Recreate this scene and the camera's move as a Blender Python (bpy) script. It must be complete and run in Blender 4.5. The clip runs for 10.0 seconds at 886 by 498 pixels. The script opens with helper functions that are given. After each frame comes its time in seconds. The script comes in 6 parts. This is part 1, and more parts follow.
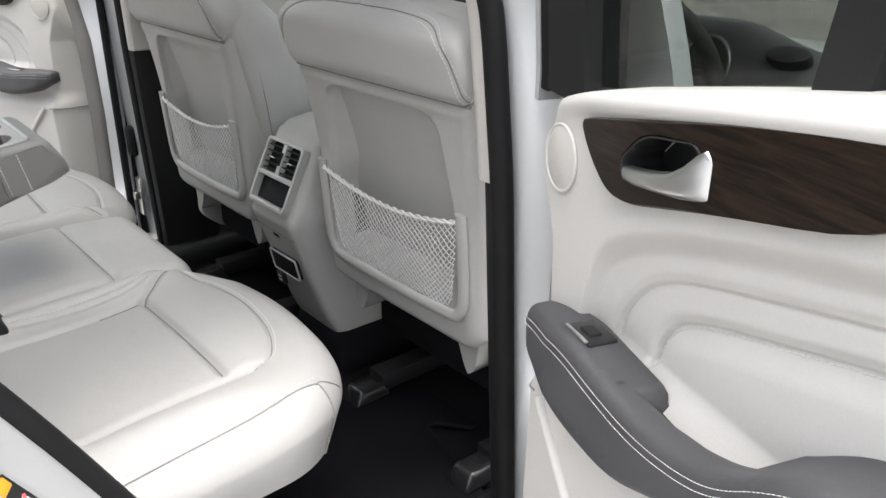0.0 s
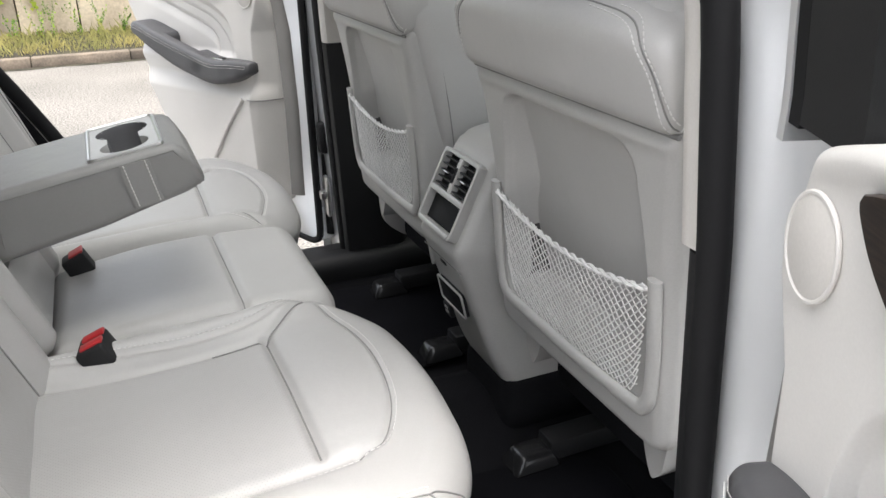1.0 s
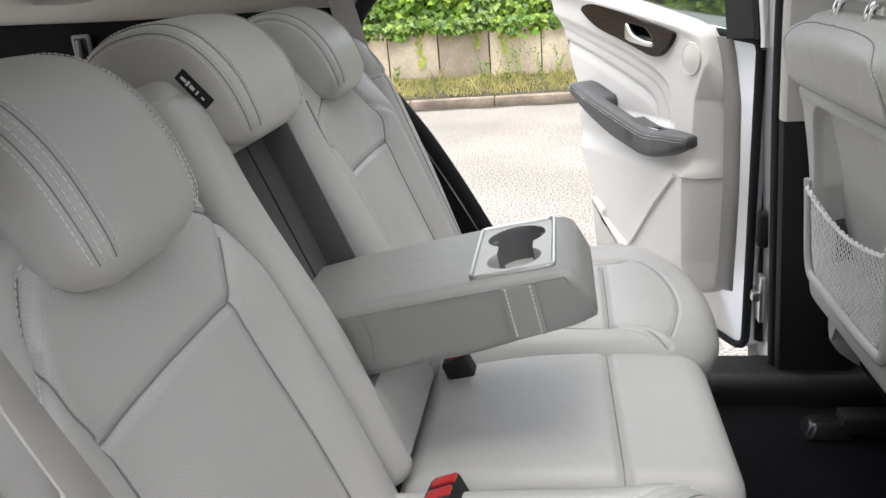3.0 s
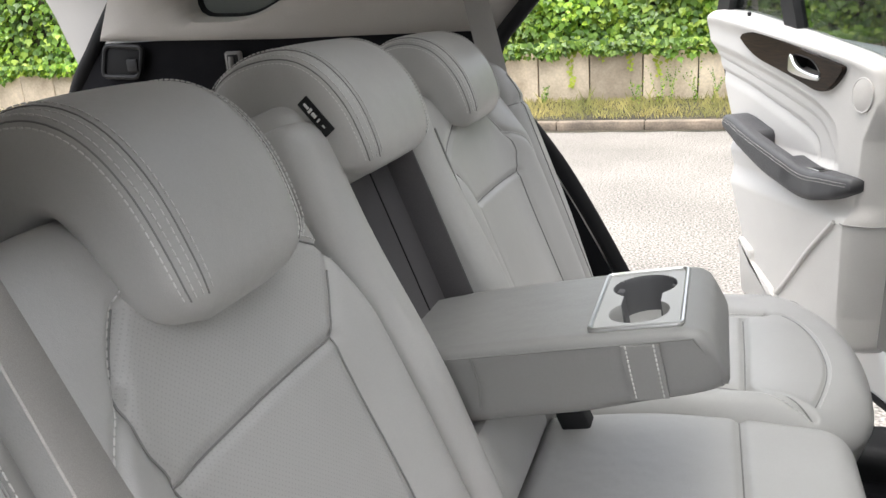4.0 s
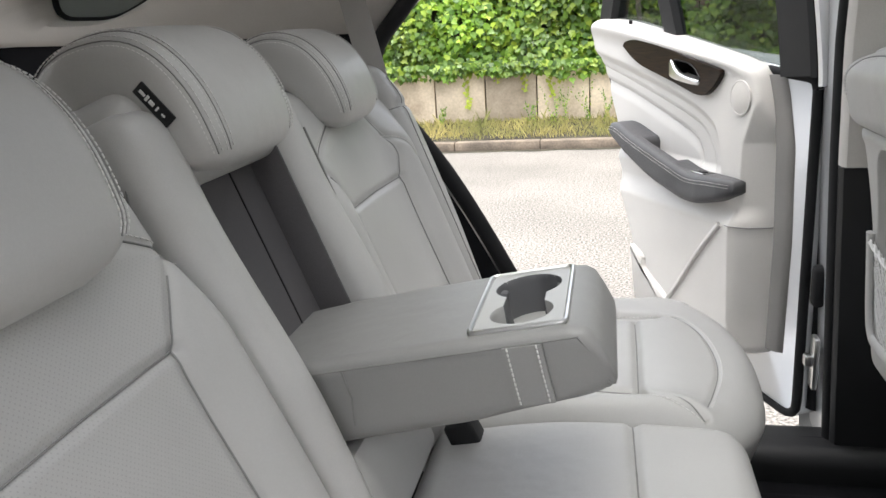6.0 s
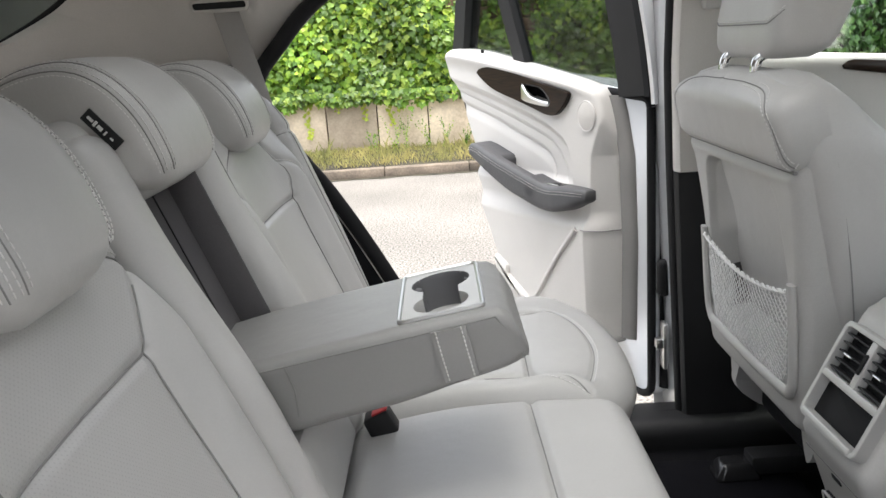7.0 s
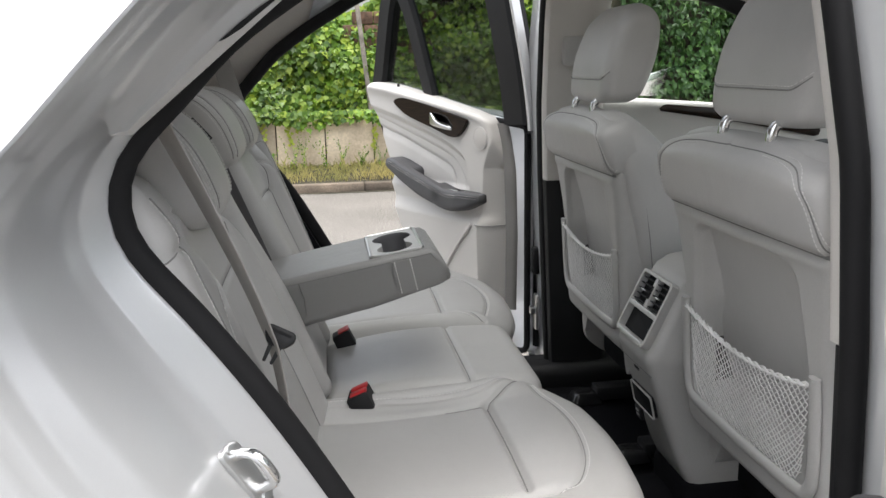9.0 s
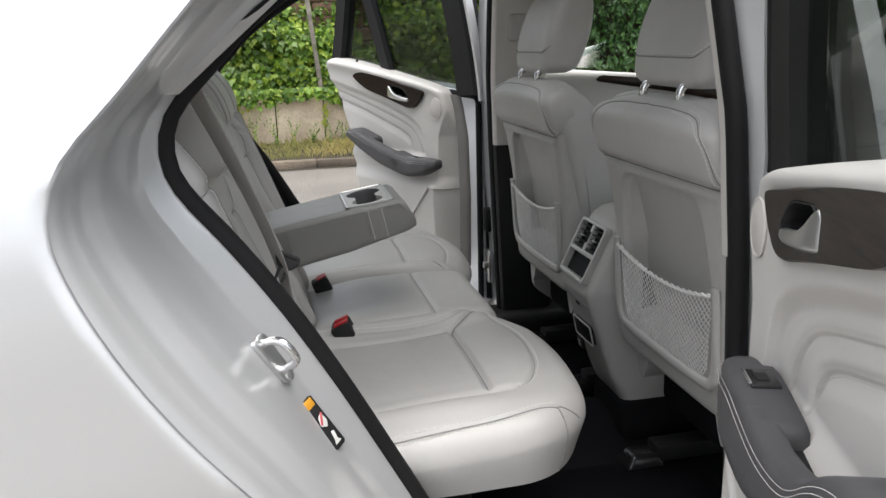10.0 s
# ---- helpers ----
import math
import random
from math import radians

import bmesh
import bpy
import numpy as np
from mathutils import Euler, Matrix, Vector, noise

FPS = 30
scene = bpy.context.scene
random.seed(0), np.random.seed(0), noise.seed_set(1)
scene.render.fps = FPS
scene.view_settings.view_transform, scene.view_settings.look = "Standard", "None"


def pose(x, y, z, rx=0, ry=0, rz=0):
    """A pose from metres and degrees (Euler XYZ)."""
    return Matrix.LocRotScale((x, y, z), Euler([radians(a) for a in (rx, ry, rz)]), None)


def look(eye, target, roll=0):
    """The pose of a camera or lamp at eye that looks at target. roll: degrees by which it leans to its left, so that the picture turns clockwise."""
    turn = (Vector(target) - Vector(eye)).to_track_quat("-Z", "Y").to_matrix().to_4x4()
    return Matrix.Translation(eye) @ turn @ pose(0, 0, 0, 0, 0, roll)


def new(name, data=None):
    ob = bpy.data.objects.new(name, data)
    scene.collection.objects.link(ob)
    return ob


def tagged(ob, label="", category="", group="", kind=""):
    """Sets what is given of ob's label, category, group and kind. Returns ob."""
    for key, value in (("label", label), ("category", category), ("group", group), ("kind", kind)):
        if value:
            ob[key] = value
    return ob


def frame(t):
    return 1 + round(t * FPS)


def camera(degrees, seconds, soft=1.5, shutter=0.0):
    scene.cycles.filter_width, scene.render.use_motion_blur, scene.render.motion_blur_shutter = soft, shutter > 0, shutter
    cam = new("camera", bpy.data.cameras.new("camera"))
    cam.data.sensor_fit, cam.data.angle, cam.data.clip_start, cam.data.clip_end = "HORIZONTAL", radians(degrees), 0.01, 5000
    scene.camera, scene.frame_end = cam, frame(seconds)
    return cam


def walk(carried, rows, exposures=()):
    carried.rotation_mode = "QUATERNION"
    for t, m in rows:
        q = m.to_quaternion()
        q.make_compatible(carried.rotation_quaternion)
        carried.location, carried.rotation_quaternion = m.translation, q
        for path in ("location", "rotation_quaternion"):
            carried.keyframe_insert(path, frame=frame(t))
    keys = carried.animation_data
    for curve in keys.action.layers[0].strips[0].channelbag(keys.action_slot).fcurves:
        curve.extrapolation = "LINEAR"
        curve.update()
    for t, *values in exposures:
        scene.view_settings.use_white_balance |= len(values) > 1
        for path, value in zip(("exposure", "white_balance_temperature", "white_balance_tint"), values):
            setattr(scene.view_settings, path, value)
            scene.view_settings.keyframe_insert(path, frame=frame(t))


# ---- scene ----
cam = camera(58.1, 10.0)
PATH = [
    (0, (-0.71, -1.397, 1.419), (0.474, 0.014, 0.641), 0.3),
    (0.5, (-0.595, -1.28, 1.403), (0.384, 0.286, 0.636), -0.6),
    (1, (-0.494, -1.197, 1.384), (0.218, 0.497, 0.594), -1.1),
    (1.5, (-0.453, -1.122, 1.381), (0.023, 0.647, 0.579), -1.1),
    (2, (-0.457, -1.042, 1.39), (-0.264, 0.796, 0.626), -2.4),
    (2.5, (-0.439, -0.972, 1.409), (-0.522, 0.895, 0.697), -3.4),
    (3, (-0.424, -0.926, 1.416), (-0.722, 0.939, 0.757), -4.6),
    (4.5, (-0.41, -0.846, 1.427), (-1.113, 0.935, 0.849), -3.4),
    (5, (-0.412, -0.829, 1.418), (-1.12, 0.955, 0.859), -3.5),
    (5.5, (-0.41, -0.813, 1.398), (-1.009, 1.016, 0.855), -3.7),
    (6, (-0.395, -0.798, 1.378), (-0.803, 1.081, 0.826), -3.5),
    (7.5, (-0.504, -1.062, 1.386), (-0.396, 0.877, 0.906), -3.2),
    (8, (-0.517, -1.231, 1.4), (-0.348, 0.706, 0.932), -1.6),
    (8.5, (-0.562, -1.334, 1.423), (-0.339, 0.599, 0.961), -1.4),
    (9, (-0.595, -1.463, 1.418), (-0.32, 0.465, 0.962), -1.2),
    (9.5, (-0.645, -1.607, 1.418), (-0.291, 0.301, 0.934), -1.5),
    (10, (-0.665, -1.688, 1.414), (-0.27, 0.205, 0.904), -1.6),
]
EXPOSURES = [(0.0, 0.90), (1.0, 0.96), (2.0, 1.06), (3.0, 1.10), (4.5, 1.06), (6.0, 1.08), (7.5, 1.10), (8.0, 0.80), (8.5, 0.58), (9.2, 0.44), (10.0, 0.20)]
walk(cam, [(t, look(eye, target, roll)) for t, eye, target, roll in PATH], EXPOSURES)

# ---- light ----
world = bpy.data.worlds.new("overcast")
scene.world = world
world.use_nodes = True
wn = world.node_tree.nodes
sky = wn.new("ShaderNodeTexSky")
sky.sky_type, sky.sun_disc = "NISHITA", False
sky.sun_elevation, sky.sun_rotation = radians(81), radians(166)
sky.air_density, sky.dust_density, sky.ozone_density = 1.0, 6.0, 1.0
wn["Background"].inputs["Strength"].default_value = 0.31
hsv = wn.new("ShaderNodeHueSaturation")
hsv.inputs["Saturation"].default_value = 0.32
world.node_tree.links.new(sky.outputs[0], hsv.inputs["Color"])
world.node_tree.links.new(hsv.outputs[0], wn["Background"].inputs["Color"])
sun = new("sun", bpy.data.lights.new("sun", "SUN"))
sun.data.energy, sun.data.angle, sun.data.color = 0.80, radians(105), (1.0, 0.98, 0.95)
sun.rotation_euler = (radians(9), 0, radians(14))


# ---- materials ----
def material(name, color, rough=0.5, metal=0.0, vary=0.08, scale=8.0, fine=0.0, fine_scale=400.0, bump=0.0, bump_scale=600.0, coat=0.0, spec=0.5, per="", dark=None):
    """A surface with two scales of variation and fine relief. per: 'object' or 'island' shifts the colour piece by piece."""
    m = bpy.data.materials.new(name)
    m.use_nodes = True
    nt, b = m.node_tree, m.node_tree.nodes["Principled BSDF"]
    b.inputs["Roughness"].default_value, b.inputs["Metallic"].default_value = rough, metal
    b.inputs["Coat Weight"].default_value, b.inputs["Coat Roughness"].default_value = coat, 0.06
    b.inputs["Specular IOR Level"].default_value = spec
    co = nt.nodes.new("ShaderNodeTexCoord")
    big = nt.nodes.new("ShaderNodeTexNoise")
    big.inputs["Scale"].default_value, big.inputs["Detail"].default_value = scale, 6.0
    nt.links.new(co.outputs["Object"], big.inputs["Vector"])
    mix = nt.nodes.new("ShaderNodeMix")
    mix.data_type = "RGBA"
    lo = dark or [c * (1 - 2 * vary) for c in color]
    hi = [min(1.0, c * (1 + vary)) for c in color]
    mix.inputs[6].default_value, mix.inputs[7].default_value = (*lo, 1), (*hi, 1)
    ramp = nt.nodes.new("ShaderNodeMapRange")
    ramp.inputs["From Min"].default_value, ramp.inputs["From Max"].default_value = 0.3, 0.7
    nt.links.new(big.outputs["Fac"], ramp.inputs["Value"])
    nt.links.new(ramp.outputs["Result"], mix.inputs[0])
    last = mix.outputs[2]
    if fine or per:
        val = nt.nodes.new("ShaderNodeHueSaturation")
        nt.links.new(last, val.inputs["Color"])
        src = None
        if fine:
            gr = nt.nodes.new("ShaderNodeTexNoise")
            gr.inputs["Scale"].default_value, gr.inputs["Detail"].default_value = fine_scale, 3.0
            nt.links.new(co.outputs["Object"], gr.inputs["Vector"])
            rg = nt.nodes.new("ShaderNodeMapRange")
            rg.inputs["From Min"].default_value, rg.inputs["From Max"].default_value = 0.3, 0.7
            rg.inputs["To Min"].default_value, rg.inputs["To Max"].default_value = 1 - fine, 1 + fine
            nt.links.new(gr.outputs["Fac"], rg.inputs["Value"])
            src = rg.outputs["Result"]
        if per:
            if per == "object":
                rnd = nt.nodes.new("ShaderNodeObjectInfo").outputs["Random"]
            else:
                rnd = nt.nodes.new("ShaderNodeNewGeometry").outputs["Random Per Island"]
            pr = nt.nodes.new("ShaderNodeMapRange")
            pr.inputs["To Min"].default_value, pr.inputs["To Max"].default_value = 0.7, 1.25
            nt.links.new(rnd, pr.inputs["Value"])
            if src:
                mu = nt.nodes.new("ShaderNodeMath")
                mu.operation = "MULTIPLY"
                nt.links.new(src, mu.inputs[0])
                nt.links.new(pr.outputs["Result"], mu.inputs[1])
                src = mu.outputs[0]
            else:
                src = pr.outputs["Result"]
        nt.links.new(src, val.inputs["Value"])
        last = val.outputs["Color"]
    nt.links.new(last, b.inputs["Base Color"])
    if bump:
        bt = nt.nodes.new("ShaderNodeTexNoise")
        bt.inputs["Scale"].default_value, bt.inputs["Detail"].default_value = bump_scale, 4.0
        nt.links.new(co.outputs["Object"], bt.inputs["Vector"])
        bu = nt.nodes.new("ShaderNodeBump")
        bu.inputs["Strength"].default_value, bu.inputs["Distance"].default_value = bump, 0.002
        nt.links.new(bt.outputs["Fac"], bu.inputs["Height"])
        nt.links.new(bu.outputs["Normal"], b.inputs["Normal"])
    return m


def leather(name, color, perforated=False, rough=0.37):
    m = material(name, color, rough, vary=0.03, scale=5.0, fine=0.018, fine_scale=420, spec=0.55)
    nt, b = m.node_tree, m.node_tree.nodes["Principled BSDF"]
    co = nt.nodes.new("ShaderNodeTexCoord")
    vo = nt.nodes.new("ShaderNodeTexVoronoi")
    vo.feature = "DISTANCE_TO_EDGE"
    vo.inputs["Scale"].default_value = 650.0
    nt.links.new(co.outputs["Object"], vo.inputs["Vector"])
    soft = nt.nodes.new("ShaderNodeTexNoise")
    soft.inputs["Scale"].default_value, soft.inputs["Detail"].default_value = 22.0, 3.0
    nt.links.new(co.outputs["Object"], soft.inputs["Vector"])
    b1, b2 = nt.nodes.new("ShaderNodeBump"), nt.nodes.new("ShaderNodeBump")
    b1.inputs["Strength"].default_value, b1.inputs["Distance"].default_value = 0.30, 0.0008
    b2.inputs["Strength"].default_value, b2.inputs["Distance"].default_value = 0.16, 0.010
    nt.links.new(soft.outputs["Fac"], b2.inputs["Height"])
    nt.links.new(b2.outputs["Normal"], b1.inputs["Normal"])
    nt.links.new(vo.outputs["Distance"], b1.inputs["Height"])
    nt.links.new(b1.outputs["Normal"], b.inputs["Normal"])
    if perforated:
        old = b.inputs["Base Color"].links[0].from_socket
        uv = nt.nodes.new("ShaderNodeUVMap")
        dist = []
        for shift in (0.0, 0.5):
            sc = nt.nodes.new("ShaderNodeVectorMath")
            sc.operation = "MULTIPLY_ADD"
            sc.inputs[1].default_value, sc.inputs[2].default_value = (190.0, 190.0, 0.0), (shift, shift, 0.0)
            fr = nt.nodes.new("ShaderNodeVectorMath")
            fr.operation = "FRACTION"
            di = nt.nodes.new("ShaderNodeVectorMath")
            di.operation = "DISTANCE"
            di.inputs[1].default_value = (0.5, 0.5, 0.0)
            nt.links.new(uv.outputs["UV"], sc.inputs[0])
            nt.links.new(sc.outputs[0], fr.inputs[0])
            nt.links.new(fr.outputs[0], di.inputs[0])
            dist.append(di.outputs["Value"])
        mn = nt.nodes.new("ShaderNodeMath")
        mn.operation = "MINIMUM"
        nt.links.new(dist[0], mn.inputs[0])
        nt.links.new(dist[1], mn.inputs[1])
        st = nt.nodes.new("ShaderNodeMapRange")
        st.inputs["From Min"].default_value, st.inputs["From Max"].default_value = 0.09, 0.15
        st.inputs["To Min"].default_value, st.inputs["To Max"].default_value = 0.84, 1.0
        nt.links.new(mn.outputs[0], st.inputs["Value"])
        hs = nt.nodes.new("ShaderNodeHueSaturation")
        nt.links.new(old, hs.inputs["Color"])
        nt.links.new(st.outputs["Result"], hs.inputs["Value"])
        nt.links.new(hs.outputs["Color"], b.inputs["Base Color"])
    return m


M = {}
M["leather"] = leather("grey_leather", (0.50, 0.492, 0.478))
M["perforated"] = leather("perforated_leather", (0.49, 0.482, 0.468), True)
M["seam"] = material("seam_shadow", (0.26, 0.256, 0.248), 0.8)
M["thread"] = material("stitch_thread", (0.72, 0.71, 0.69), 0.7, vary=0.05)
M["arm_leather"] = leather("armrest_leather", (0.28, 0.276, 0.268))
M["fabric"] = material("recess_fabric", (0.115, 0.108, 0.112), 0.85, vary=0.06, fine=0.1, fine_scale=900)
M["shell"] = material("grey_plastic_shell", (0.49, 0.482, 0.465), 0.48, vary=0.03, fine=0.03, bump=0.12, bump_scale=1200)
# shell plastic darkened to paint the shade behind the pocket net
M["pocket"] = material("pocket_shade_grey", (0.085, 0.083, 0.08), 0.8, vary=0.05, fine=0.05)
M["trim"] = material("beige_door_trim", (0.65, 0.63, 0.60), 0.5, vary=0.02, fine=0.02, bump=0.1, bump_scale=1000)
M["pillar"] = material("beige_pillar_trim", (0.60, 0.575, 0.54), 0.6, vary=0.03, fine=0.03, bump=0.1, bump_scale=1200)
M["headliner"] = material("headliner_cloth", (0.62, 0.60, 0.57), 0.95, vary=0.03, fine=0.06, fine_scale=900, bump=0.2, bump_scale=900)
M["anthracite"] = material("anthracite_leatherette", (0.070, 0.070, 0.074), 0.5, vary=0.06, fine=0.05, bump=0.25, bump_scale=900)
M["black"] = material("black_plastic", (0.015, 0.015, 0.016), 0.55, spec=0.35, vary=0.1, fine=0.06, bump=0.1, bump_scale=900)
M["gloss"] = material("glossy_black_plastic", (0.02, 0.02, 0.021), 0.22, vary=0.1)
M["cup_grey"] = material("dark_grey_cup", (0.13, 0.13, 0.135), 0.5, vary=0.05)
M["warm_grey"] = material("warm_grey_trim", (0.25, 0.24, 0.23), 0.55, vary=0.04, fine=0.03, bump=0.1, bump_scale=1200)
M["rubber"] = material("black_rubber", (0.011, 0.011, 0.012), 0.7, vary=0.1, fine=0.05, spec=0.25)
M["carpet"] = material("black_carpet", (0.014, 0.014, 0.016), 0.95, vary=0.15, fine=0.3, fine_scale=900, bump=0.6, bump_scale=1100, spec=0.1)
M["mat"] = material("black_velour_mat", (0.008, 0.008, 0.010), 0.95, vary=0.15, fine=0.3, fine_scale=1100, bump=0.5, bump_scale=1300, spec=0.1)
M["chrome"] = material("chrome", (0.80, 0.80, 0.80), 0.12, 1.0, vary=0.02)
M["satin"] = material("satin_chrome", (0.70, 0.70, 0.69), 0.3, 1.0, vary=0.03)
M["bezel"] = material("silver_painted_bezel", (0.50, 0.495, 0.48), 0.4, 0.2, vary=0.02)
M["paint"] = material("silver_car_paint", (0.67, 0.68, 0.69), 0.30, 0.5, vary=0.015, scale=3, fine=0.05, fine_scale=2500, coat=0.6)
M["red"] = material("red_button", (0.55, 0.025, 0.03), 0.35, vary=0.05, coat=0.3)
M["net"] = material("white_net_cord", (0.86, 0.85, 0.83), 0.75, vary=0.06, fine=0.1, fine_scale=1500)
M["belt"] = material("grey_belt_webbing", (0.37, 0.355, 0.335), 0.75, vary=0.04, fine=0.12, fine_scale=1400, bump=0.3, bump_scale=1600)
M["asphalt"] = material("pale_asphalt", (0.192, 0.180, 0.164), 0.92, vary=0.12, scale=0.7, fine=0.80, fine_scale=74, bump=0.7, bump_scale=70, spec=0.2)
M["concrete"] = material("weathered_concrete", (0.52, 0.44, 0.33), 0.92, vary=0.2, scale=2.5, fine=0.1, fine_scale=40, bump=0.4, bump_scale=60, per="object", dark=(0.33, 0.265, 0.19))
M["kerb"] = material("kerb_stone", (0.165, 0.132, 0.10), 0.92, vary=0.2, scale=4, fine=0.2, fine_scale=50, bump=0.5, bump_scale=80, per="object", dark=(0.085, 0.07, 0.055))
# bare soil and dirt, and the painted shade behind ivy and shrub
M["earth_and_shade"] = material("dark_earth_and_shade", (0.045, 0.04, 0.025), 0.98, vary=0.3, scale=6, fine=0.3, fine_scale=30)
M["grass"] = material("dry_grass", (0.32, 0.265, 0.095), 0.8, vary=0.3, scale=2, per="island", dark=(0.17, 0.18, 0.05))
M["weathered"] = material("weathered_wood", (0.26, 0.235, 0.20), 0.9, vary=0.2, scale=8, fine=0.2, fine_scale=60)
M["brickwork"] = material("brown_stone", (0.14, 0.085, 0.055), 0.92, vary=0.3, scale=9, fine=0.2, fine_scale=40)
M["yellow"] = material("orange_sticker", (0.75, 0.35, 0.03), 0.4)
M["white"] = material("white_print", (0.8, 0.8, 0.78), 0.5)
M["pink"] = material("red_print", (0.6, 0.12, 0.13), 0.5)


def foliage(name, c1, c2, c3):
    m = bpy.data.materials.new(name)
    m.use_nodes = True
    nt, b = m.node_tree, m.node_tree.nodes["Principled BSDF"]
    g = nt.nodes.new("ShaderNodeNewGeometry")
    r = nt.nodes.new("ShaderNodeValToRGB")
    r.color_ramp.elements[0].color, r.color_ramp.elements[1].color = (*c1, 1), (*c3, 1)
    e = r.color_ramp.elements.new(0.6)
    e.color = (*c2, 1)
    nt.links.new(g.outputs["Random Per Island"], r.inputs["Fac"])
    co = nt.nodes.new("ShaderNodeTexCoord")
    no = nt.nodes.new("ShaderNodeTexNoise")
    no.inputs["Scale"].default_value = 1.6
    nt.links.new(co.outputs["Object"], no.inputs["Vector"])
    mp = nt.nodes.new("ShaderNodeMapRange")
    mp.inputs["From Min"].default_value, mp.inputs["From Max"].default_value = 0.3, 0.7
    mp.inputs["To Min"].default_value, mp.inputs["To Max"].default_value = 0.6, 1.3
    nt.links.new(no.outputs["Fac"], mp.inputs["Value"])
    hs = nt.nodes.new("ShaderNodeHueSaturation")
    nt.links.new(r.outputs["Color"], hs.inputs["Color"])
    nt.links.new(mp.outputs["Result"], hs.inputs["Value"])
    nt.links.new(hs.outputs["Color"], b.inputs["Base Color"])
    b.inputs["Roughness"].default_value = 0.42
    tr = nt.nodes.new("ShaderNodeBsdfTranslucent")
    nt.links.new(hs.outputs["Color"], tr.inputs["Color"])
    mx = nt.nodes.new("ShaderNodeMixShader")
    mx.inputs[0].default_value = 0.35
    nt.links.new(b.outputs[0], mx.inputs[1])
    nt.links.new(tr.outputs[0], mx.inputs[2])
    nt.links.new(mx.outputs[0], nt.nodes["Material Output"].inputs["Surface"])
    return m


M["ivy"] = foliage("ivy_leaves", (0.05, 0.12, 0.012), (0.16, 0.30, 0.025), (0.36, 0.48, 0.05))
M["laurel"] = foliage("shrub_leaves", (0.025, 0.065, 0.014), (0.055, 0.125, 0.028), (0.11, 0.20, 0.05))
M["lime"] = foliage("young_ivy", (0.34, 0.44, 0.04), (0.46, 0.54, 0.06), (0.55, 0.60, 0.10))


def wood():
    m = material("dark_ash_veneer", (0.030, 0.017, 0.010), 0.30, vary=0.2, coat=0.25, spec=0.15)
    nt, b = m.node_tree, m.node_tree.nodes["Principled BSDF"]
    co = nt.nodes.new("ShaderNodeTexCoord")
    mp = nt.nodes.new("ShaderNodeMapping")
    mp.inputs["Scale"].default_value = (6, 6, 95)
    wv = nt.nodes.new("ShaderNodeTexNoise")
    wv.inputs["Scale"].default_value, wv.inputs["Detail"].default_value, wv.inputs["Distortion"].default_value = 2.0, 8.0, 1.4
    nt.links.new(co.outputs["Object"], mp.inputs["Vector"])
    nt.links.new(mp.outputs[0], wv.inputs["Vector"])
    r = nt.nodes.new("ShaderNodeValToRGB")
    r.color_ramp.elements[0].position, r.color_ramp.elements[1].position = 0.35, 0.68
    r.color_ramp.elements[0].color, r.color_ramp.elements[1].color = (0.006, 0.004, 0.003, 1), (0.028, 0.016, 0.010, 1)
    nt.links.new(wv.outputs["Fac"], r.inputs["Fac"])
    nt.links.new(r.outputs["Color"], b.inputs["Base Color"])
    return m


M["wood"] = wood()


def glass(name, tint, ior=1.5):
    m = bpy.data.materials.new(name)
    m.use_nodes = True
    nt = m.node_tree
    nt.nodes.remove(nt.nodes["Principled BSDF"])
    t = nt.nodes.new("ShaderNodeBsdfTransparent")
    t.inputs[0].default_value = (*tint, 1)
    gl = nt.nodes.new("ShaderNodeBsdfGlossy")
    gl.inputs["Roughness"].default_value = 0.02
    lw = nt.nodes.new("ShaderNodeLayerWeight")
    pw = nt.nodes.new("ShaderNodeMath")
    pw.operation = "POWER"
    pw.inputs[1].default_value = 5.0
    sc = nt.nodes.new("ShaderNodeMath")
    sc.operation = "MULTIPLY_ADD"
    base = ((ior - 1) / (ior + 1)) ** 2
    sc.inputs[1].default_value, sc.inputs[2].default_value = 1 - base, base
    mx = nt.nodes.new("ShaderNodeMixShader")
    nt.links.new(lw.outputs["Facing"], pw.inputs[0])
    nt.links.new(pw.outputs[0], sc.inputs[0])
    nt.links.new(sc.outputs[0], mx.inputs[0])
    nt.links.new(t.outputs[0], mx.inputs[1])
    nt.links.new(gl.outputs[0], mx.inputs[2])
    nt.links.new(mx.outputs[0], nt.nodes["Material Output"].inputs["Surface"])
    return m


M["privacy"] = glass("privacy_glass", (0.44, 0.46, 0.445), 1.35)
M["light_tint"] = glass("lightly_tinted_glass", (0.74, 0.77, 0.73), 1.4)
M["roof_tint"] = glass("roof_glass_tint", (0.54, 0.55, 0.55))
M["clear"] = glass("clear_glass", (0.88, 0.92, 0.90), 1.15)


# ---- mesh tools ----
def thing(name, at, label, category, group=""):
    e = new(name)
    e.location = at
    e.empty_display_size = 0.05
    return tagged(e, label, category, group)


def under(ob, parent):
    if parent is not None:
        ob.parent = parent
        m = Matrix.Translation(parent.location) if parent.parent is None else Matrix.Identity(4)
        ob.matrix_parent_inverse = m.inverted()
    return ob


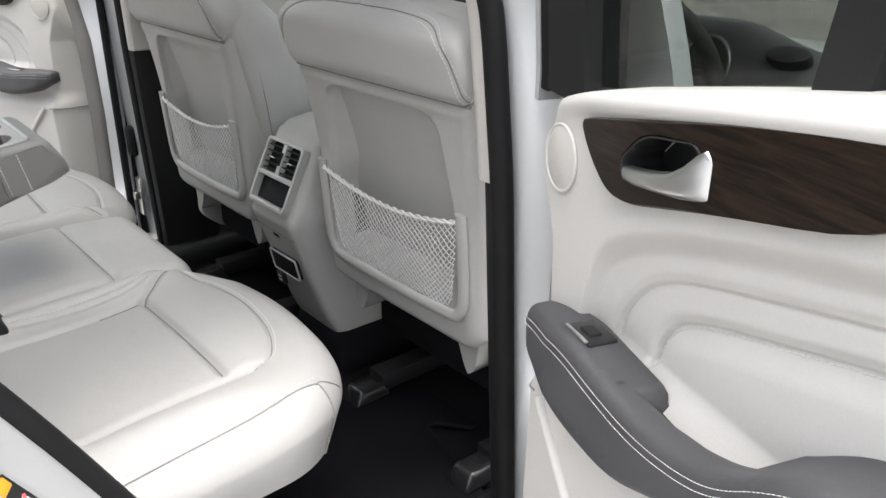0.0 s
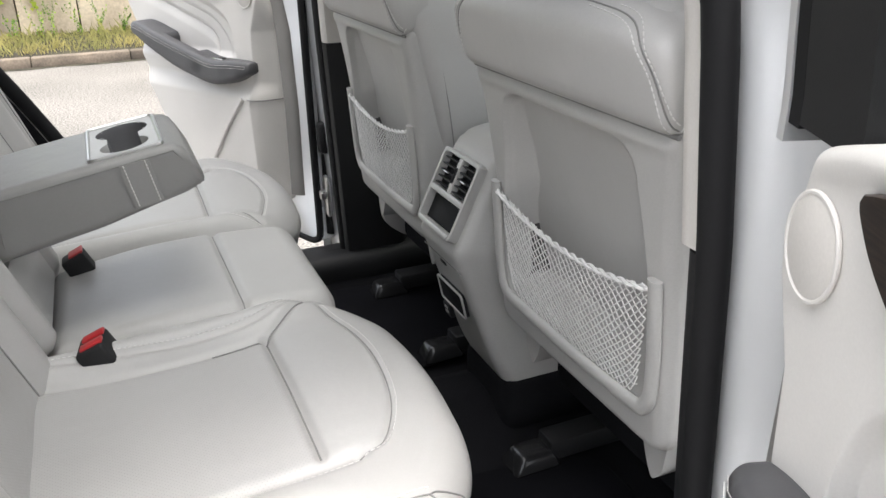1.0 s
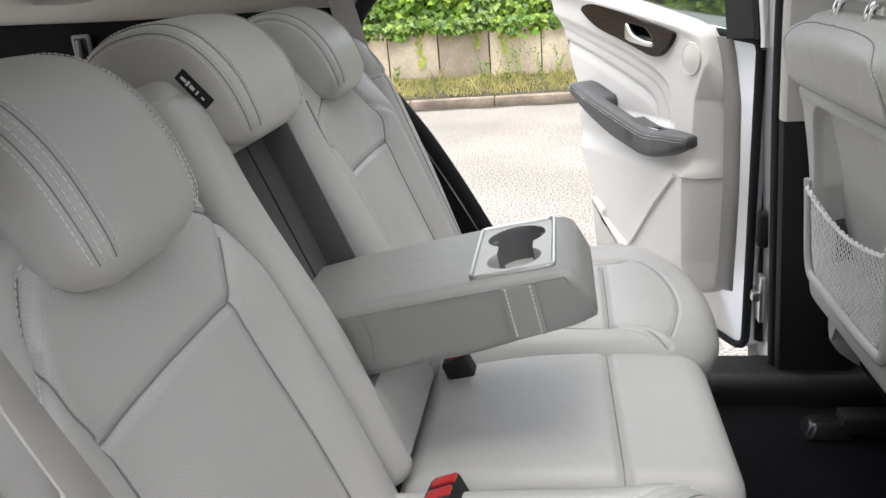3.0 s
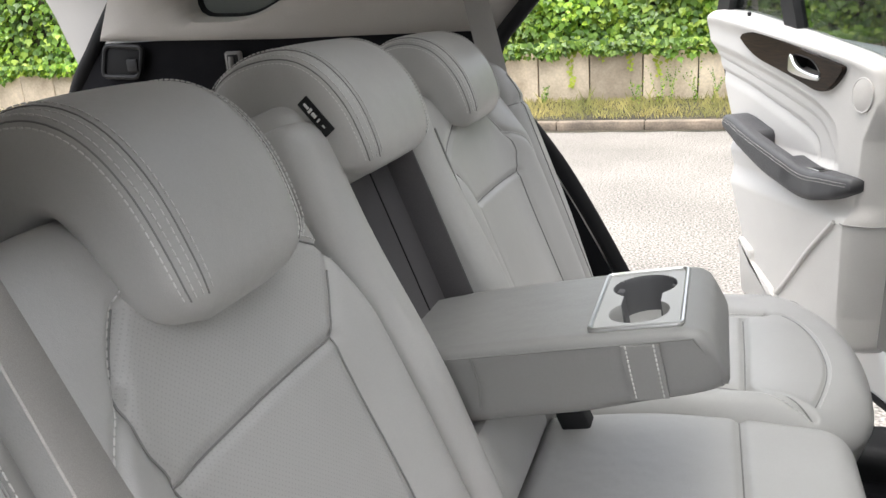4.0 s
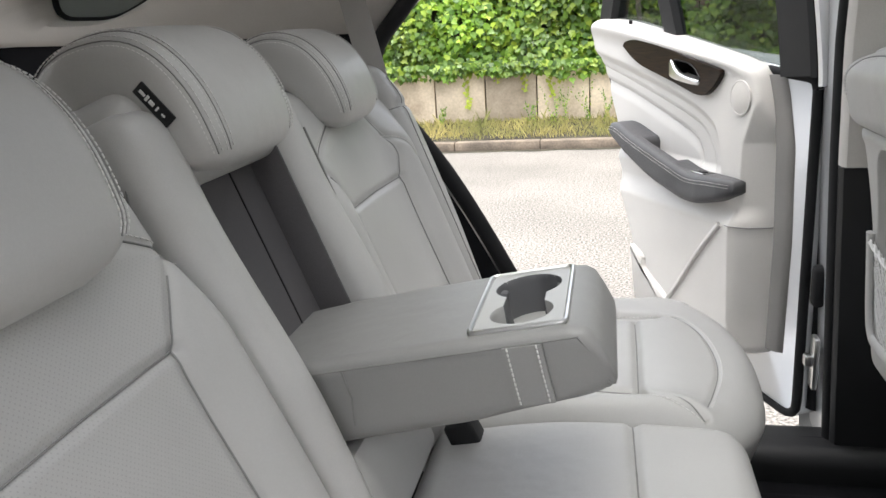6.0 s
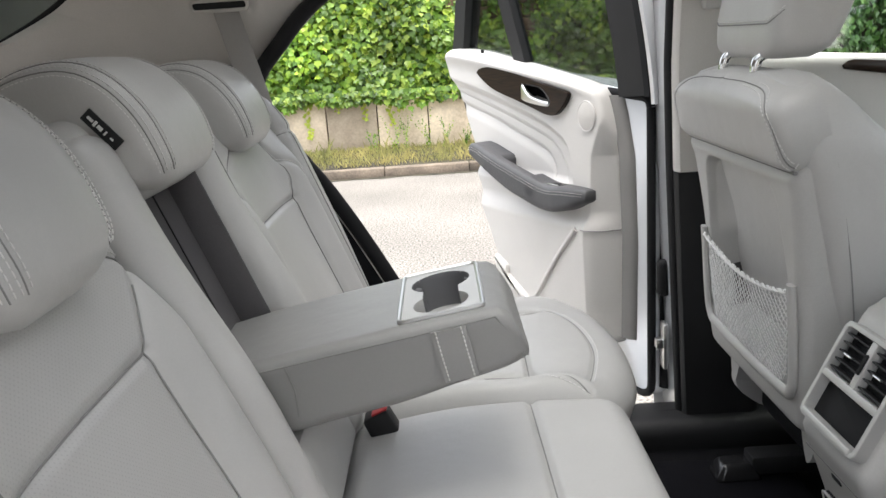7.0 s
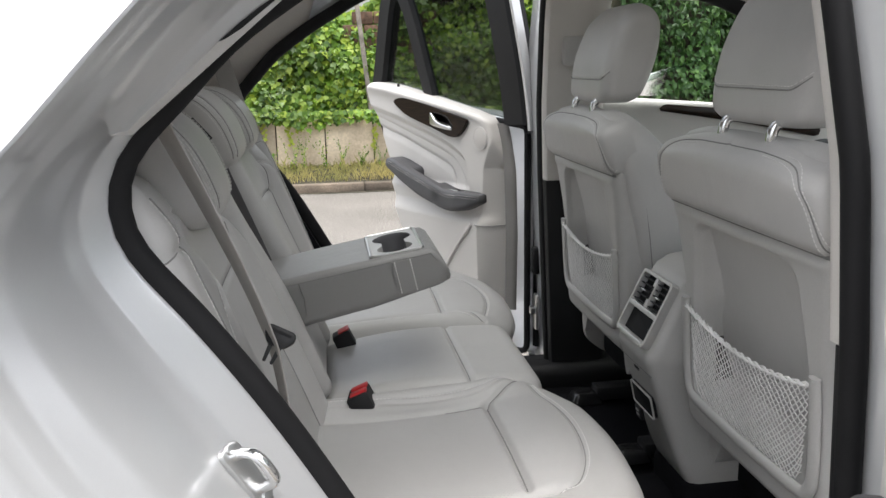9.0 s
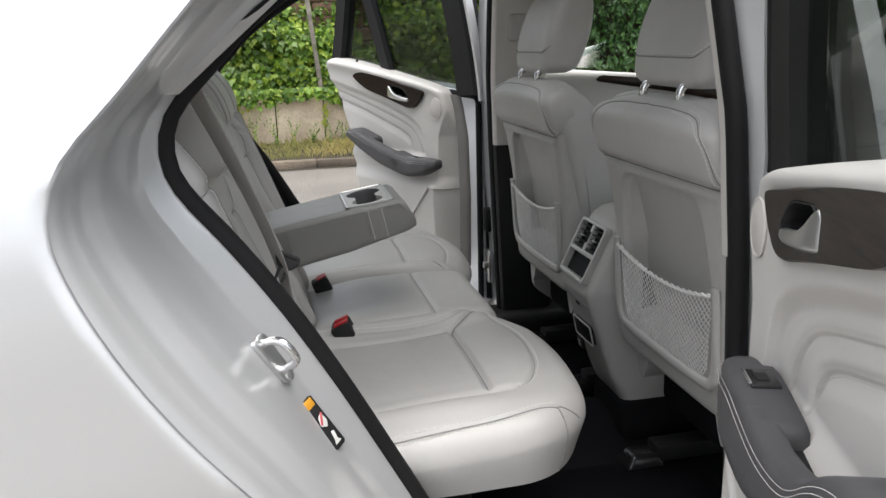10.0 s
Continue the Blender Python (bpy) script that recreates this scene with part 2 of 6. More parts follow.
def solid(name, verts, faces, mat, parent=None, label="", sharp=38, smooth=True, mats=None, index=None, uv=None):
    """One mesh object from points and faces, its faces turned outwards."""
    me = bpy.data.meshes.new(name)
    me.from_pydata([tuple(map(float, v)) for v in verts], [], [tuple(f) for f in faces])
    for m in (mats or [mat]):
        me.materials.append(M[m] if isinstance(m, str) else m)
    if index is not None:
        me.polygons.foreach_set("material_index", index)
    if uv is not None:
        lay = me.uv_layers.new(name="UVMap")
        li = np.empty(len(me.loops), dtype=np.int32)
        me.loops.foreach_get("vertex_index", li)
        lay.data.foreach_set("uv", np.asarray(uv, dtype=np.float32)[li].ravel())
    me.polygons.foreach_set("use_smooth", [smooth] * len(me.polygons))
    if smooth and sharp:
        me.set_sharp_from_angle(angle=radians(sharp))
    me.update()
    ob = new(name, me)
    if label:
        tagged(ob, label)
    return under(ob, parent)


def part(name, bm, mat, parent=None, label="", sharp=38):
    me = bpy.data.meshes.new(name)
    bmesh.ops.recalc_face_normals(bm, faces=bm.faces)
    bm.to_mesh(me)
    bm.free()
    me.materials.append(M[mat])
    me.polygons.foreach_set("use_smooth", [True] * len(me.polygons))
    me.set_sharp_from_angle(angle=radians(sharp))
    ob = new(name, me)
    if label:
        tagged(ob, label)
    return under(ob, parent)


def curve_pts(pts, n=64, closed=False):
    """Catmull-Rom through pts, n points evenly spaced."""
    p = np.array(pts, float)
    if closed:
        p = np.vstack([p[-1], p, p[0], p[1]])
    else:
        p = np.vstack([2 * p[0] - p[1], p, 2 * p[-1] - p[-2]])
    out = []
    for i in range(1, len(p) - 2):
        t = np.linspace(0, 1, 24, endpoint=False)[:, None]
        a, b, c, d = p[i - 1], p[i], p[i + 1], p[i + 2]
        out.append(0.5 * (2 * b + (c - a) * t + (2 * a - 5 * b + 4 * c - d) * t * t + (3 * b - a - 3 * c + d) * t ** 3))
    out = np.vstack(out + [p[-2][None]])
    return resample(out, n, closed)


def resample(p, n, closed=False):
    p = np.asarray(p, float)
    d = np.r_[0, np.cumsum(np.linalg.norm(np.diff(p, axis=0), axis=1))]
    s = np.linspace(0, d[-1], n, endpoint=not closed)
    return np.stack([np.interp(s, d, p[:, k]) for k in range(p.shape[1])], 1)


def rounded(pts, r=0.02, n=200):
    """A closed outline with rounded corners; a point may give its own radius as a third number."""
    out = []
    m = len(pts)
    for i in range(m):
        p = np.array(pts[i][:2], float)
        rr = pts[i][2] if len(pts[i]) > 2 else r
        a, b = np.array(pts[i - 1][:2], float), np.array(pts[(i + 1) % m][:2], float)
        da, db = a - p, b - p
        la, lb = np.linalg.norm(da), np.linalg.norm(db)
        k = min(rr, 0.48 * la, 0.48 * lb)
        s, e = p + da / la * k, p + db / lb * k
        for t in np.linspace(0, 1, 10):
            out.append((1 - t) ** 2 * s + 2 * t * (1 - t) * p + t * t * e)
    out.append(out[0])
    return resample(out, n, True)


def seg_dist(q, line, closed=False):
    """Distance of the points q to a polyline."""
    line = np.asarray(line, float)
    a, b = line, np.roll(line, -1, 0)
    if not closed:
        a, b = line[:-1], line[1:]
    best = np.full(len(q), 9.0)
    for p0, p1 in zip(a, b):
        d = p1 - p0
        t = np.clip(((q - p0) @ d) / max(d @ d, 1e-12), 0, 1)
        best = np.minimum(best, np.hypot(*(q - p0 - t[:, None] * d).T))
    return best


def inside(q, poly):
    x, y = q[:, 0], q[:, 1]
    c = np.zeros(len(q), bool)
    p = np.asarray(poly, float)
    for (x0, y0), (x1, y1) in zip(p, np.roll(p, -1, 0)):
        if y0 != y1:
            c ^= ((y0 > y) != (y1 > y)) & (x < (x1 - x0) * (y - y0) / (y1 - y0) + x0)
    return c


def smooth01(t):
    t = np.clip(t, 0, 1)
    return t * t * (3 - 2 * t)


class Pad:
    """An upholstered or moulded piece: an outline in a plane, a height over it, rounded edges, seams pressed in, and a flat back."""

    def __init__(self, name, outline, place, height, edge=0.02, base=-0.05, grooves=(), centre=None, rings=60, mat="leather", parent=None, label="", zones=(), tuck=0.0):
        self.outline, self.place, self.height, self.edge, self.grooves = np.asarray(outline), place, height, edge, grooves
        o = self.outline
        c = np.array(centre) if centre is not None else o.mean(0)
        fr = 1 - np.linspace(0, 1, rings) ** 1.35
        n = len(o)
        q = np.vstack([c + f * (o - c) for f in fr[:-1]] + [c[None]])
        h = self.at(q)
        v = self.place(np.c_[q, h])
        faces = []
        k = len(fr) - 1
        for i in range(k - 1):
            for j in range(n):
                j2 = (j + 1) % n
                faces.append((i * n + j, i * n + j2, (i + 1) * n + j2, (i + 1) * n + j))
        for j in range(n):
            faces.append(((k - 1) * n + j, (k - 1) * n + (j + 1) % n, k * n))
        top = len(faces)
        m = len(q)
        hb = h[:n]
        extra = []
        for f in (0.5, 1.0):
            ob = o + (c - o) * tuck * f
            extra.append(np.c_[ob, hb + (base - hb) * f])
        allq = np.vstack([np.c_[q, h]] + extra)
        v = self.place(allq)
        prev = 0
        for e in range(2):
            off = m + e * n
            for j in range(n):
                j2 = (j + 1) % n
                faces.append((prev + j, off + j, off + j2, prev + j2))
            prev = off
        faces.append(tuple(prev + j for j in range(n)))
        idx = np.zeros(len(faces), np.int32)
        mats = [mat]
        if zones:
            cen = np.array([q[list(f)].mean(0) for f in faces[:top]])
            for poly, zm in zones:
                mats.append(zm)
                idx[:top][inside(cen, poly)] = len(mats) - 1
        a, b, d = (v[i] for i in faces[top // 2][:3])
        pc = self.place(np.array([[*q[faces[top // 2][0]], 1.0]]))[0] - self.place(np.array([[*q[faces[top // 2][0]], 0.0]]))[0]
        if np.dot(np.cross(b - a, d - b), pc) < 0:
            faces = [tuple(reversed(f)) for f in faces]
        self.ob = solid(name, v, faces, None, parent, label, mats=mats, index=idx, uv=allq[:, :2], sharp=50)

    def at(self, q):
        q = np.asarray(q, float)
        h = self.height(q[:, 0], q[:, 1]) * np.ones(len(q))
        d = seg_dist(q, self.outline, True)
        e = 1 - np.clip(d / self.edge, 0, 1)
        h = h - self.edge * (1 - np.sqrt(np.clip(1 - e * e, 0, 1)))
        for line, width, depth in self.grooves:
            h = h - depth * np.exp(-(seg_dist(q, line) / width) ** 2)
        return h

    def on(self, line, lift=0.0):
        line = np.asarray(line, float)
        return self.place(np.c_[line, self.at(line) + lift])

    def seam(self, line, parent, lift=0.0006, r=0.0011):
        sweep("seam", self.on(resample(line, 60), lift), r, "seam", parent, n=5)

    def stitch(self, line, parent, lift=0.0004, step=0.0066, r=0.0008):
        line = np.asarray(line, float)
        ln = np.linalg.norm(np.diff(line, axis=0), axis=1).sum()
        stitches(self.on(resample(line, max(3, int(ln / step) * 2 + 1)), lift), r, parent)


def frames_along(p):
    p = np.asarray(p, float)
    t = np.gradient(p, axis=0)
    t /= np.maximum(np.linalg.norm(t, axis=1), 1e-9)[:, None]
    u = np.cross(t[0], (0, 0, 1.0))
    if np.linalg.norm(u) < 0.1:
        u = np.cross(t[0], (1.0, 0, 0))
    u /= np.linalg.norm(u)
    us = []
    for k in range(len(p)):
        u = u - t[k] * (u @ t[k])
        u /= np.linalg.norm(u)
        us.append(u)
    us = np.array(us)
    return t, us, np.cross(t, us)


def sweep_mesh(p, prof, closed=False):
    p = np.asarray(p, float)
    t, u, w = frames_along(p)
    k, n = len(p), len(prof)
    v = np.vstack([p[i] + np.outer(prof[:, 0], u[i]) + np.outer(prof[:, 1], w[i]) for i in range(k)])
    f = []
    for i in range(k if closed else k - 1):
        i2 = (i + 1) % k
        for j in range(n):
            j2 = (j + 1) % n
            f.append((i * n + j, i * n + j2, i2 * n + j2, i2 * n + j))
    if not closed:
        f.append(tuple(range(n - 1, -1, -1)))
        f.append(tuple((k - 1) * n + j for j in range(n)))
    return v, f


def circle(r, n=10, flat=1.0):
    a = np.linspace(0, 2 * np.pi, n, endpoint=False)
    return np.c_[np.cos(a) * r, np.sin(a) * r * flat]


def sweep(name, p, r, mat, parent=None, label="", n=10, closed=False, prof=None):
    v, f = sweep_mesh(p, circle(r, n) if prof is None else np.asarray(prof, float), closed)
    return solid(name, v, f, mat, parent, label)


def stitches(p, r, parent):
    """A row of thread stitches along p: every second stretch."""
    vs, fs = [], []
    for i in range(0, len(p) - 1, 2):
        a, b = p[i], p[i + 1]
        d = b - a
        a, b = a - d * 0.30, b + d * 0.30
        v, f = sweep_mesh(np.array([a, a + (b - a) * 0.15, b - (b - a) * 0.15, b]), circle(r, 5))
        v = v.copy()
        v[:5] = a + (v[:5] - a) * 0.4
        v[-5:] = b + (v[-5:] - b) * 0.4
        fs += [tuple(j + len(vs) * 20 for j in q) for q in f]
        vs.append(v)
    if vs:
        solid("stitching", np.vstack(vs), fs, "thread", parent, sharp=0)


def box(name, c, size, mat, parent=None, label="", r=0.004, turn=None, seg=2, squeeze=None):
    """A box with rounded edges. turn: a rotation matrix; squeeze: scales the top."""
    bm = bmesh.new()
    bmesh.ops.create_cube(bm, size=1.0)
    for v in bm.verts:
        k = squeeze if (squeeze and v.co.z > 0) else (1, 1)
        v.co = Vector((v.co.x * size[0] * k[0], v.co.y * size[1] * k[1], v.co.z * size[2]))
    r = min(r, 0.45 * min(size))
    if r > 0:
        bmesh.ops.bevel(bm, geom=list(bm.edges), offset=r, segments=seg, profile=0.5, affect="EDGES")
    m = Matrix.Translation(c) @ (turn.to_4x4() if turn is not None else Matrix.Identity(4))
    bmesh.ops.transform(bm, matrix=m, verts=bm.verts)
    return part(name, bm, mat, parent, label)


def loft(name, loops, mat, parent=None, label="", caps=True, closed=True, sharp=38):
    """Skins a row of loops with equal point counts."""
    k, n = len(loops), len(loops[0])
    v = np.vstack(loops)
    f = []
    for i in range(k - 1):
        for j in range(n if closed else n - 1):
            j2 = (j + 1) % n
            f.append((i * n + j, i * n + j2, (i + 1) * n + j2, (i + 1) * n + j))
    if caps and closed:
        f.append(tuple(range(n - 1, -1, -1)))
        f.append(tuple((k - 1) * n + j for j in range(n)))
    bm = bmesh.new()
    bv = [bm.verts.new(Vector(map(float, p))) for p in v]
    for q in f:
        bm.faces.new([bv[i] for i in q])
    return part(name, bm, mat, parent, label, sharp)


def slab(name, outline, place, h0, h1, mat, parent=None, label="", r=0.003):
    """A flat piece of an outline's shape between two heights, its rims chamfered."""
    o = np.asarray(outline, float)
    c = o.mean(0)
    t = np.roll(o, -1, 0) - np.roll(o, 1, 0)
    nrm = np.c_[t[:, 1], -t[:, 0]] / np.maximum(np.linalg.norm(t, axis=1), 1e-9)[:, None]
    if np.mean(np.sum(nrm * (o - c), 1)) < 0:
        nrm = -nrm
    i = o - nrm * r
    s = np.sign(h1 - h0)
    loops = [np.c_[o, np.full(len(o), h0)], np.c_[o, np.full(len(o), h1 - s * r)], np.c_[o - nrm * r * 0.3, np.full(len(o), h1 - s * r * 0.3)], np.c_[i, np.full(len(o), h1)]]
    return loft(name, [place(l) for l in loops], mat, parent, label)


def ring_by_angle(name, out, inn, centre, place, h0, h1, mat, parent, label="", n=160, chamfer=0.002):
    """A plate with a hole: both outlines are matched by angle round a centre inside the hole."""
    c = np.array(centre)
    an = np.linspace(-np.pi, np.pi, n, endpoint=False)

    def pick(o):
        d = resample(np.vstack([o, o[:1]]), 1600, True)
        a = np.arctan2(d[:, 1] - c[1], d[:, 0] - c[0])
        return d[[int(np.argmin(np.abs(np.angle(np.exp(1j * (a - t)))))) for t in an]]

    a, b = pick(np.asarray(out)), pick(np.asarray(inn))
    z = lambda q, h: place(np.c_[q, np.full(n, h)])
    k = lambda t: a + (b - a) * t
    w = np.linalg.norm(b - a, axis=1)[:, None]
    e = np.minimum(0.4, chamfer / np.maximum(w, 1e-4))
    return loft(name, [z(b, h0), z(a, h0), z(a, h1 - chamfer), z(a + (b - a) * e, h1), z(k(0.5), h1), z(b - (b - a) * e, h1), z(b, h1 - chamfer), z(b, h0)], mat, parent, label, caps=False)


def flat_xy(q):
    return np.asarray(q, float)


# ---- ground, kerb, wall, bank ----
def ground_sheet():
    xs = np.r_[-400, -60, -25, np.linspace(-14, 12, 53), 25, 60, 400]
    ys = np.r_[-400, -60, -20, np.linspace(-6, 7.5, 28)]
    v = [(x, y, 0.0) for y in ys for x in xs]
    n = len(xs)
    f = [(j * n + i, j * n + i + 1, (j + 1) * n + i + 1, (j + 1) * n + i) for j in range(len(ys) - 1) for i in range(n - 1)]
    # beyond the kerb the same sheet climbs the verge and the bank
    prof = [(7.62, 0.0), (7.72, 0.10), (8.05, 0.17), (8.34, 0.22), (8.46, 0.25), (8.50, 0.70), (8.75, 0.85), (9.3, 1.3), (11.0, 2.0), (40, 2.4), (400, 2.4)]
    base = len(v)
    for y, z in prof:
        v += [(x, y, z) for x in xs]
    f += [((len(ys) - 1) * n + i, (len(ys) - 1) * n + i + 1, base + i + 1, base + i) for i in range(n - 1)]
    f += [(base + j * n + i, base + j * n + i + 1, base + (j + 1) * n + i + 1, base + (j + 1) * n + i) for j in range(len(prof) - 1) for i in range(n - 1)]
    idx = [0] * ((len(ys)) * (n - 1)) + [1] * ((len(prof) - 1) * (n - 1))
    ob = solid("ground", v, f, None, None, mats=["asphalt", "earth_and_shade"], index=idx, sharp=0)
    return tagged(ob, "pale gravelly asphalt road running up to a planted bank", "ground", kind="structure")


ground_sheet()

KERB_Y, WALL_Y = 7.58, 8.34


def kerb():
    k = thing("kerb", (-2, KERB_Y, 0), "weathered stone kerb along the far edge of the road", "kerb")
    k["kind"] = "structure"
    rng = random.Random(4)
    x = -13.0
    while x < 9.0:
        ln = 0.915
        box("kerb_stone", (x + ln / 2, KERB_Y + 0.065 + rng.uniform(-0.004, 0.004), 0.045 + rng.uniform(-0.004, 0.003)), (ln - 0.008, 0.13, 0.11), "kerb", k, r=0.014, turn=Matrix.Rotation(rng.uniform(-0.004, 0.004), 3, "Z"))
        x += ln
    return k


def retaining_wall():
    w = thing("retaining_wall", (-2, WALL_Y, 0), "low stained concrete panel wall below the ivy", "wall")
    w["kind"] = "structure"
    rng = random.Random(7)
    x = -1.19 - 0.585 * 20
    i = 0
    while x < 9:
        ln = 0.585
        box("wall_panel", (x + ln / 2, WALL_Y + 0.05 + rng.uniform(-0.006, 0.006), 0.46 + rng.uniform(-0.012, 0.008)), (ln - 0.014, 0.10, 0.66), "concrete", w, r=0.008, turn=Matrix.Rotation(rng.uniform(-0.01, 0.01), 3, "Y"))
        x += ln
    return w


kerb()
retaining_wall()
gut = [(-13 + 0.1 * i, KERB_Y - 0.004 - w * (0.060 + 0.05 * noise.noise(Vector((i * 0.35, 0, 0)))), 0.004 + 0.006 * (1 - w)) for w in (0, 1) for i in range(221)]
tagged(solid("gutter_dirt", gut, [(i, i + 1, 222 + i, 221 + i) for i in range(220)], "earth_and_shade", sharp=0), "dark leaf dirt lying in the gutter", "dirt", kind="stuff")


def leaf_cloud(name, centres, normals, sizes, mat, label, category, seed, narrow=1.0):
    """Many small folded leaves in one mesh."""
    rng = np.random.default_rng(seed)
    n = len(centres)
    shape = np.array([(0, -0.5, 0), (0.42, -0.42, 0.05), (0.5, 0.02, 0.1), (0.2, 0.2, 0.04), (0, 0.62, -0.06), (-0.2, 0.2, 0.04), (-0.5, 0.02, 0.1), (-0.42, -0.42, 0.05), (0, 0.02, -0.03)])
    shape[:, 0] *= narrow
    up = np.array((0, 0, 1.0)) + rng.normal(0, 0.45, (n, 3))
    nz = normals / np.linalg.norm(normals, axis=1)[:, None]
    down = -(up - nz * np.sum(up * nz, 1)[:, None])
    down /= np.linalg.norm(down, axis=1)[:, None]
    side = np.cross(down, nz)
    v = centres[:, None, :] + sizes[:, None, None] * (shape[None, :, 0:1] * side[:, None] + shape[None, :, 1:2] * down[:, None] + shape[None, :, 2:3] * nz[:, None])
    tri = np.array([(8, i, (i + 1) % 8) for i in range(8)])
    f = (tri[None] + (np.arange(n) * 9)[:, None, None]).reshape(-1, 3)
    v = v.reshape(-1, 3)
    me = bpy.data.meshes.new(name)
    me.vertices.add(len(v))
    me.vertices.foreach_set("co", v.astype(np.float32).ravel())
    me.loops.add(f.size)
    me.loops.foreach_set("vertex_index", f.astype(np.int32).ravel())
    me.polygons.add(len(f))
    me.polygons.foreach_set("loop_start", np.arange(0, f.size, 3, dtype=np.int32))
    me.update(calc_edges=True)
    me.materials.append(M[mat])
    ob = new(name, me)
    return tagged(ob, label, category, kind="stuff")


def lumps(x, z, seed):
    """Uneven depth of the hedge's face, in metres."""
    return np.array([noise.noise(Vector((a * 1.7, b * 1.7, seed))) * 0.16 + noise.noise(Vector((a * 4.5, b * 4.5, seed + 3))) * 0.07 for a, b in zip(x, z)])


def top_line(x):
    """Height of the ivy's crest along the road."""
    return 2.55 + 0.35 * np.sin(x * 0.55 + 0.6) + 0.12 * np.sin(x * 2.3) - 0.62 * np.exp(-((x + 0.15) / 0.75) ** 2)


def ivy():
    rng = np.random.default_rng(11)
    parts = []
    for (x0, x1, n, size) in ((-6.0, 2.6, 21000, 0.075), (-13, -6, 8000, 0.095), (2.6, 3.4, 1500, 0.08)):
        x = rng.uniform(x0, x1, n)
        z = 0.70 + (top_line(x) - 0.70) * rng.uniform(0, 1, n)
        y = 8.50 + 0.20 * (z - 0.7) + lumps(x, z, 2.0) + rng.uniform(-0.09, 0.09, n)
        nr = np.c_[rng.normal(0, 0.42, n), -1 + rng.normal(0, 0.25, n), 0.5 + rng.normal(0, 0.4, n)]
        parts.append((np.c_[x, y, z], nr, rng.uniform(0.6, 1.25, n) * size))
    # a fringe that hangs over the wall's top
    n = 5200
    x = rng.uniform(-13, 3.0, n)
    droop = np.array([0.5 + 0.5 * noise.noise(Vector((a * 1.9, 5.0, 0))) for a in x])
    z = 0.86 - rng.uniform(0, 1, n) ** 1.6 * (0.08 + 0.26 * droop ** 2)
    y = WALL_Y - 0.03 - rng.uniform(0, 0.12, n)
    parts.append((np.c_[x, y, z], np.c_[rng.normal(0, 0.4, n), -1 + rng.normal(0, 0.2, n), 0.6 + rng.normal(0, 0.35, n)], rng.uniform(0.035, 0.085, n)))
    c, nr, s = (np.concatenate(a) for a in zip(*parts))
    leaf_cloud("ivy_hedge", c, nr, s, "ivy", "dense bright green ivy covering the bank above the wall", "ivy", 5)
    # dark sheet behind the leaves, its colour standing in for the shade there
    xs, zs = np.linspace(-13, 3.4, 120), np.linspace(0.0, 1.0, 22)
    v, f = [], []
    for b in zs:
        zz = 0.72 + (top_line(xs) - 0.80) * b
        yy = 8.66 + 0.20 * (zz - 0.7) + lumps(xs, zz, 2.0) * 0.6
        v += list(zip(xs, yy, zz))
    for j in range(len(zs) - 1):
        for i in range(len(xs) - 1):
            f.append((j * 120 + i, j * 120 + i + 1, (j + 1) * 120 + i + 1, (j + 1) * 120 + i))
    tagged(solid("ivy_shade_sheet", v, f, "earth_and_shade", sharp=0), "dark sheet standing in for the shade behind the ivy leaves", "ivy", kind="stuff")


def trailing_shoots():
    """Young yellow-green shoots that trail down the wall's face."""
    rng = np.random.default_rng(21)
    c = []
    for x, ln in ((-1.98, 0.40), (-1.33, 0.22), (-1.02, 0.30), (-0.93, 0.14), (-1.60, 0.12), (0.05, 0.36), (-3.3, 0.2), (-7.4, 0.32)):
        k = int(ln * 60)
        z = 0.78 - np.linspace(0, ln, k)
        c.append(np.c_[x + np.cumsum(rng.normal(0, 0.006, k)) + rng.normal(0, 0.022, k), np.full(k, WALL_Y - 0.03) - rng.uniform(0, 0.02, k), z])
    c = np.vstack(c)
    n = len(c)
    leaf_cloud("trailing_shoots", c, np.c_[rng.normal(0, 0.4, n), np.full(n, -1.0), rng.normal(0.3, 0.3, n)], rng.uniform(0.025, 0.055, n), "lime", "young yellow-green ivy shoots trailing down the wall", "ivy", 6)


def shrub():
    """The darker small-leaved shrub beyond the front of the car."""
    rng = np.random.default_rng(31)
    n = 16000
    x = rng.uniform(3.0, 9.5, n)
    z = rng.uniform(0.3, 2.9, n)
    bulge = lumps(x, z, 7.0)
    y = 7.9 + 0.15 * (z - 1) + bulge * 1.6 + rng.uniform(-0.12, 0.12, n)
    nr = np.c_[rng.normal(0, 0.6, n), -1 + rng.normal(0, 0.3, n), 0.5 + rng.normal(0, 0.5, n)]
    leaf_cloud("shrub", np.c_[x, y, z], nr, rng.uniform(0.05, 0.11, n), "laurel", "dark green dense shrub beside the road", "shrub", 8, 0.55)
    # flat dark sheet that paints the shade between the shrub's leaves
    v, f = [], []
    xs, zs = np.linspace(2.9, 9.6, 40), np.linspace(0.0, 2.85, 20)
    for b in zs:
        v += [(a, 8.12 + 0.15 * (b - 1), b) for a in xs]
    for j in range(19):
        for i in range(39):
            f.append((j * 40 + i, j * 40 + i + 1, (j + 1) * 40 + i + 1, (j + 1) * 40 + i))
    tagged(solid("shrub_shade_sheet", v, f, "earth_and_shade", sharp=0), "dark sheet standing in for the shade inside the shrub", "shrub", kind="stuff")


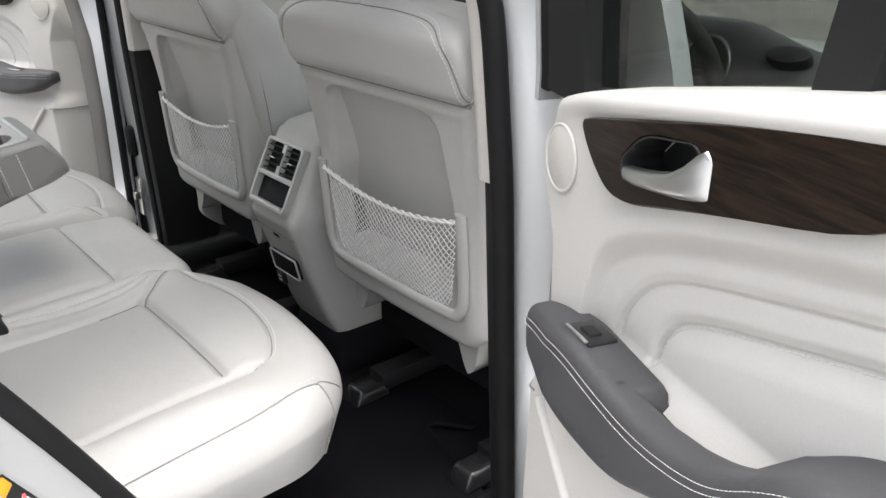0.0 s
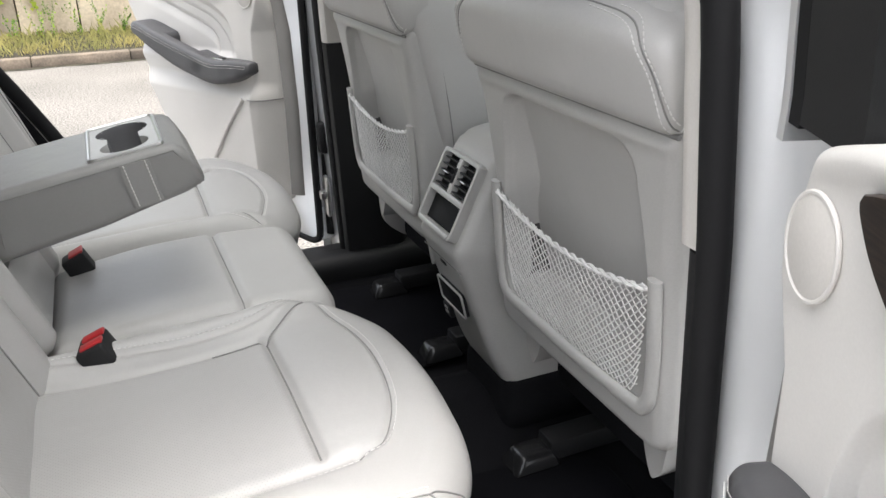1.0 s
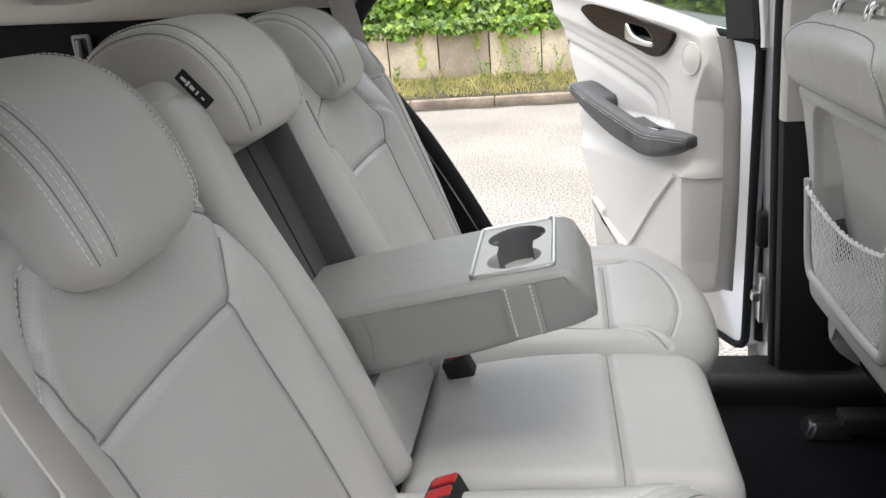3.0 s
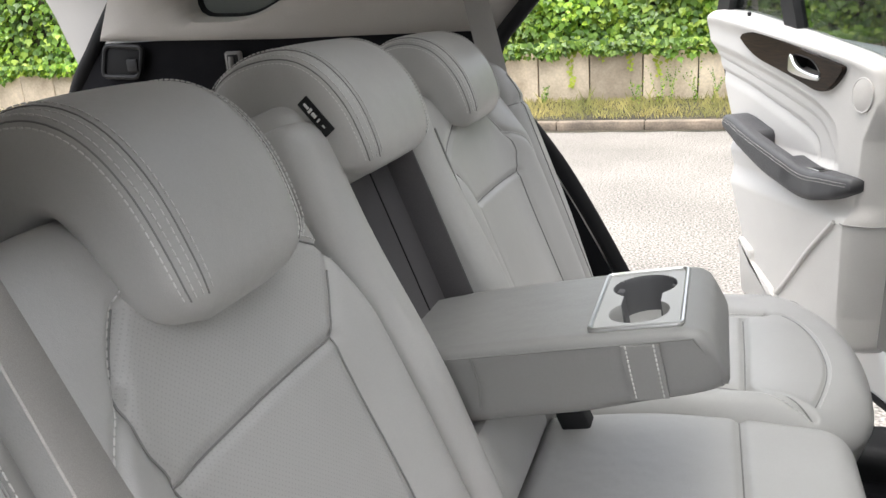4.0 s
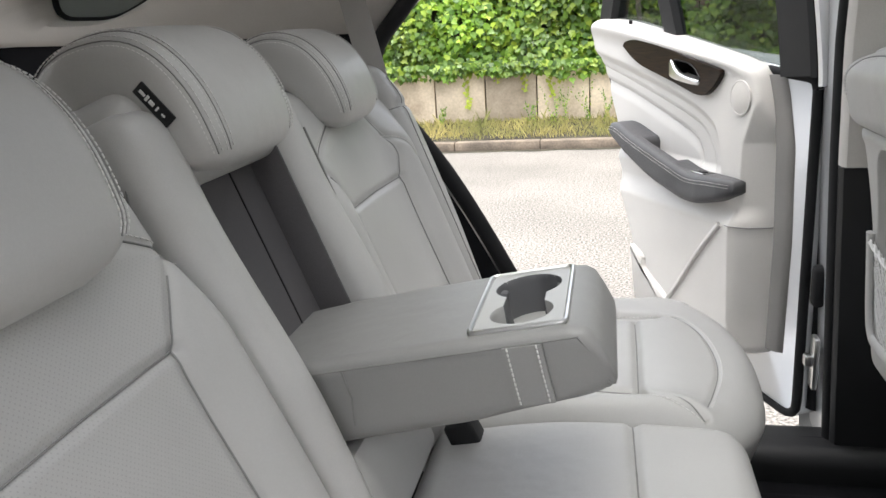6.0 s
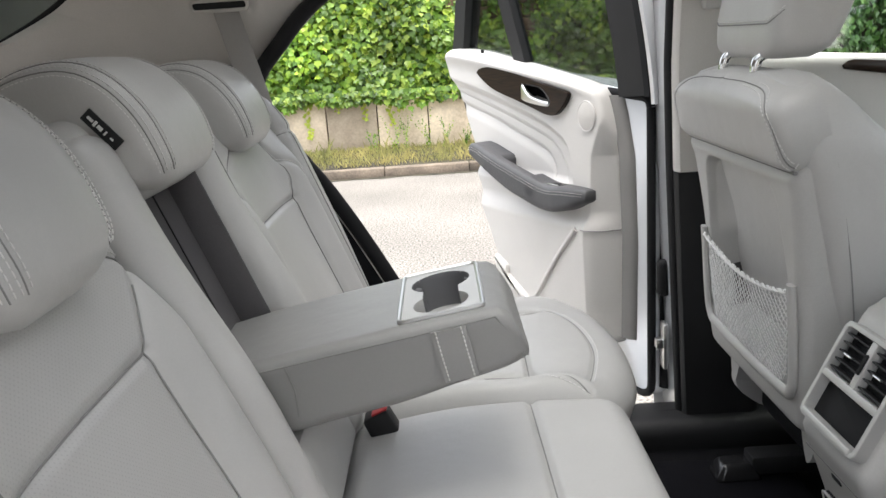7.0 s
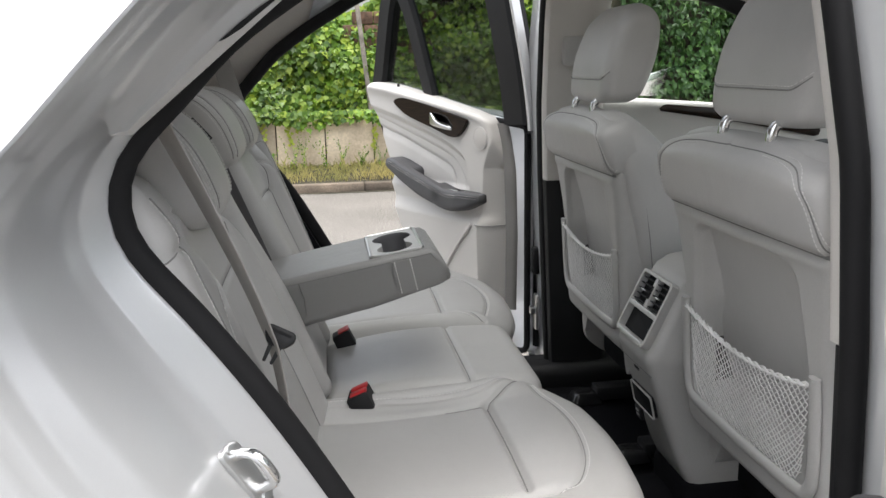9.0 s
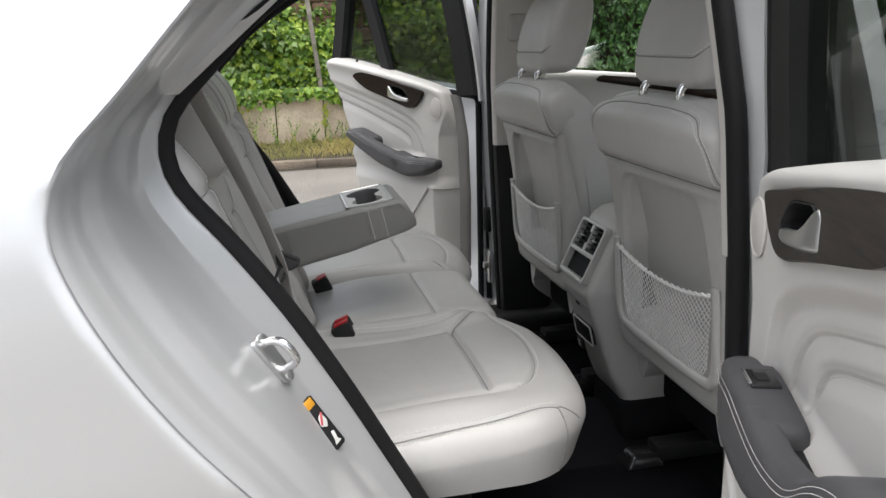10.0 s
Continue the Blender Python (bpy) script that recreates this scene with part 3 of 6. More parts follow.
def verge_grass():
    rng = np.random.default_rng(41)
    n = 26000
    x = rng.uniform(-12, 3, n)
    y = KERB_Y + 0.15 + rng.uniform(0, 1, n) ** 0.8 * 0.60
    clump = np.array([0.5 + 0.7 * noise.noise(Vector((a * 2.2, 1.0, 0))) for a in x])
    h = rng.uniform(0.025, 0.075, n) * (0.6 + np.clip(clump, 0, 1.2)) * np.where(rng.uniform(0, 1, n) > 0.985, 2.6, 1.0)
    z = 0.10 + (y - KERB_Y - 0.15) * 0.19
    lean = rng.normal(0, 0.35, (n, 2)) * h[:, None]
    wdt = rng.uniform(0.002, 0.005, n)
    v = np.empty((n, 4, 3))
    ang = rng.uniform(0, np.pi, n)
    dx, dy = np.cos(ang) * wdt, np.sin(ang) * wdt
    v[:, 0] = np.c_[x - dx, y - dy, z - 0.02]
    v[:, 1] = np.c_[x + dx, y + dy, z - 0.02]
    v[:, 2] = np.c_[x + dx * 0.7 + lean[:, 0] * 0.4, y + dy * 0.7 + lean[:, 1] * 0.4, z + h * 0.6]
    v[:, 3] = np.c_[x + lean[:, 0], y + lean[:, 1], z + h]
    f = []
    for i in range(n):
        f += [(4 * i, 4 * i + 1, 4 * i + 2), (4 * i, 4 * i + 2, 4 * i + 3)]
    tagged(solid("verge_grass", v.reshape(-1, 3), f, "grass", smooth=False), "sparse dry grass and weeds between kerb and wall", "grass", kind="stuff")
    # taller flowering weeds against the wall
    c = []
    for x0, hh in ((-1.0, 0.42), (-0.85, 0.5), (-0.62, 0.46), (-1.25, 0.3), (-0.45, 0.36), (-2.3, 0.22), (0.2, 0.35), (0.05, 0.3), (-0.2, 0.26), (-4.6, 0.3), (-7.1, 0.34)):
        for b in range(5):
            k = 16
            t = np.linspace(0, 1, k)
            a = rng.uniform(-0.35, 0.35)
            c.append(np.c_[x0 + rng.normal(0, 0.03) + a * hh * t ** 1.5 + rng.normal(0, 0.008, k), WALL_Y - 0.10 + rng.normal(0, 0.02, k), 0.2 + hh * t * rng.uniform(0.6, 1.0)])
    c = np.vstack(c)
    n = len(c)
    leaf_cloud("tall_weeds", c, rng.normal(0, 0.6, (n, 3)) + (0, -0.8, 0.2), rng.uniform(0.012, 0.034, n), "ivy", "tall thin weeds growing against the wall", "weeds", 9, 0.6)


ivy()
trailing_shoots()
shrub()
verge_grass()
post = thing("fence_post", (-0.10, 8.52, 0.75), "leaning weathered grey post in the ivy", "post")
box("shaft", (-0.115, 8.52, 1.75), (0.055, 0.05, 2.3), "weathered", post, r=0.008, turn=Matrix.Rotation(radians(-5.5), 3, "Y"))
stone = thing("garden_wall", (0.15, 8.78, 0.8), "short brown stone wall behind the post", "wall")
rng_s = random.Random(3)
for row in range(8):
    for col in range(4):
        box("stone", (-0.2 + col * 0.26 + (row % 2) * 0.12, 8.60 + 0.15, 0.88 + row * 0.155), (0.25, 0.16, 0.145), "brickwork", stone, r=0.012, turn=Matrix.Rotation(rng_s.uniform(-0.02, 0.02), 3, "Y"))


# ---- car body ----
body = thing("car", (-0.4, 0, 0.45), "silver family car with both rear doors and tailgate open", "car")
bench = thing("rear_bench", (-0.60, 0, 0.50), "light grey leather rear seat bench with folded-down armrest", "rear seat")


def skin_y(z):
    """Half width of the outer skin at a height."""
    return np.interp(z, [0.25, 0.4, 0.6, 0.8, 1.0, 1.15, 1.25, 1.32, 1.45, 1.6, 1.7, 1.76], [0.86, 0.90, 0.94, 0.955, 0.955, 0.945, 0.93, 0.91, 0.86, 0.775, 0.68, 0.58])


def seal_y(z):
    return np.interp(z, [0.4, 1.1, 1.3, 1.5, 1.66], [0.715, 0.705, 0.69, 0.635, 0.575])


SEAL = [(0.02, 1.655), (-0.20, 1.645), (-0.42, 1.60), (-0.55, 1.535), (-0.67, 1.458), (-0.735, 1.395), (-0.785, 1.34), (-0.797, 1.29), (-0.782, 1.242), (-0.728, 1.172), (-0.668, 1.085), (-0.603, 0.972), (-0.533, 0.838), (-0.46, 0.70), (-0.38, 0.60), (-0.28, 0.555), (-0.15, 0.54), (0.02, 0.54)]
OUTER = [(0.02, 1.735), (-0.22, 1.725), (-0.46, 1.68), (-0.62, 1.575), (-0.729, 1.455), (-0.80, 1.373), (-0.848, 1.321), (-0.868, 1.28), (-0.866, 1.228), (-0.826, 1.137), (-0.770, 1.047), (-0.696, 0.952), (-0.62, 0.84), (-0.55, 0.72), (-0.48, 0.60), (-0.38, 0.50), (-0.2, 0.455), (0.02, 0.45)]


def swing(q, sign):
    """Turns the near front door open about its hinges; the far one stays shut."""
    if sign > 0:
        return q
    c, w = math.cos(radians(62)), math.sin(radians(62))
    x, y = q[:, 0] - 1.12, q[:, 1] + 0.86
    return np.c_[1.12 + c * x - w * y, -0.86 + w * x + c * y, q[:, 2]]


def side(sign):
    """Door opening, jamb, quarter panel and seal of one side. sign: +1 left, -1 right."""
    dx = -0.028 if sign > 0 else 0.0
    n = 90
    si = curve_pts([(x + dx * min(1, -x * 2) if x < 0 else x, z) for x, z in SEAL], n)
    so = curve_pts([(x + dx * min(1, -x * 2) if x < 0 else x, z) for x, z in OUTER], n)
    steps = [(0.0, -0.10), (0.03, 0.02), (0.12, 0.05), (0.34, 0.11), (0.46, 0.22), (0.56, 0.46), (0.64, 0.60), (0.74, 0.68), (0.82, 0.74), (0.845, 0.82), (0.90, 0.87), (0.925, 0.94), (1.0, 1.0)]
    fine = np.linspace(0, 1, 46)
    sf, sg = np.array(steps).T
    loops = []
    for f, g in zip(fine, np.interp(fine, sf, sg)):
        xz = si + (so - si) * f
        y = seal_y(si[:, 1]) + (skin_y(so[:, 1]) - seal_y(si[:, 1])) * g
        loops.append(np.c_[xz[:, 0], sign * y, xz[:, 1]])
    jamb = loft("door_jamb", loops, "paint", body, "glossy silver painted door jamb", closed=False, sharp=70)
    sm = jamb.modifiers.new("soften", "SMOOTH")
    sm.factor, sm.iterations = 0.5, 1
    # outer skin behind the opening
    rows = []
    for x, z in so:
        xs = np.r_[x, x - 0.004, np.linspace(x - 0.02, -1.95, 26)]
        y = np.full(len(xs), float(skin_y(z)))
        y[0] -= 0.006
        y += 0.02 * np.exp(-((xs + 1.25) / 0.4) ** 2) * np.exp(-((z - 0.75) / 0.28) ** 2)
        y -= 0.10 * smooth01((-xs - 1.35) / 0.6) ** 2
        rows.append(np.c_[xs, sign * y, np.full(len(xs), z)])
    loft("quarter_panel", rows, "paint", body, "silver metallic rear quarter panel", closed=False, sharp=60)
    p = np.c_[si[:, 0], sign * (seal_y(si[:, 1]) - 0.012), si[:, 1]]
    a = np.linspace(0, 2 * np.pi, 14, endpoint=False)
    sweep("door_seal", p, 0.0, "rubber", body, "thick black rubber door seal", prof=np.c_[0.0155 * np.cos(a), 0.0155 * np.sin(a)])
    # sill step
    box("sill_trim", (0.35, sign * 0.70, 0.505), (1.3, 0.13, 0.10), "black", body, "black plastic sill trim", r=0.03, seg=4)
    # skin ahead of the opening: sill and front door
    zz = np.linspace(0.30, 1.22, 30)
    loft("front_door_skin", [swing(np.c_[np.linspace(0.015, 1.1, 12), sign * (np.full(12, float(skin_y(z))) - 0.012), np.full(12, z)], sign) for z in zz], "paint", body, "silver front door skin", closed=False, sharp=60)
    zz = np.linspace(0.25, 0.46, 8)
    loft("rocker_panel", [np.c_[np.linspace(-0.62, 1.1, 12), sign * np.full(12, float(skin_y(z)) - 0.03), np.full(12, z)] for z in zz], "paint", body, "silver rocker panel", closed=False)
    # B-pillar: silver outside, rubber, trim inside
    zs = np.linspace(0.5, 1.70, 40)
    loops = []
    bx, fw = (0.026, 0.13) if sign > 0 else (0.0, 0.05)
    for z in zs:
        yo, yi = float(skin_y(z)) - 0.012, float(seal_y(z))
        lean = 0.045 * (z - 1.0)
        x0 = bx - lean
        bk = 0.034 if sign > 0 else 0.0
        loops.append(np.array([(x0 - 0.012, sign * (yi - 0.01), z), (x0 - 0.002 - bk * 0.6, sign * (yi + 0.03), z), (x0 + 0.012 - bk, sign * (yi + 0.05), z), (x0 + 0.016 - bk, sign * (yo - 0.03), z), (x0 + 0.022 - bk * 0.7, sign * (yo - 0.004), z), (x0 + 0.035, sign * yo, z), (x0 + fw, sign * yo, z), (x0 + fw, sign * (yi - 0.01), z)]))
    loft("b_pillar", loops, "paint", body, "silver B-pillar edge", sharp=60)
    zs = np.linspace(0.53, 1.66, 30)
    p = np.array([(bx - 0.022 - 0.045 * (z - 1.0), sign * (float(seal_y(z)) - 0.006), z) for z in zs])
    sweep("pillar_seal", p, 0.0, "rubber", body, "black rubber pillar seal", prof=np.c_[0.017 * np.cos(a), 0.014 * np.sin(a)])
    for name, z0, z1, mat, lab, inn in (("pillar_trim_upper", 1.095, 1.64, "pillar", "beige upper pillar trim", 0.052), ("pillar_trim_lower", 0.52, 1.092, "black", "black lower pillar trim", 0.040)):
        loops = []
        for z in np.linspace(z0, z1, 16):
            yi = float(seal_y(z))
            lean = 0.045 * (z - 1.0) - bx
            sec = rounded([(-0.026 - lean, yi - 0.012, 0.004), (-0.026 - lean, yi - inn, 0.012), (fw - lean, yi - inn - 0.005, 0.02), (fw + 0.03 - lean, yi + 0.01, 0.004)], n=40)
            loops.append(np.c_[sec[:, 0], sign * sec[:, 1], np.full(40, z)])
        loft(name, loops, mat, body, lab)
    # belt guide high on the pillar
    box("belt_guide", (0.05, sign * (float(seal_y(1.44)) - 0.06), 1.44), (0.06, 0.03, 0.075), "shell", body, "grey seat belt height adjuster", r=0.01)
    # C- and D-pillar trim inside, with the quarter window
    yq = lambda z: float(np.interp(z, [0.7, 1.2, 1.36, 1.5, 1.66], [0.70, 0.70, 0.69, 0.63, 0.545]))
    zs = np.linspace(1.36, 1.66, 26)
    edge = lambda z: np.interp(z, [x[1] for x in SEAL[3:8]][::-1], [x[0] for x in SEAL[3:8]][::-1]) + dx
    win = rounded([(-1.215, 1.475, 0.06), (-1.36, 1.415, 0.05), (-1.50, 1.422, 0.04), (-1.44, 1.58, 0.05), (-1.02, 1.59, 0.10)], n=60)
    # a strip mesh round the window opening
    outer = resample(np.array([(edge(1.36), 1.36), (-1.30, 1.365), (-1.765, 1.380), (-1.676, 1.485), (-1.54, 1.66), (-1.0, 1.66), (float(edge(1.64)), 1.66), (float(edge(1.5)), 1.5), (edge(1.36), 1.36)]), 240, True)
    cen = win.mean(0)
    ang_o = np.arctan2(outer[:, 1] - cen[1], outer[:, 0] - cen[0])
    wd = resample(np.vstack([win, win[:1]]), 960, True)
    ang_w = np.arctan2(wd[:, 1] - cen[1], wd[:, 0] - cen[0])
    inn = wd[[int(np.argmin(np.abs(np.angle(np.exp(1j * (ang_w - a)))))) for a in ang_o]]
    loops = []
    for t, push in ((0.0, 0.02), (0.02, 0.0), (0.2, -0.005), (0.5, -0.008), (0.78, -0.004), (0.9, 0.012), (0.97, 0.032), (1.0, 0.055)):
        q = outer + (inn - outer) * t
        loops.append(np.array([(x, sign * (yq(z) + push), z) for x, z in q]))
    loft("quarter_trim", loops, "pillar", body, "beige cloth-covered rear quarter trim", caps=False, sharp=60)
    sweep("window_rubber", np.array([(x, sign * (yq(z) + 0.05), z) for x, z in resample(np.vstack([win, win[:1]]), 80)]), 0.007, "rubber", body)
    slab("quarter_glass", win, lambda q: np.c_[q[:, 0], sign * (np.array([yq(z) for z in q[:, 1]]) + 0.06 + q[:, 2]), q[:, 1]], 0.0, 0.004, "light_tint", body, "tinted quarter window", r=0.001)
    # black luggage side below
    loops = []
    for z in np.linspace(0.60, 1.375, 18):
        x0 = float(np.interp(z, [0.6, 0.84, 1.0, 1.09, 1.17, 1.24, 1.29, 1.36], [-0.43, -0.56, -0.645, -0.70, -0.755, -0.81, -0.825, -0.80])) + dx + 0.012
        xs = np.linspace(x0, float(np.interp(z, [0.6, 1.0, 1.243, 1.373], [-1.95, -1.93, -1.867, -1.763])), 20)
        loops.append(np.c_[xs, np.full(20, sign * (0.686 - 0.012 * np.sin((z - 0.6) * 5))), np.full(20, z)])
    loft("luggage_side_trim", loops, "carpet", body, "black luggage compartment side trim", closed=False)
    # tailgate opening seal and outer D-pillar
    dp = curve_pts([(-1.545, sign * 0.56, 1.66), (-1.61, sign * 0.64, 1.57), (-1.690, sign * 0.688, 1.482), (-1.780, sign * 0.692, 1.375), (-1.882, sign * 0.70, 1.243), (-1.945, sign * 0.70, 1.0), (-1.965, sign * 0.70, 0.65)], 60)
    sweep("tailgate_seal", dp, 0.017, "rubber", body, "black tailgate opening seal")
    return jamb


side(1)
side(-1)

# striker and sticker on the near jamb
st = thing("door_striker", (-0.672, -0.765, 1.03), "bright steel door striker on the jamb", "striker")
K_C, K_UP = Vector((-0.686, -0.7555, 1.042)), Vector((-0.52, 0.06, 0.85)).normalized()
K_N = Vector((0.62, -0.62, 0.45))
K_N = (K_N - K_UP * K_N.dot(K_UP)).normalized()
K_A = K_UP.cross(K_N)


def on_striker(q):
    return np.array([tuple(K_C + K_A * a + K_UP * b + K_N * h) for a, b, h in np.asarray(q, float)])


slab("plate", rounded([(-0.010, -0.034), (0.010, -0.034), (0.012, 0.034), (-0.012, 0.034)], 0.008, 48), on_striker, -0.004, 0.004, "satin", st, r=0.002)
sweep("loop", on_striker(curve_pts([(0.0, 0.022, 0.0), (0.0, 0.022, 0.018), (0.0, 0.016, 0.032), (0.0, 0.0, 0.036), (0.0, -0.014, 0.030), (0.0, -0.020, 0.0)], 36)), 0.0055, "chrome", st, "bright steel loop")
for b in (0.030, -0.029):
    slab("screw", np.c_[0.0055 * np.cos(np.linspace(0, 2 * np.pi, 18, endpoint=False)), b + 0.0055 * np.sin(np.linspace(0, 2 * np.pi, 18, endpoint=False))], on_striker, 0.003, 0.007, "satin", st, r=0.001)
sk = thing("warning_sticker", (-0.630, -0.756, 0.945), "black and orange warning sticker on the door jamb", "sticker")
S_C, S_UP = Vector((-0.632, -0.7565, 0.949)), Vector((-0.042, 0.010, 0.066)).normalized()
S_N = Vector((0.62, -0.66, 0.42))
S_N = (S_N - S_UP * S_N.dot(S_UP)).normalized()
S_A = S_UP.cross(S_N)


def on_sticker(q):
    return np.array([tuple(S_C + 0.62 * (S_A * a + S_UP * b) + S_N * h) for a, b, h in np.asarray(q, float)])


slab("backing", rounded([(-0.017, -0.062), (0.017, -0.062), (0.017, 0.062), (-0.017, 0.062)], 0.003, 40), on_sticker, 0.0, 0.002, "black", sk, r=0.0005)
slab("orange_field", rounded([(-0.014, 0.040), (0.012, 0.040), (0.012, 0.059), (-0.014, 0.059)], 0.002, 40), on_sticker, 0.002, 0.0028, "yellow", sk, r=0.0003)
slab("white_mark", rounded([(-0.011, -0.002), (0.002, -0.012), (0.011, 0.0), (0.008, 0.02), (-0.004, 0.016)], 0.003, 40), on_sticker, 0.002, 0.0028, "white", sk, r=0.0003)
slab("red_mark", rounded([(-0.01, 0.001), (-0.006, -0.003), (0.011, 0.018), (0.007, 0.022)], 0.001, 40), on_sticker, 0.0028, 0.0034, "pink", sk, r=0.0003)
slab("white_mark", rounded([(-0.010, -0.052), (0.010, -0.052), (0.004, -0.044), (0.008, -0.026), (0.0, -0.024), (-0.004, -0.042)], 0.002, 40), on_sticker, 0.002, 0.0028, "white", sk, r=0.0003)


# unseen wall added to close the street's far side and darken low reflections
far = box("wall_south", (-2.0, -16.0, 0.5), (60.0, 0.3, 1.1), "concrete", None, r=0.02)
tagged(far, "unseen plain concrete wall added across the street", "wall", kind="structure")


# ---- roof, floor, front of the cabin ----
def roof():
    """Headliner and roof skin round a wide unseen glass opening, added to light the cabin."""
    xs, ys = np.linspace(-1.75, 1.0, 56), np.linspace(-1, 1, 41)
    hole = lambda x, y: -0.72 < x < 0.02 and abs(y) < 0.40
    for name, mat, dz, half, lab in (("headliner", "headliner", 0.0, 0.60, "light grey cloth headliner"), ("roof_panel", "paint", 0.085, 0.64, "silver roof panel")):
        v, f = [], []
        for x in xs:
            zc = 1.685 - 0.05 * ((x + 0.3) / 1.3) ** 2 + dz
            v += [(x, y * half, zc - 0.055 * y ** 2 - 0.03 * y ** 8) for y in ys]
        for a in range(55):
            for b in range(40):
                if not hole((xs[a] + xs[a + 1]) / 2, half * (ys[b] + ys[b + 1]) / 2):
                    f.append((a * 41 + b, a * 41 + b + 1, (a + 1) * 41 + b + 1, (a + 1) * 41 + b))
        solid(name, v, f, mat, body, lab, sharp=60)
    for y in (-0.41, 0.41):
        box("added_roof_frame", (-0.35, y, 1.715), (0.80, 0.03, 0.09), "headliner", body, r=0.006)
    for x in (-0.74, 0.04):
        box("added_roof_frame", (x, 0, 1.715), (0.03, 0.84, 0.09), "headliner", body, r=0.006)
    box("added_roof_glass", (-0.35, 0, 1.772), (0.80, 0.84, 0.006), "roof_tint", body, "unseen tinted roof glass added to let in top light", r=0.001)
    for s in (1, -1):
        sweep("roof_rail_trim", np.array([(x, s * 0.60, 1.61 - 0.05 * ((x + 0.3) / 1.3) ** 2) for x in np.linspace(-1.7, 1.0, 30)]), 0.035, "headliner", body, "cloth roof edge trim")


roof()
floor_pts = [(-0.95, 0.50), (-0.55, 0.50), (-0.40, 0.47), (0.30, 0.46), (1.2, 0.48)]
loops = []
for x, z in floor_pts:
    ys = np.linspace(-0.72, 0.72, 41)
    loops.append(np.c_[np.full(41, x), ys, z + 0.07 * np.exp(-(ys / 0.10) ** 4) + 0.06 * smooth01((np.abs(ys) - 0.60) / 0.08)])
loft("floor_carpet", loops, "carpet", body, "black cabin carpet", closed=False, sharp=60)
box("luggage_floor", (-1.42, 0, 0.66), (0.98, 1.40, 0.04), "carpet", body, "black luggage floor")
box("seat_platform", (-0.60, 0, 0.60), (0.42, 1.32, 0.22), "black", body, "black plinth below the rear seat", r=0.03)


def floor_mat(yc, sign):
    m = thing("floor_mat", (-0.02, yc, 0.475), "black velour footwell mat with bound edge", "floor mat", "floor mats")
    o = rounded([(-0.36, yc - 0.21), (0.06, yc - 0.22), (0.12, yc - 0.12 * sign - 0.06), (0.20, yc - 0.05), (0.20, yc + 0.17), (0.02, yc + 0.21), (-0.36, yc + 0.21)], 0.05, 120)
    z = 0.474
    slab("mat_body", o, lambda q: np.c_[q[:, 0], q[:, 1], z + q[:, 2] - 0.004], 0, 0.012, "mat", m, r=0.003)
    sweep("edge_binding", np.c_[np.vstack([o, o[:1]]), np.full(121, z + 0.003)], 0.0045, "carpet", m)


floor_mat(-0.40, -1)
floor_mat(0.40, 1)


# ---- rear bench ----
def cushion_place(q):
    return np.asarray(q, float)


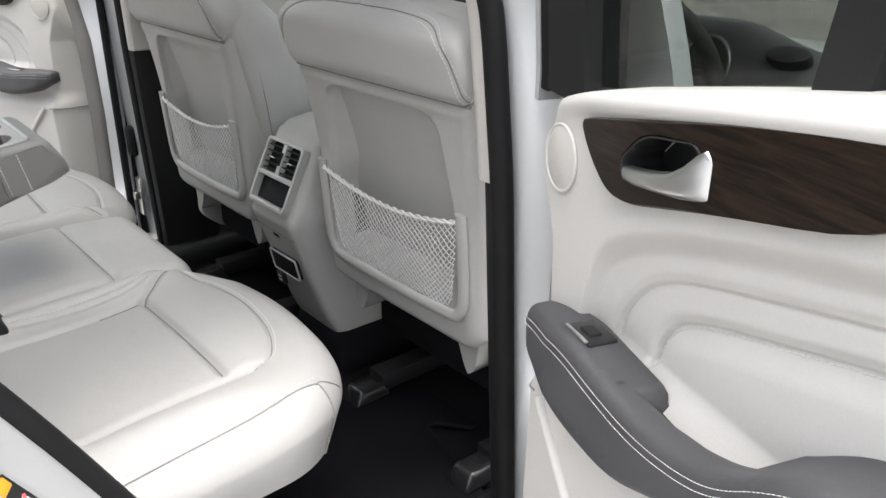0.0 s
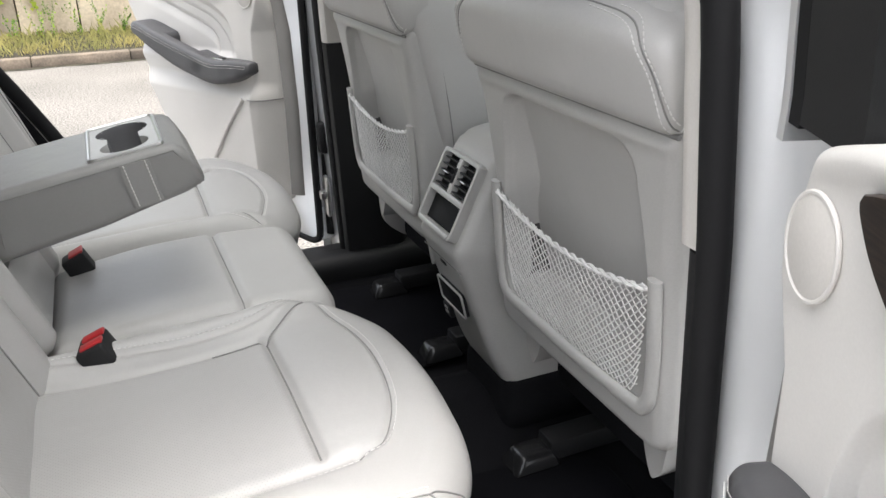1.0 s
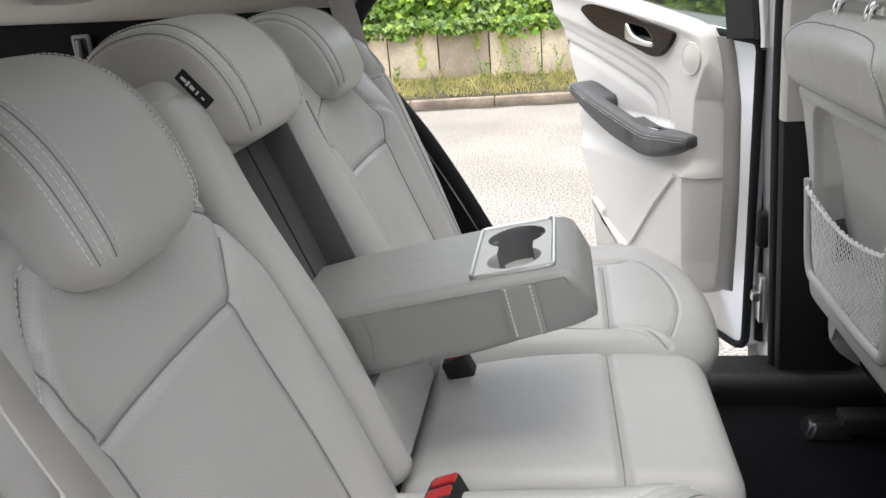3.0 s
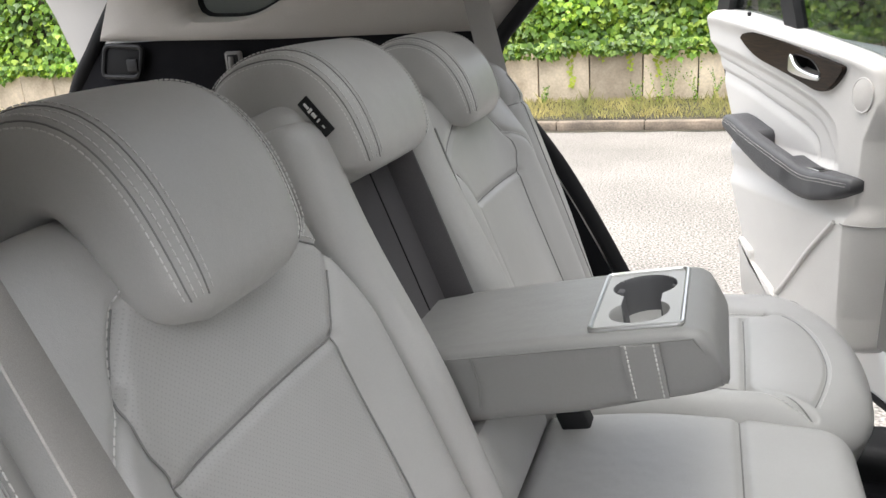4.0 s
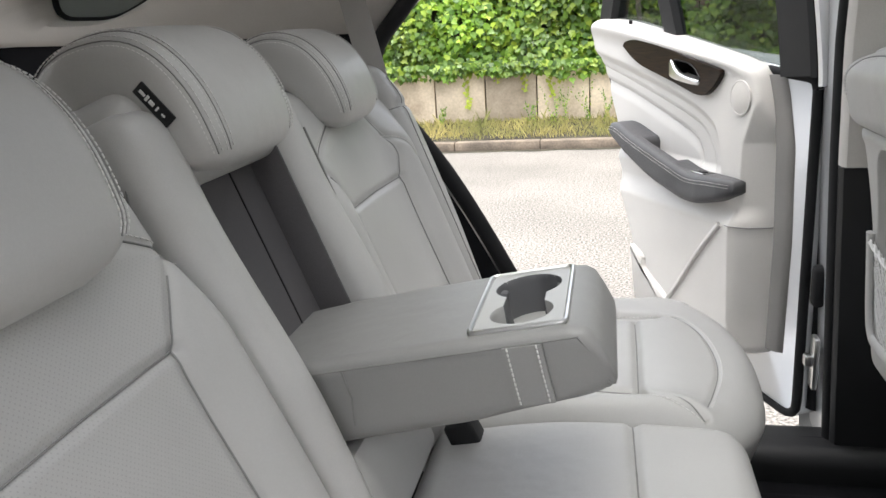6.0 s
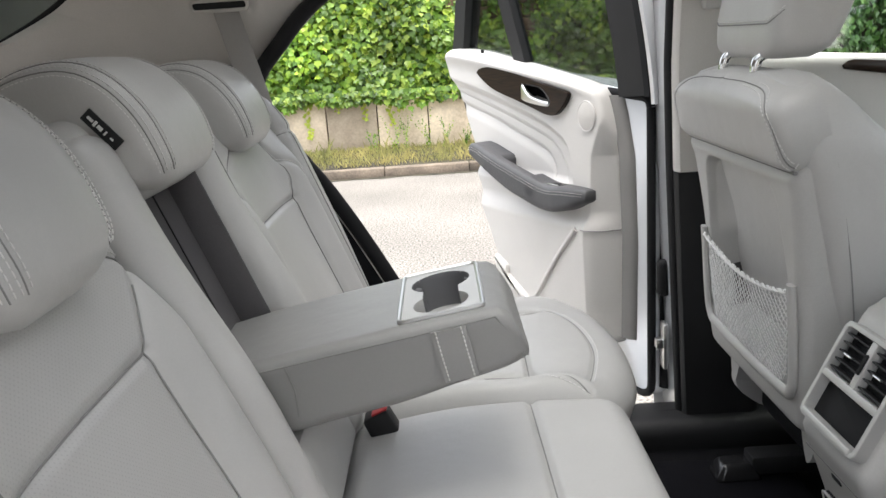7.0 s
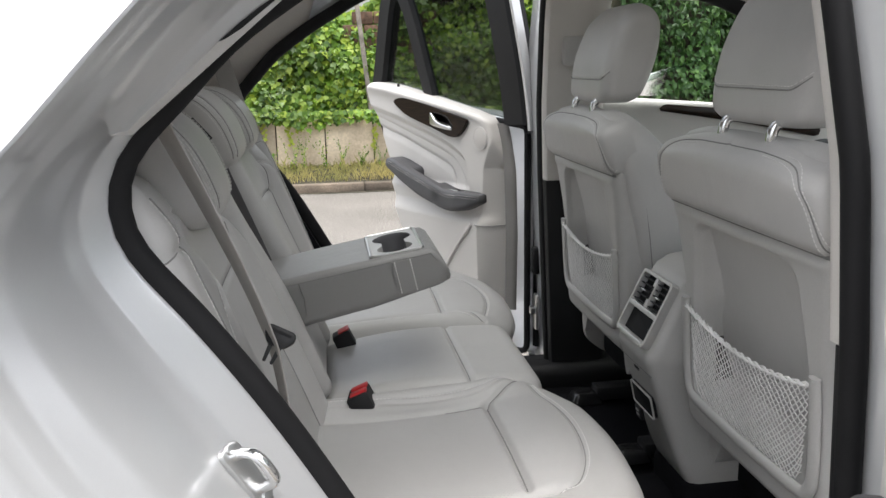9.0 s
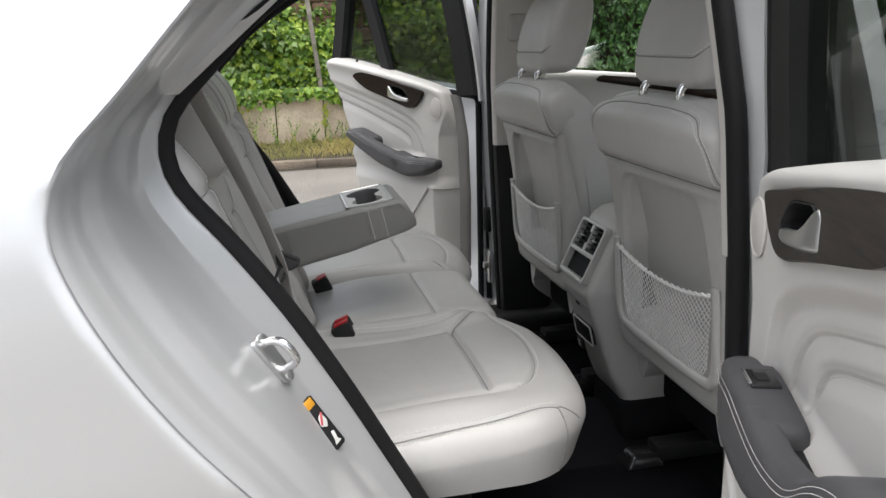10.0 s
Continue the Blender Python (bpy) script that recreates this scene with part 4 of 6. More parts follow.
def rear_cushion(sign):
    """Outer cushion of the rear bench; sign -1 right, +1 left."""
    s = sign
    o = rounded([(-0.68, s * 0.165, 0.03), (-0.40, s * 0.165, 0.1), (-0.245, s * 0.150, 0.05), (-0.184, s * 0.235, 0.08), (-0.170, s * 0.38, 0.10), (-0.187, s * 0.56, 0.11), (-0.272, s * 0.668, 0.11), (-0.50, s * 0.675, 0.1), (-0.68, s * 0.65, 0.03)], n=560)
    u_line = curve_pts([(-0.268, s * 0.20), (-0.243, s * 0.30), (-0.240, s * 0.38), (-0.254, s * 0.465), (-0.285, s * 0.528), (-0.318, s * 0.538)], 60)
    edge_line = curve_pts([(-0.318, s * 0.538), (-0.416, s * 0.542), (-0.53, s * 0.553), (-0.67, s * 0.565)], 40)
    inner = curve_pts([(-0.275, s * 0.178), (-0.31, s * 0.192), (-0.36, s * 0.212), (-0.45, s * 0.222), (-0.56, s * 0.212), (-0.67, s * 0.20)], 50)
    insert_in = curve_pts([(-0.355, s * 0.250), (-0.45, s * 0.262), (-0.56, s * 0.255), (-0.67, s * 0.235)], 50)
    link = curve_pts([(-0.273, s * 0.178), (-0.315, s * 0.215), (-0.355, s * 0.250)], 20)
    cross = np.array([(-0.355, s * 0.250), (-0.353, s * 0.38), (-0.352, s * 0.520)])
    top_out = curve_pts([(-0.270, s * 0.620), (-0.38, s * 0.637), (-0.53, s * 0.645), (-0.67, s * 0.640)], 40)
    top_front = curve_pts([(-0.270, s * 0.620), (-0.245, s * 0.615), (-0.228, s * 0.608)], 30)

    def h(x, y):
        y = y * s
        z = 0.857 + 0.0 * x
        z = z + 0.024 * np.exp(-((y - 0.19) / 0.036) ** 2) * smooth01((x + 0.70) / 0.08) * smooth01((-0.24 - x) / 0.10)
        z = z + 0.016 * np.exp(-((y - 0.59) / 0.04) ** 2) * smooth01((-0.28 - x) / 0.12)
        z = z + 0.010 * np.exp(-((x + 0.29) / 0.06) ** 2) - 0.010 * smooth01((-0.40 - x) / 0.25)
        z = z - 0.04 * smooth01((-0.18 - x - 0.0) / -0.05)
        z = z + 0.006 * np.cos((y - 0.38) * 9) * smooth01((0.16 - abs(y - 0.38)) / 0.05)
        return z

    g = [(u_line, 0.004, 0.004), (edge_line, 0.010, 0.009), (inner, 0.006, 0.005), (insert_in, 0.008, 0.006), (link, 0.005, 0.005), (cross, 0.006, 0.008), (top_out, 0.004, 0.003)]
    z1 = np.vstack([cross, edge_line[10:], insert_in[::-1]])
    pad = Pad("seat_cushion", o, cushion_place, h, edge=0.046, base=0.755, grooves=g, centre=(-0.43, s * 0.40), rings=140, parent=bench, tuck=0.06, zones=[(z1, "perforated")])
    t = pad.ob
    for line in (cross, link, insert_in[:12], top_out):
        pad.seam(line, t)
    pad.seam(u_line, t, r=0.0008)
    pad.stitch(u_line + (0.006, 0), t)
    pad.stitch(edge_line + (0, s * 0.006), t)
    pad.stitch(inner - (0, s * 0.006), t)
    pad.stitch(top_out + (0, -s * 0.006), t)
    pad.stitch(top_out + (0, s * 0.006), t)
    # the box seam turns down over the front corner
    pad.seam(top_front, t)
    k = int(np.argmin(np.hypot(*(o - (-0.252, s * 0.656)).T)))
    ln = pad.on(resample([(-0.270, s * 0.620), tuple(o[k])], 20), 0.0006)
    foot = o[k] + (np.array((-0.43, s * 0.40)) - o[k]) * 0.055
    out = (o[k] - np.array((-0.43, s * 0.40))) / 300
    ln = np.vstack([ln, np.c_[np.linspace(o[k][0], foot[0], 12)[1:] + out[0], np.linspace(o[k][1], foot[1], 12)[1:] + out[1], np.linspace(ln[-1, 2], 0.757, 12)[1:]]])
    sweep("seam", ln, 0.0013, "seam", t, n=5)
    return t


rear_cushion(-1)
rear_cushion(1)
o = rounded([(-0.63, -0.155, 0.02), (-0.225, -0.166, 0.05), (-0.225, 0.172, 0.05), (-0.63, 0.16, 0.02)], n=260)
mp = Pad("middle_cushion", o, cushion_place, lambda x, y: 0.862 + 0.008 * np.cos(x * 9 + 3.6) - 0.016 * smooth01((-0.45 - x) / 0.25), edge=0.035, base=0.76, grooves=[(np.array([(-0.362, -0.18), (-0.366, 0.18)]), 0.006, 0.007)], rings=70, parent=bench)
mid = mp.ob
mp.seam(np.array([(-0.362, -0.163), (-0.366, 0.165)]), mid)
box("rear_gaiter", (-0.645, 0.0, 0.90), (0.03, 0.22, 0.11), "leather", mid, r=0.012, turn=Matrix.Rotation(radians(-20), 3, "Y"))

TH = radians(20.5)


def back_place(q):
    """Backrest plane: across, up the slope, out of it."""
    q = np.asarray(q, float)
    return np.c_[-0.635 - math.sin(TH) * q[:, 1] + math.cos(TH) * q[:, 2], q[:, 0], 0.84 + math.cos(TH) * q[:, 1] + math.sin(TH) * q[:, 2]]


def backrest(sign):
    s = sign
    k = 0.0 if sign < 0 else -0.03
    m = lambda pts: [(s * (a + k), b) for a, b in pts]
    o = rounded([(s * (a + k), b, r) for a, b, r in ((0.135, -0.02, 0.03), (0.140, 0.06, 0.02), (0.165, 0.19, 0.2), (0.196, 0.40, 0.2), (0.204, 0.485, 0.05), (0.250, 0.500, 0.05), (0.50, 0.500, 0.06), (0.60, 0.475, 0.06), (0.625, 0.36, 0.08), (0.615, 0.10, 0.08), (0.60, -0.02, 0.03))], n=520)
    inner = curve_pts(m([(0.206, 0.388), (0.232, 0.355), (0.256, 0.312), (0.258, 0.26), (0.253, 0.15), (0.250, 0.0)]), 60)
    outer = curve_pts(m([(0.47, 0.43), (0.505, 0.385), (0.515, 0.345), (0.500, 0.30), (0.495, 0.15), (0.50, 0.0)]), 60)
    stitch_in = curve_pts(m([(0.206, 0.386), (0.176, 0.350), (0.157, 0.285), (0.150, 0.18), (0.155, 0.04)]), 60)
    stitch_out = curve_pts(m([(0.50, 0.385), (0.55, 0.35), (0.572, 0.28), (0.575, 0.15), (0.57, 0.02)]), 60)
    cross = np.array(m([(0.256, 0.312), (0.38, 0.312), (0.502, 0.308)]))
    yoke_in = curve_pts(m([(0.206, 0.387), (0.25, 0.41), (0.315, 0.435)]), 20)
    up_in = curve_pts(m([(0.206, 0.387), (0.197, 0.425), (0.188, 0.470)]), 20)
    yoke_out = curve_pts(m([(0.515, 0.372), (0.478, 0.42), (0.455, 0.435)]), 20)
    low = curve_pts(m([(0.30, 0.17), (0.34, 0.08), (0.36, 0.0)]), 20)

    def h(a, b):
        a = a * s - k
        w = 0.004 + 0.0 * a
        w = w + 0.022 * np.exp(-((a - 0.20) / 0.045) ** 2) * smooth01((0.42 - b) / 0.12)
        w = w + 0.030 * np.exp(-((a - 0.555) / 0.05) ** 2) * smooth01((0.46 - b) / 0.12)
        w = w - 0.020 * smooth01((b - 0.42) / 0.1) + 0.010 * np.exp(-((b - 0.12) / 0.12) ** 2) * np.exp(-((a - 0.38) / 0.12) ** 2)
        return w

    g = [(inner, 0.007, 0.0045), (outer, 0.007, 0.0045), (cross, 0.006, 0.005), (yoke_in, 0.005, 0.004), (yoke_out, 0.005, 0.004), (stitch_in, 0.006, 0.003), (stitch_out, 0.006, 0.004), (up_in, 0.005, 0.003)]
    zone = np.vstack([inner, outer[::-1]])
    pad = Pad("backrest", o, back_place, h, edge=0.030, base=-0.085, grooves=g, centre=(s * (0.38 + k), 0.25), rings=140, parent=bench, zones=[(zone, "perforated")])
    t = pad.ob
    for line in (inner[4:], outer, cross, yoke_in, up_in):
        pad.seam(line, t, 0.0008, 0.0010)
    pad.stitch(stitch_in - (s * 0.004, 0), t)
    pad.stitch(stitch_out + (s * 0.004, 0), t)
    pad.stitch(yoke_in + (0, 0.006), t)
    pad.stitch(yoke_out + (0, 0.006), t)
    # side wing against the door
    wing = rounded([(s * (0.585 + k), 0.0, 0.03), (s * (0.592 + k), 0.51, 0.04), (s * (0.640 + k), 0.50, 0.03), (s * (0.672 + k), 0.38, 0.05), (s * (0.675 + k), 0.20, 0.05), (s * (0.64 + k), 0.0, 0.03)], n=160)
    wp = Pad("side_wing", wing, back_place, lambda a, b: 0.032 - 0.02 * smooth01((b - 0.42) / 0.1), edge=0.028, base=-0.06, rings=30, parent=t, centre=(s * (0.63 + k), 0.25), grooves=[(np.array([(s * 0.57, 0.415), (s * 0.72, 0.405)]), 0.006, 0.006)])
    ln = np.array([(s * (0.608 + k), 0.05), (s * (0.612 + k), 0.47)])
    wp.stitch(ln, t, r=0.0006)
    wp.stitch(ln + (s * 0.009, 0), t, r=0.0006)
    wp.seam(ln + (s * 0.0045, 0), t)
    wp.seam(np.array([(s * (0.590 + k), 0.415), (s * (0.668 + k), 0.405)]), t)
    return t


backrest(-1)
backrest(1)

# middle section: two posts and the recess of the folded armrest
oo = rounded([(-0.18, 0.425, 0.03), (0.165, 0.425, 0.03), (0.15, 0.535, 0.05), (-0.165, 0.535, 0.05)], n=140)
mb = Pad("middle_backrest", oo, back_place, lambda a, b: 0.006 + 0 * a, edge=0.03, base=-0.085, rings=24, parent=bench).ob
for a0, b0, a1, b1 in ((-0.158, -0.199, -0.112, -0.112), (0.106, 0.106, 0.160, 0.172)):
    oo = rounded([(a0, 0.0, 0.02), (a1, 0.0, 0.02), (b1, 0.51, 0.035), (b0, 0.51, 0.035)], n=160)
    Pad("post", oo, back_place, lambda a, b: 0.020 + 0.018 * smooth01((0.42 - b) / 0.25), edge=0.030, base=-0.08, rings=28, parent=mb)
sweep("seam", back_place(np.c_[np.full(30, 0.1705), np.linspace(0.02, 0.44, 30), np.full(30, 0.012)]), 0.0016, "seam", mb, n=5)
slab("recess_back", rounded([(-0.115, 0.0), (0.108, 0.0), (0.108, 0.47), (-0.115, 0.47)], 0.01, 80), back_place, -0.07, -0.045, "fabric", mb, "dark fabric recess", r=0.004)
for a0 in (-0.1125, 0.1035):
    box("recess_side", tuple(back_place(np.array([(a0 + 0.0015, 0.23, -0.034)]))[0]), (0.062, 0.004, 0.46), "fabric", mb, "dark fabric recess side", r=0.001, turn=Matrix.Rotation(-TH, 3, "Y"))
sweep("seam", back_place(np.c_[np.full(20, 0.045), np.linspace(0.05, 0.44, 20), np.full(20, -0.0445)]), 0.0012, "black", mb, n=5)


def rear_headrest(yc, half, dx, dz, label, sticker=False, tail=(-0.928, 1.264), back=(-0.900, 1.303), tip=((-0.774, 1.262), (-0.768, 1.238))):
    """A headrest that droops over the backrest's crown: a bent cushion whose side profile is a comma."""
    # centre line of the bent pad, seen from the side, with half thickness
    prof = curve_pts([tail, back, (-0.866, 1.331), (-0.828, 1.331), (-0.796, 1.304), *tip], 40)
    tv = np.gradient(prof, axis=0)
    tv /= np.linalg.norm(tv, axis=1)[:, None]
    nv = np.c_[-tv[:, 1], tv[:, 0]]
    nv *= np.sign(nv[20] @ np.array([0.5, 0.9]))
    s = np.linspace(0, 1, 40)
    thick = 0.024 + 0.020 * np.sin(np.pi * np.clip(s * 0.9 + 0.14, 0, 1)) ** 0.8
    endr = np.sqrt(np.clip(1 - (np.clip((s - 0.86) / 0.14, 0, 1)) ** 2, 0, 1)) * np.sqrt(np.clip(1 - np.clip((0.10 - s) / 0.10, 0, 1) ** 2, 0, 1))
    fat = 0.034 + 0.009 * np.sin(np.pi * np.clip(s * 0.9 + 0.14, 0, 1))
    prof = prof - nv * (fat - thick)[:, None] * 0.5
    thick = fat * np.maximum(endr, 0.06)
    width = half * (1 - 0.10 * np.clip((0.25 - s) / 0.25, 0, 1) ** 2 - 0.09 * np.clip((s - 0.6) / 0.4, 0, 1) ** 2) * np.maximum(endr, 0.25) ** 0.5
    q0 = np.linspace(0, 2 * np.pi, 144, endpoint=False)
    ang = q0 - 0.21 * np.sin(4 * q0)
    ca, sa = np.cos(ang), np.sin(ang)
    ex = 0.30
    px = np.sign(ca) * np.abs(ca) ** ex
    pz = np.sign(sa) * np.abs(sa) ** (ex + 0.22)
    loops = []

    def at(i, fx, fz):
        return np.array((prof[i, 0] + nv[i, 0] * thick[i] * fz + dx, yc + width[i] * fx, prof[i, 1] + nv[i, 1] * thick[i] * fz + dz))

    for i in range(40):
        bulge = 1 - 0.06 * px ** 2
        loops.append(np.array([at(i, a, b * g) for a, b, g in zip(px, pz, bulge)]))
    t = loft("headrest", loops, "leather", bench, label, sharp=75)
    # double-stitched seams run along both sides
    for sg in (-1, 1):
        for fx in (0.78, 0.935):
            fz = (1 - (fx ** (1 / ex)) ** 2) ** ((ex + 0.22) / 2) * (1 - 0.06 * fx ** 2)
            i0 = 4 if sg < 0 else 12
            g = np.array([at(i, sg * fx, fz) for i in range(i0, 37)])
            out = np.array([(nv[i, 0] * fz * 0.8, sg * (0.30 if fx < 0.9 else 1.0), nv[i, 1] * fz * 0.8) for i in range(i0, 37)])
            out /= np.linalg.norm(out, axis=1)[:, None]
            base = g + out * 0.0003
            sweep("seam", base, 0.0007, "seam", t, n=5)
            tn = np.gradient(base, axis=0)
            tn /= np.linalg.norm(tn, axis=1)[:, None]
            sd = np.cross(tn, out)
            for off in (-0.0048, 0.0048):
                ln = resample(base + sd * off + out * 0.0001, 93)
                stitches(ln, 0.0007, t)
    if sticker:
        # small black tag with white marks on the side
        i = 19
        p0 = np.array((-0.800 + dx, yc - half - 0.0005, 1.308 + dz))
        turn = Matrix.Rotation(radians(50), 3, "Y")
        tag = box("tag", tuple(p0), (0.044, 0.003, 0.014), "black", t, "black fabric tag", r=0.001, turn=turn)
        for q, (w2, h2) in ((-0.014, (0.007, 0.003)), (-0.008, (0.003, 0.006)), (-0.002, (0.006, 0.004)), (0.005, (0.002, 0.005)), (0.013, (0.004, 0.002))):
            c = Vector(p0) + turn @ Vector((q, -0.0022, 0.0))
            box("tag_mark", c, (w2, 0.001, h2), "white", t, r=0.0004, turn=turn)
    for oy in (-0.05, 0.05):
        sweep("post", np.array([(-0.845 + dx, yc + oy * half / 0.1, 1.24 + dz), (-0.862 + dx, yc + oy * half / 0.1, 1.345 + dz)]), 0.006, "satin", t)
    return t


rear_headrest(-0.372, 0.092, 0.004, 0.0, "large grey leather headrest with double stitching", tip=((-0.770, 1.258), (-0.754, 1.216)))
rear_headrest(-0.036, 0.104, 0.006, 0.012, "grey leather middle headrest with a black tag", True, (-0.916, 1.297), (-0.897, 1.319))
rear_headrest(0.345, 0.095, 0.0, 0.0, "grey leather headrest beside the quarter trim")


# ---- armrest ----
AR = Matrix.Translation((-0.70, -0.004, 1.012)) @ Matrix.Rotation(radians(-9), 4, "Y")


def arm_place(q):
    q = np.asarray(q, float)
    r = math.radians(-9)
    x, y, z = q[:, 0], q[:, 1], q[:, 2]
    return np.c_[-0.70 + x * math.cos(r) + z * math.sin(r), -0.004 + y, 1.012 - x * math.sin(r) + z * math.cos(r)]


sec = []
for x, hw, zt, zb, notch in ((-0.07, 0.086, 0.032, -0.055, 0), (-0.03, 0.100, 0.036, -0.058, 0), (0.0, 0.104, 0.038, -0.056, 0), (0.08, 0.106, 0.041, -0.050, 0), (0.16, 0.107, 0.043, -0.045, 0), (0.1799, 0.107, 0.043, -0.043, 0), (0.18, 0.107, 0.043, -0.043, 1), (0.276, 0.107, 0.043, -0.030, 1), (0.2761, 0.107, 0.043, -0.030, 0), (0.290, 0.107, 0.041, -0.028, 0), (0.299, 0.1068, 0.034, -0.026, 0), (0.306, 0.106, 0.018, -0.024, 0), (0.312, 0.104, 0.000, -0.022, 0), (0.314, 0.097, -0.006, -0.018, 0)):
    c = list(rounded([(-hw, zt, 0.016), (-hw + 0.004, zb, 0.012), (hw - 0.004, zb, 0.012), (hw, zt, 0.016)], n=72))
    c = [p for p in c if not (p[1] > zt - 0.0005 and abs(p[0]) < 0.089)]
    lft = sorted([p for p in c if p[0] < 0], key=lambda p: math.atan2(p[1] + 0.004, p[0] + 0.0) % (2 * math.pi))
    rgt = sorted([p for p in c if p[0] >= 0], key=lambda p: math.atan2(p[1] + 0.004, p[0]))
    loop = resample(lft, 30).tolist() + resample(rgt, 30).tolist()
    d = 0.052 if notch else 0.0
    loop += [(0.088, zt), (0.088, zt - d), (-0.088, zt - d), (-0.088, zt)]
    sec.append(arm_place(np.array([(x, a, b) for a, b in loop])))
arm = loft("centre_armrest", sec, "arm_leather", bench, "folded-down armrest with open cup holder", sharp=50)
for y in (-0.1072,):
    for zl, x0, x1 in ((0.030, 0.0, 0.285),):
        sweep("seam", arm_place(np.array([(x, y + 0.0008, zl + 0.02 * x) for x in np.linspace(x0, x1, 30)])), 0.0011, "seam", arm, n=5)
    sweep("seam", arm_place(np.array([(0.285, y + 0.001, 0.036), (0.298, y + 0.003, 0.012), (0.308, y + 0.006, -0.018)])), 0.0011, "seam", arm, n=5)
    sweep("seam", arm_place(np.array([(0.050, y + 0.0012, 0.030), (0.054, y + 0.0012, 0.0), (0.050, y + 0.0016, -0.03)])), 0.0009, "seam", arm, n=5)
# pull strap round the side
strap = [(-0.1085, 0.034), (-0.1092, 0.0), (-0.1078, -0.026)]
for dx0 in (0.0,):
    v = []
    for a, b in resample(strap, 14):
        for x in (0.214 + 0.0, 0.252 + 0.0):
            v.append((x + 0.10 * (0.034 - b) * 0.5, a - 0.0022, b))
    pts = arm_place(np.array(v))
    inner = arm_place(np.array([(x, a + 0.004, b) for x, a, b in v]))
    f = [(2 * i, 2 * i + 1, 2 * i + 3, 2 * i + 2) for i in range(13)]
    f += [(28 + 2 * i, 28 + 2 * i + 2, 28 + 2 * i + 3, 28 + 2 * i + 1) for i in range(13)]
    f += [(2 * i, 2 * i + 2, 28 + 2 * i + 2, 28 + 2 * i) for i in range(13)] + [(2 * i + 1, 28 + 2 * i + 1, 28 + 2 * i + 3, 2 * i + 3) for i in range(13)]
    f += [(0, 28, 29, 1), (26, 27, 55, 54)]
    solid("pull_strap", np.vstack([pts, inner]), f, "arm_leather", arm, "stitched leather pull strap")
    for x in (0.219, 0.247):
        q = np.array([(x + 0.10 * (0.034 - b) * 0.5, a - 0.0026, b) for a, b in resample(strap, 25)])
        stitches(arm_place(q), 0.0010, arm)
ty = 0.228
tray_o = rounded([(0.1805, -0.0875, 0.008), (0.2755, -0.0875, 0.008), (0.2755, 0.0875, 0.008), (0.1805, 0.0875, 0.008)], n=240)
CUPS = ((ty, -0.040, 0.031), (ty, 0.040, 0.035))


def cup_depth(x, y):
    d = np.minimum.reduce([np.hypot(x - a, y - b) - r for a, b, r in CUPS] + [np.maximum(np.abs(x - ty) - 0.020, np.abs(y) - 0.045)])
    return 0.044 - 0.050 * smooth01((0.0015 - d) / 0.004)


tray = Pad("cup_holder_tray", tray_o, arm_place, cup_depth, edge=0.003, base=0.0, rings=110, mat="bezel", parent=arm, label="satin silver cup holder tray", centre=(ty, 0.0), zones=[(np.array([(ty + dxx, yy) for dxx, yy in ([(0.033 * math.cos(a), -0.040 + 0.033 * math.sin(a)) for a in np.linspace(math.pi * 1.15, math.pi * 1.85, 14)] + [(0.022, -0.02), (0.022, 0.02)] + [(0.037 * math.cos(a), 0.040 + 0.037 * math.sin(a)) for a in np.linspace(-0.2 * math.pi, 1.2 * math.pi, 22)] + [(-0.022, 0.02), (-0.022, -0.02)])]), "cup_grey")])
sweep("tray_rim", arm_place(np.c_[np.vstack([tray_o, tray_o[:1]]), np.full(241, 0.0445)]), 0.0028, "satin", arm, "satin silver rim", n=8)
for cx, cy in ((ty - 0.030, -0.052), (ty + 0.030, -0.052), (ty - 0.032, 0.052), (ty + 0.032, 0.055)):
    box("cup_grip", tuple(arm_place(np.array([(cx, cy, 0.026)]))[0]), (0.010, 0.014, 0.022), "cup_grey", arm, "grey spring-loaded cup grip", r=0.003)


# ---- belts and buckles ----
def buckle(at, n, turn, label):
    t = thing("seat_belt_buckle", at, label, "belt buckle", "seat belt buckles")
    rot = Matrix.Rotation(turn, 3, "Z") @ Matrix.Rotation(radians(-24), 3, "Y")
    w = 0.023 * n + 0.006 + 0.008 * (n == 1)
    box("housing", Vector(at) + rot @ Vector((0, 0, -0.020)), (0.042, w, 0.090), "black", t, r=0.005, turn=rot, seg=3, squeeze=(0.9, 0.96))
    for k in range(n):
        off = (k - (n - 1) / 2) * 0.0230
        if n == 1:
            box("release_button", Vector(at) + rot @ Vector((0.008, off, 0.0258)), (0.024, 0.026, 0.004), "red", t, "red release button", r=0.0018, turn=rot)
        else:
            box("release_button", Vector(at) + rot @ Vector((0.004, off, 0.0258)), (0.030, 0.0150, 0.005), "red", t, "red release button", r=0.0018, turn=rot)
    return t


def bench_buckle(x, y, z, n, yaw, label):
    buckle((x, y, z), n, yaw, label)


bench_buckle(-0.556, -0.200, 0.858, 2, radians(-8), "black double seat belt buckle with red buttons")
bench_buckle(-0.578, 0.116, 0.858, 1, radians(0), "black seat belt buckle with a red button")


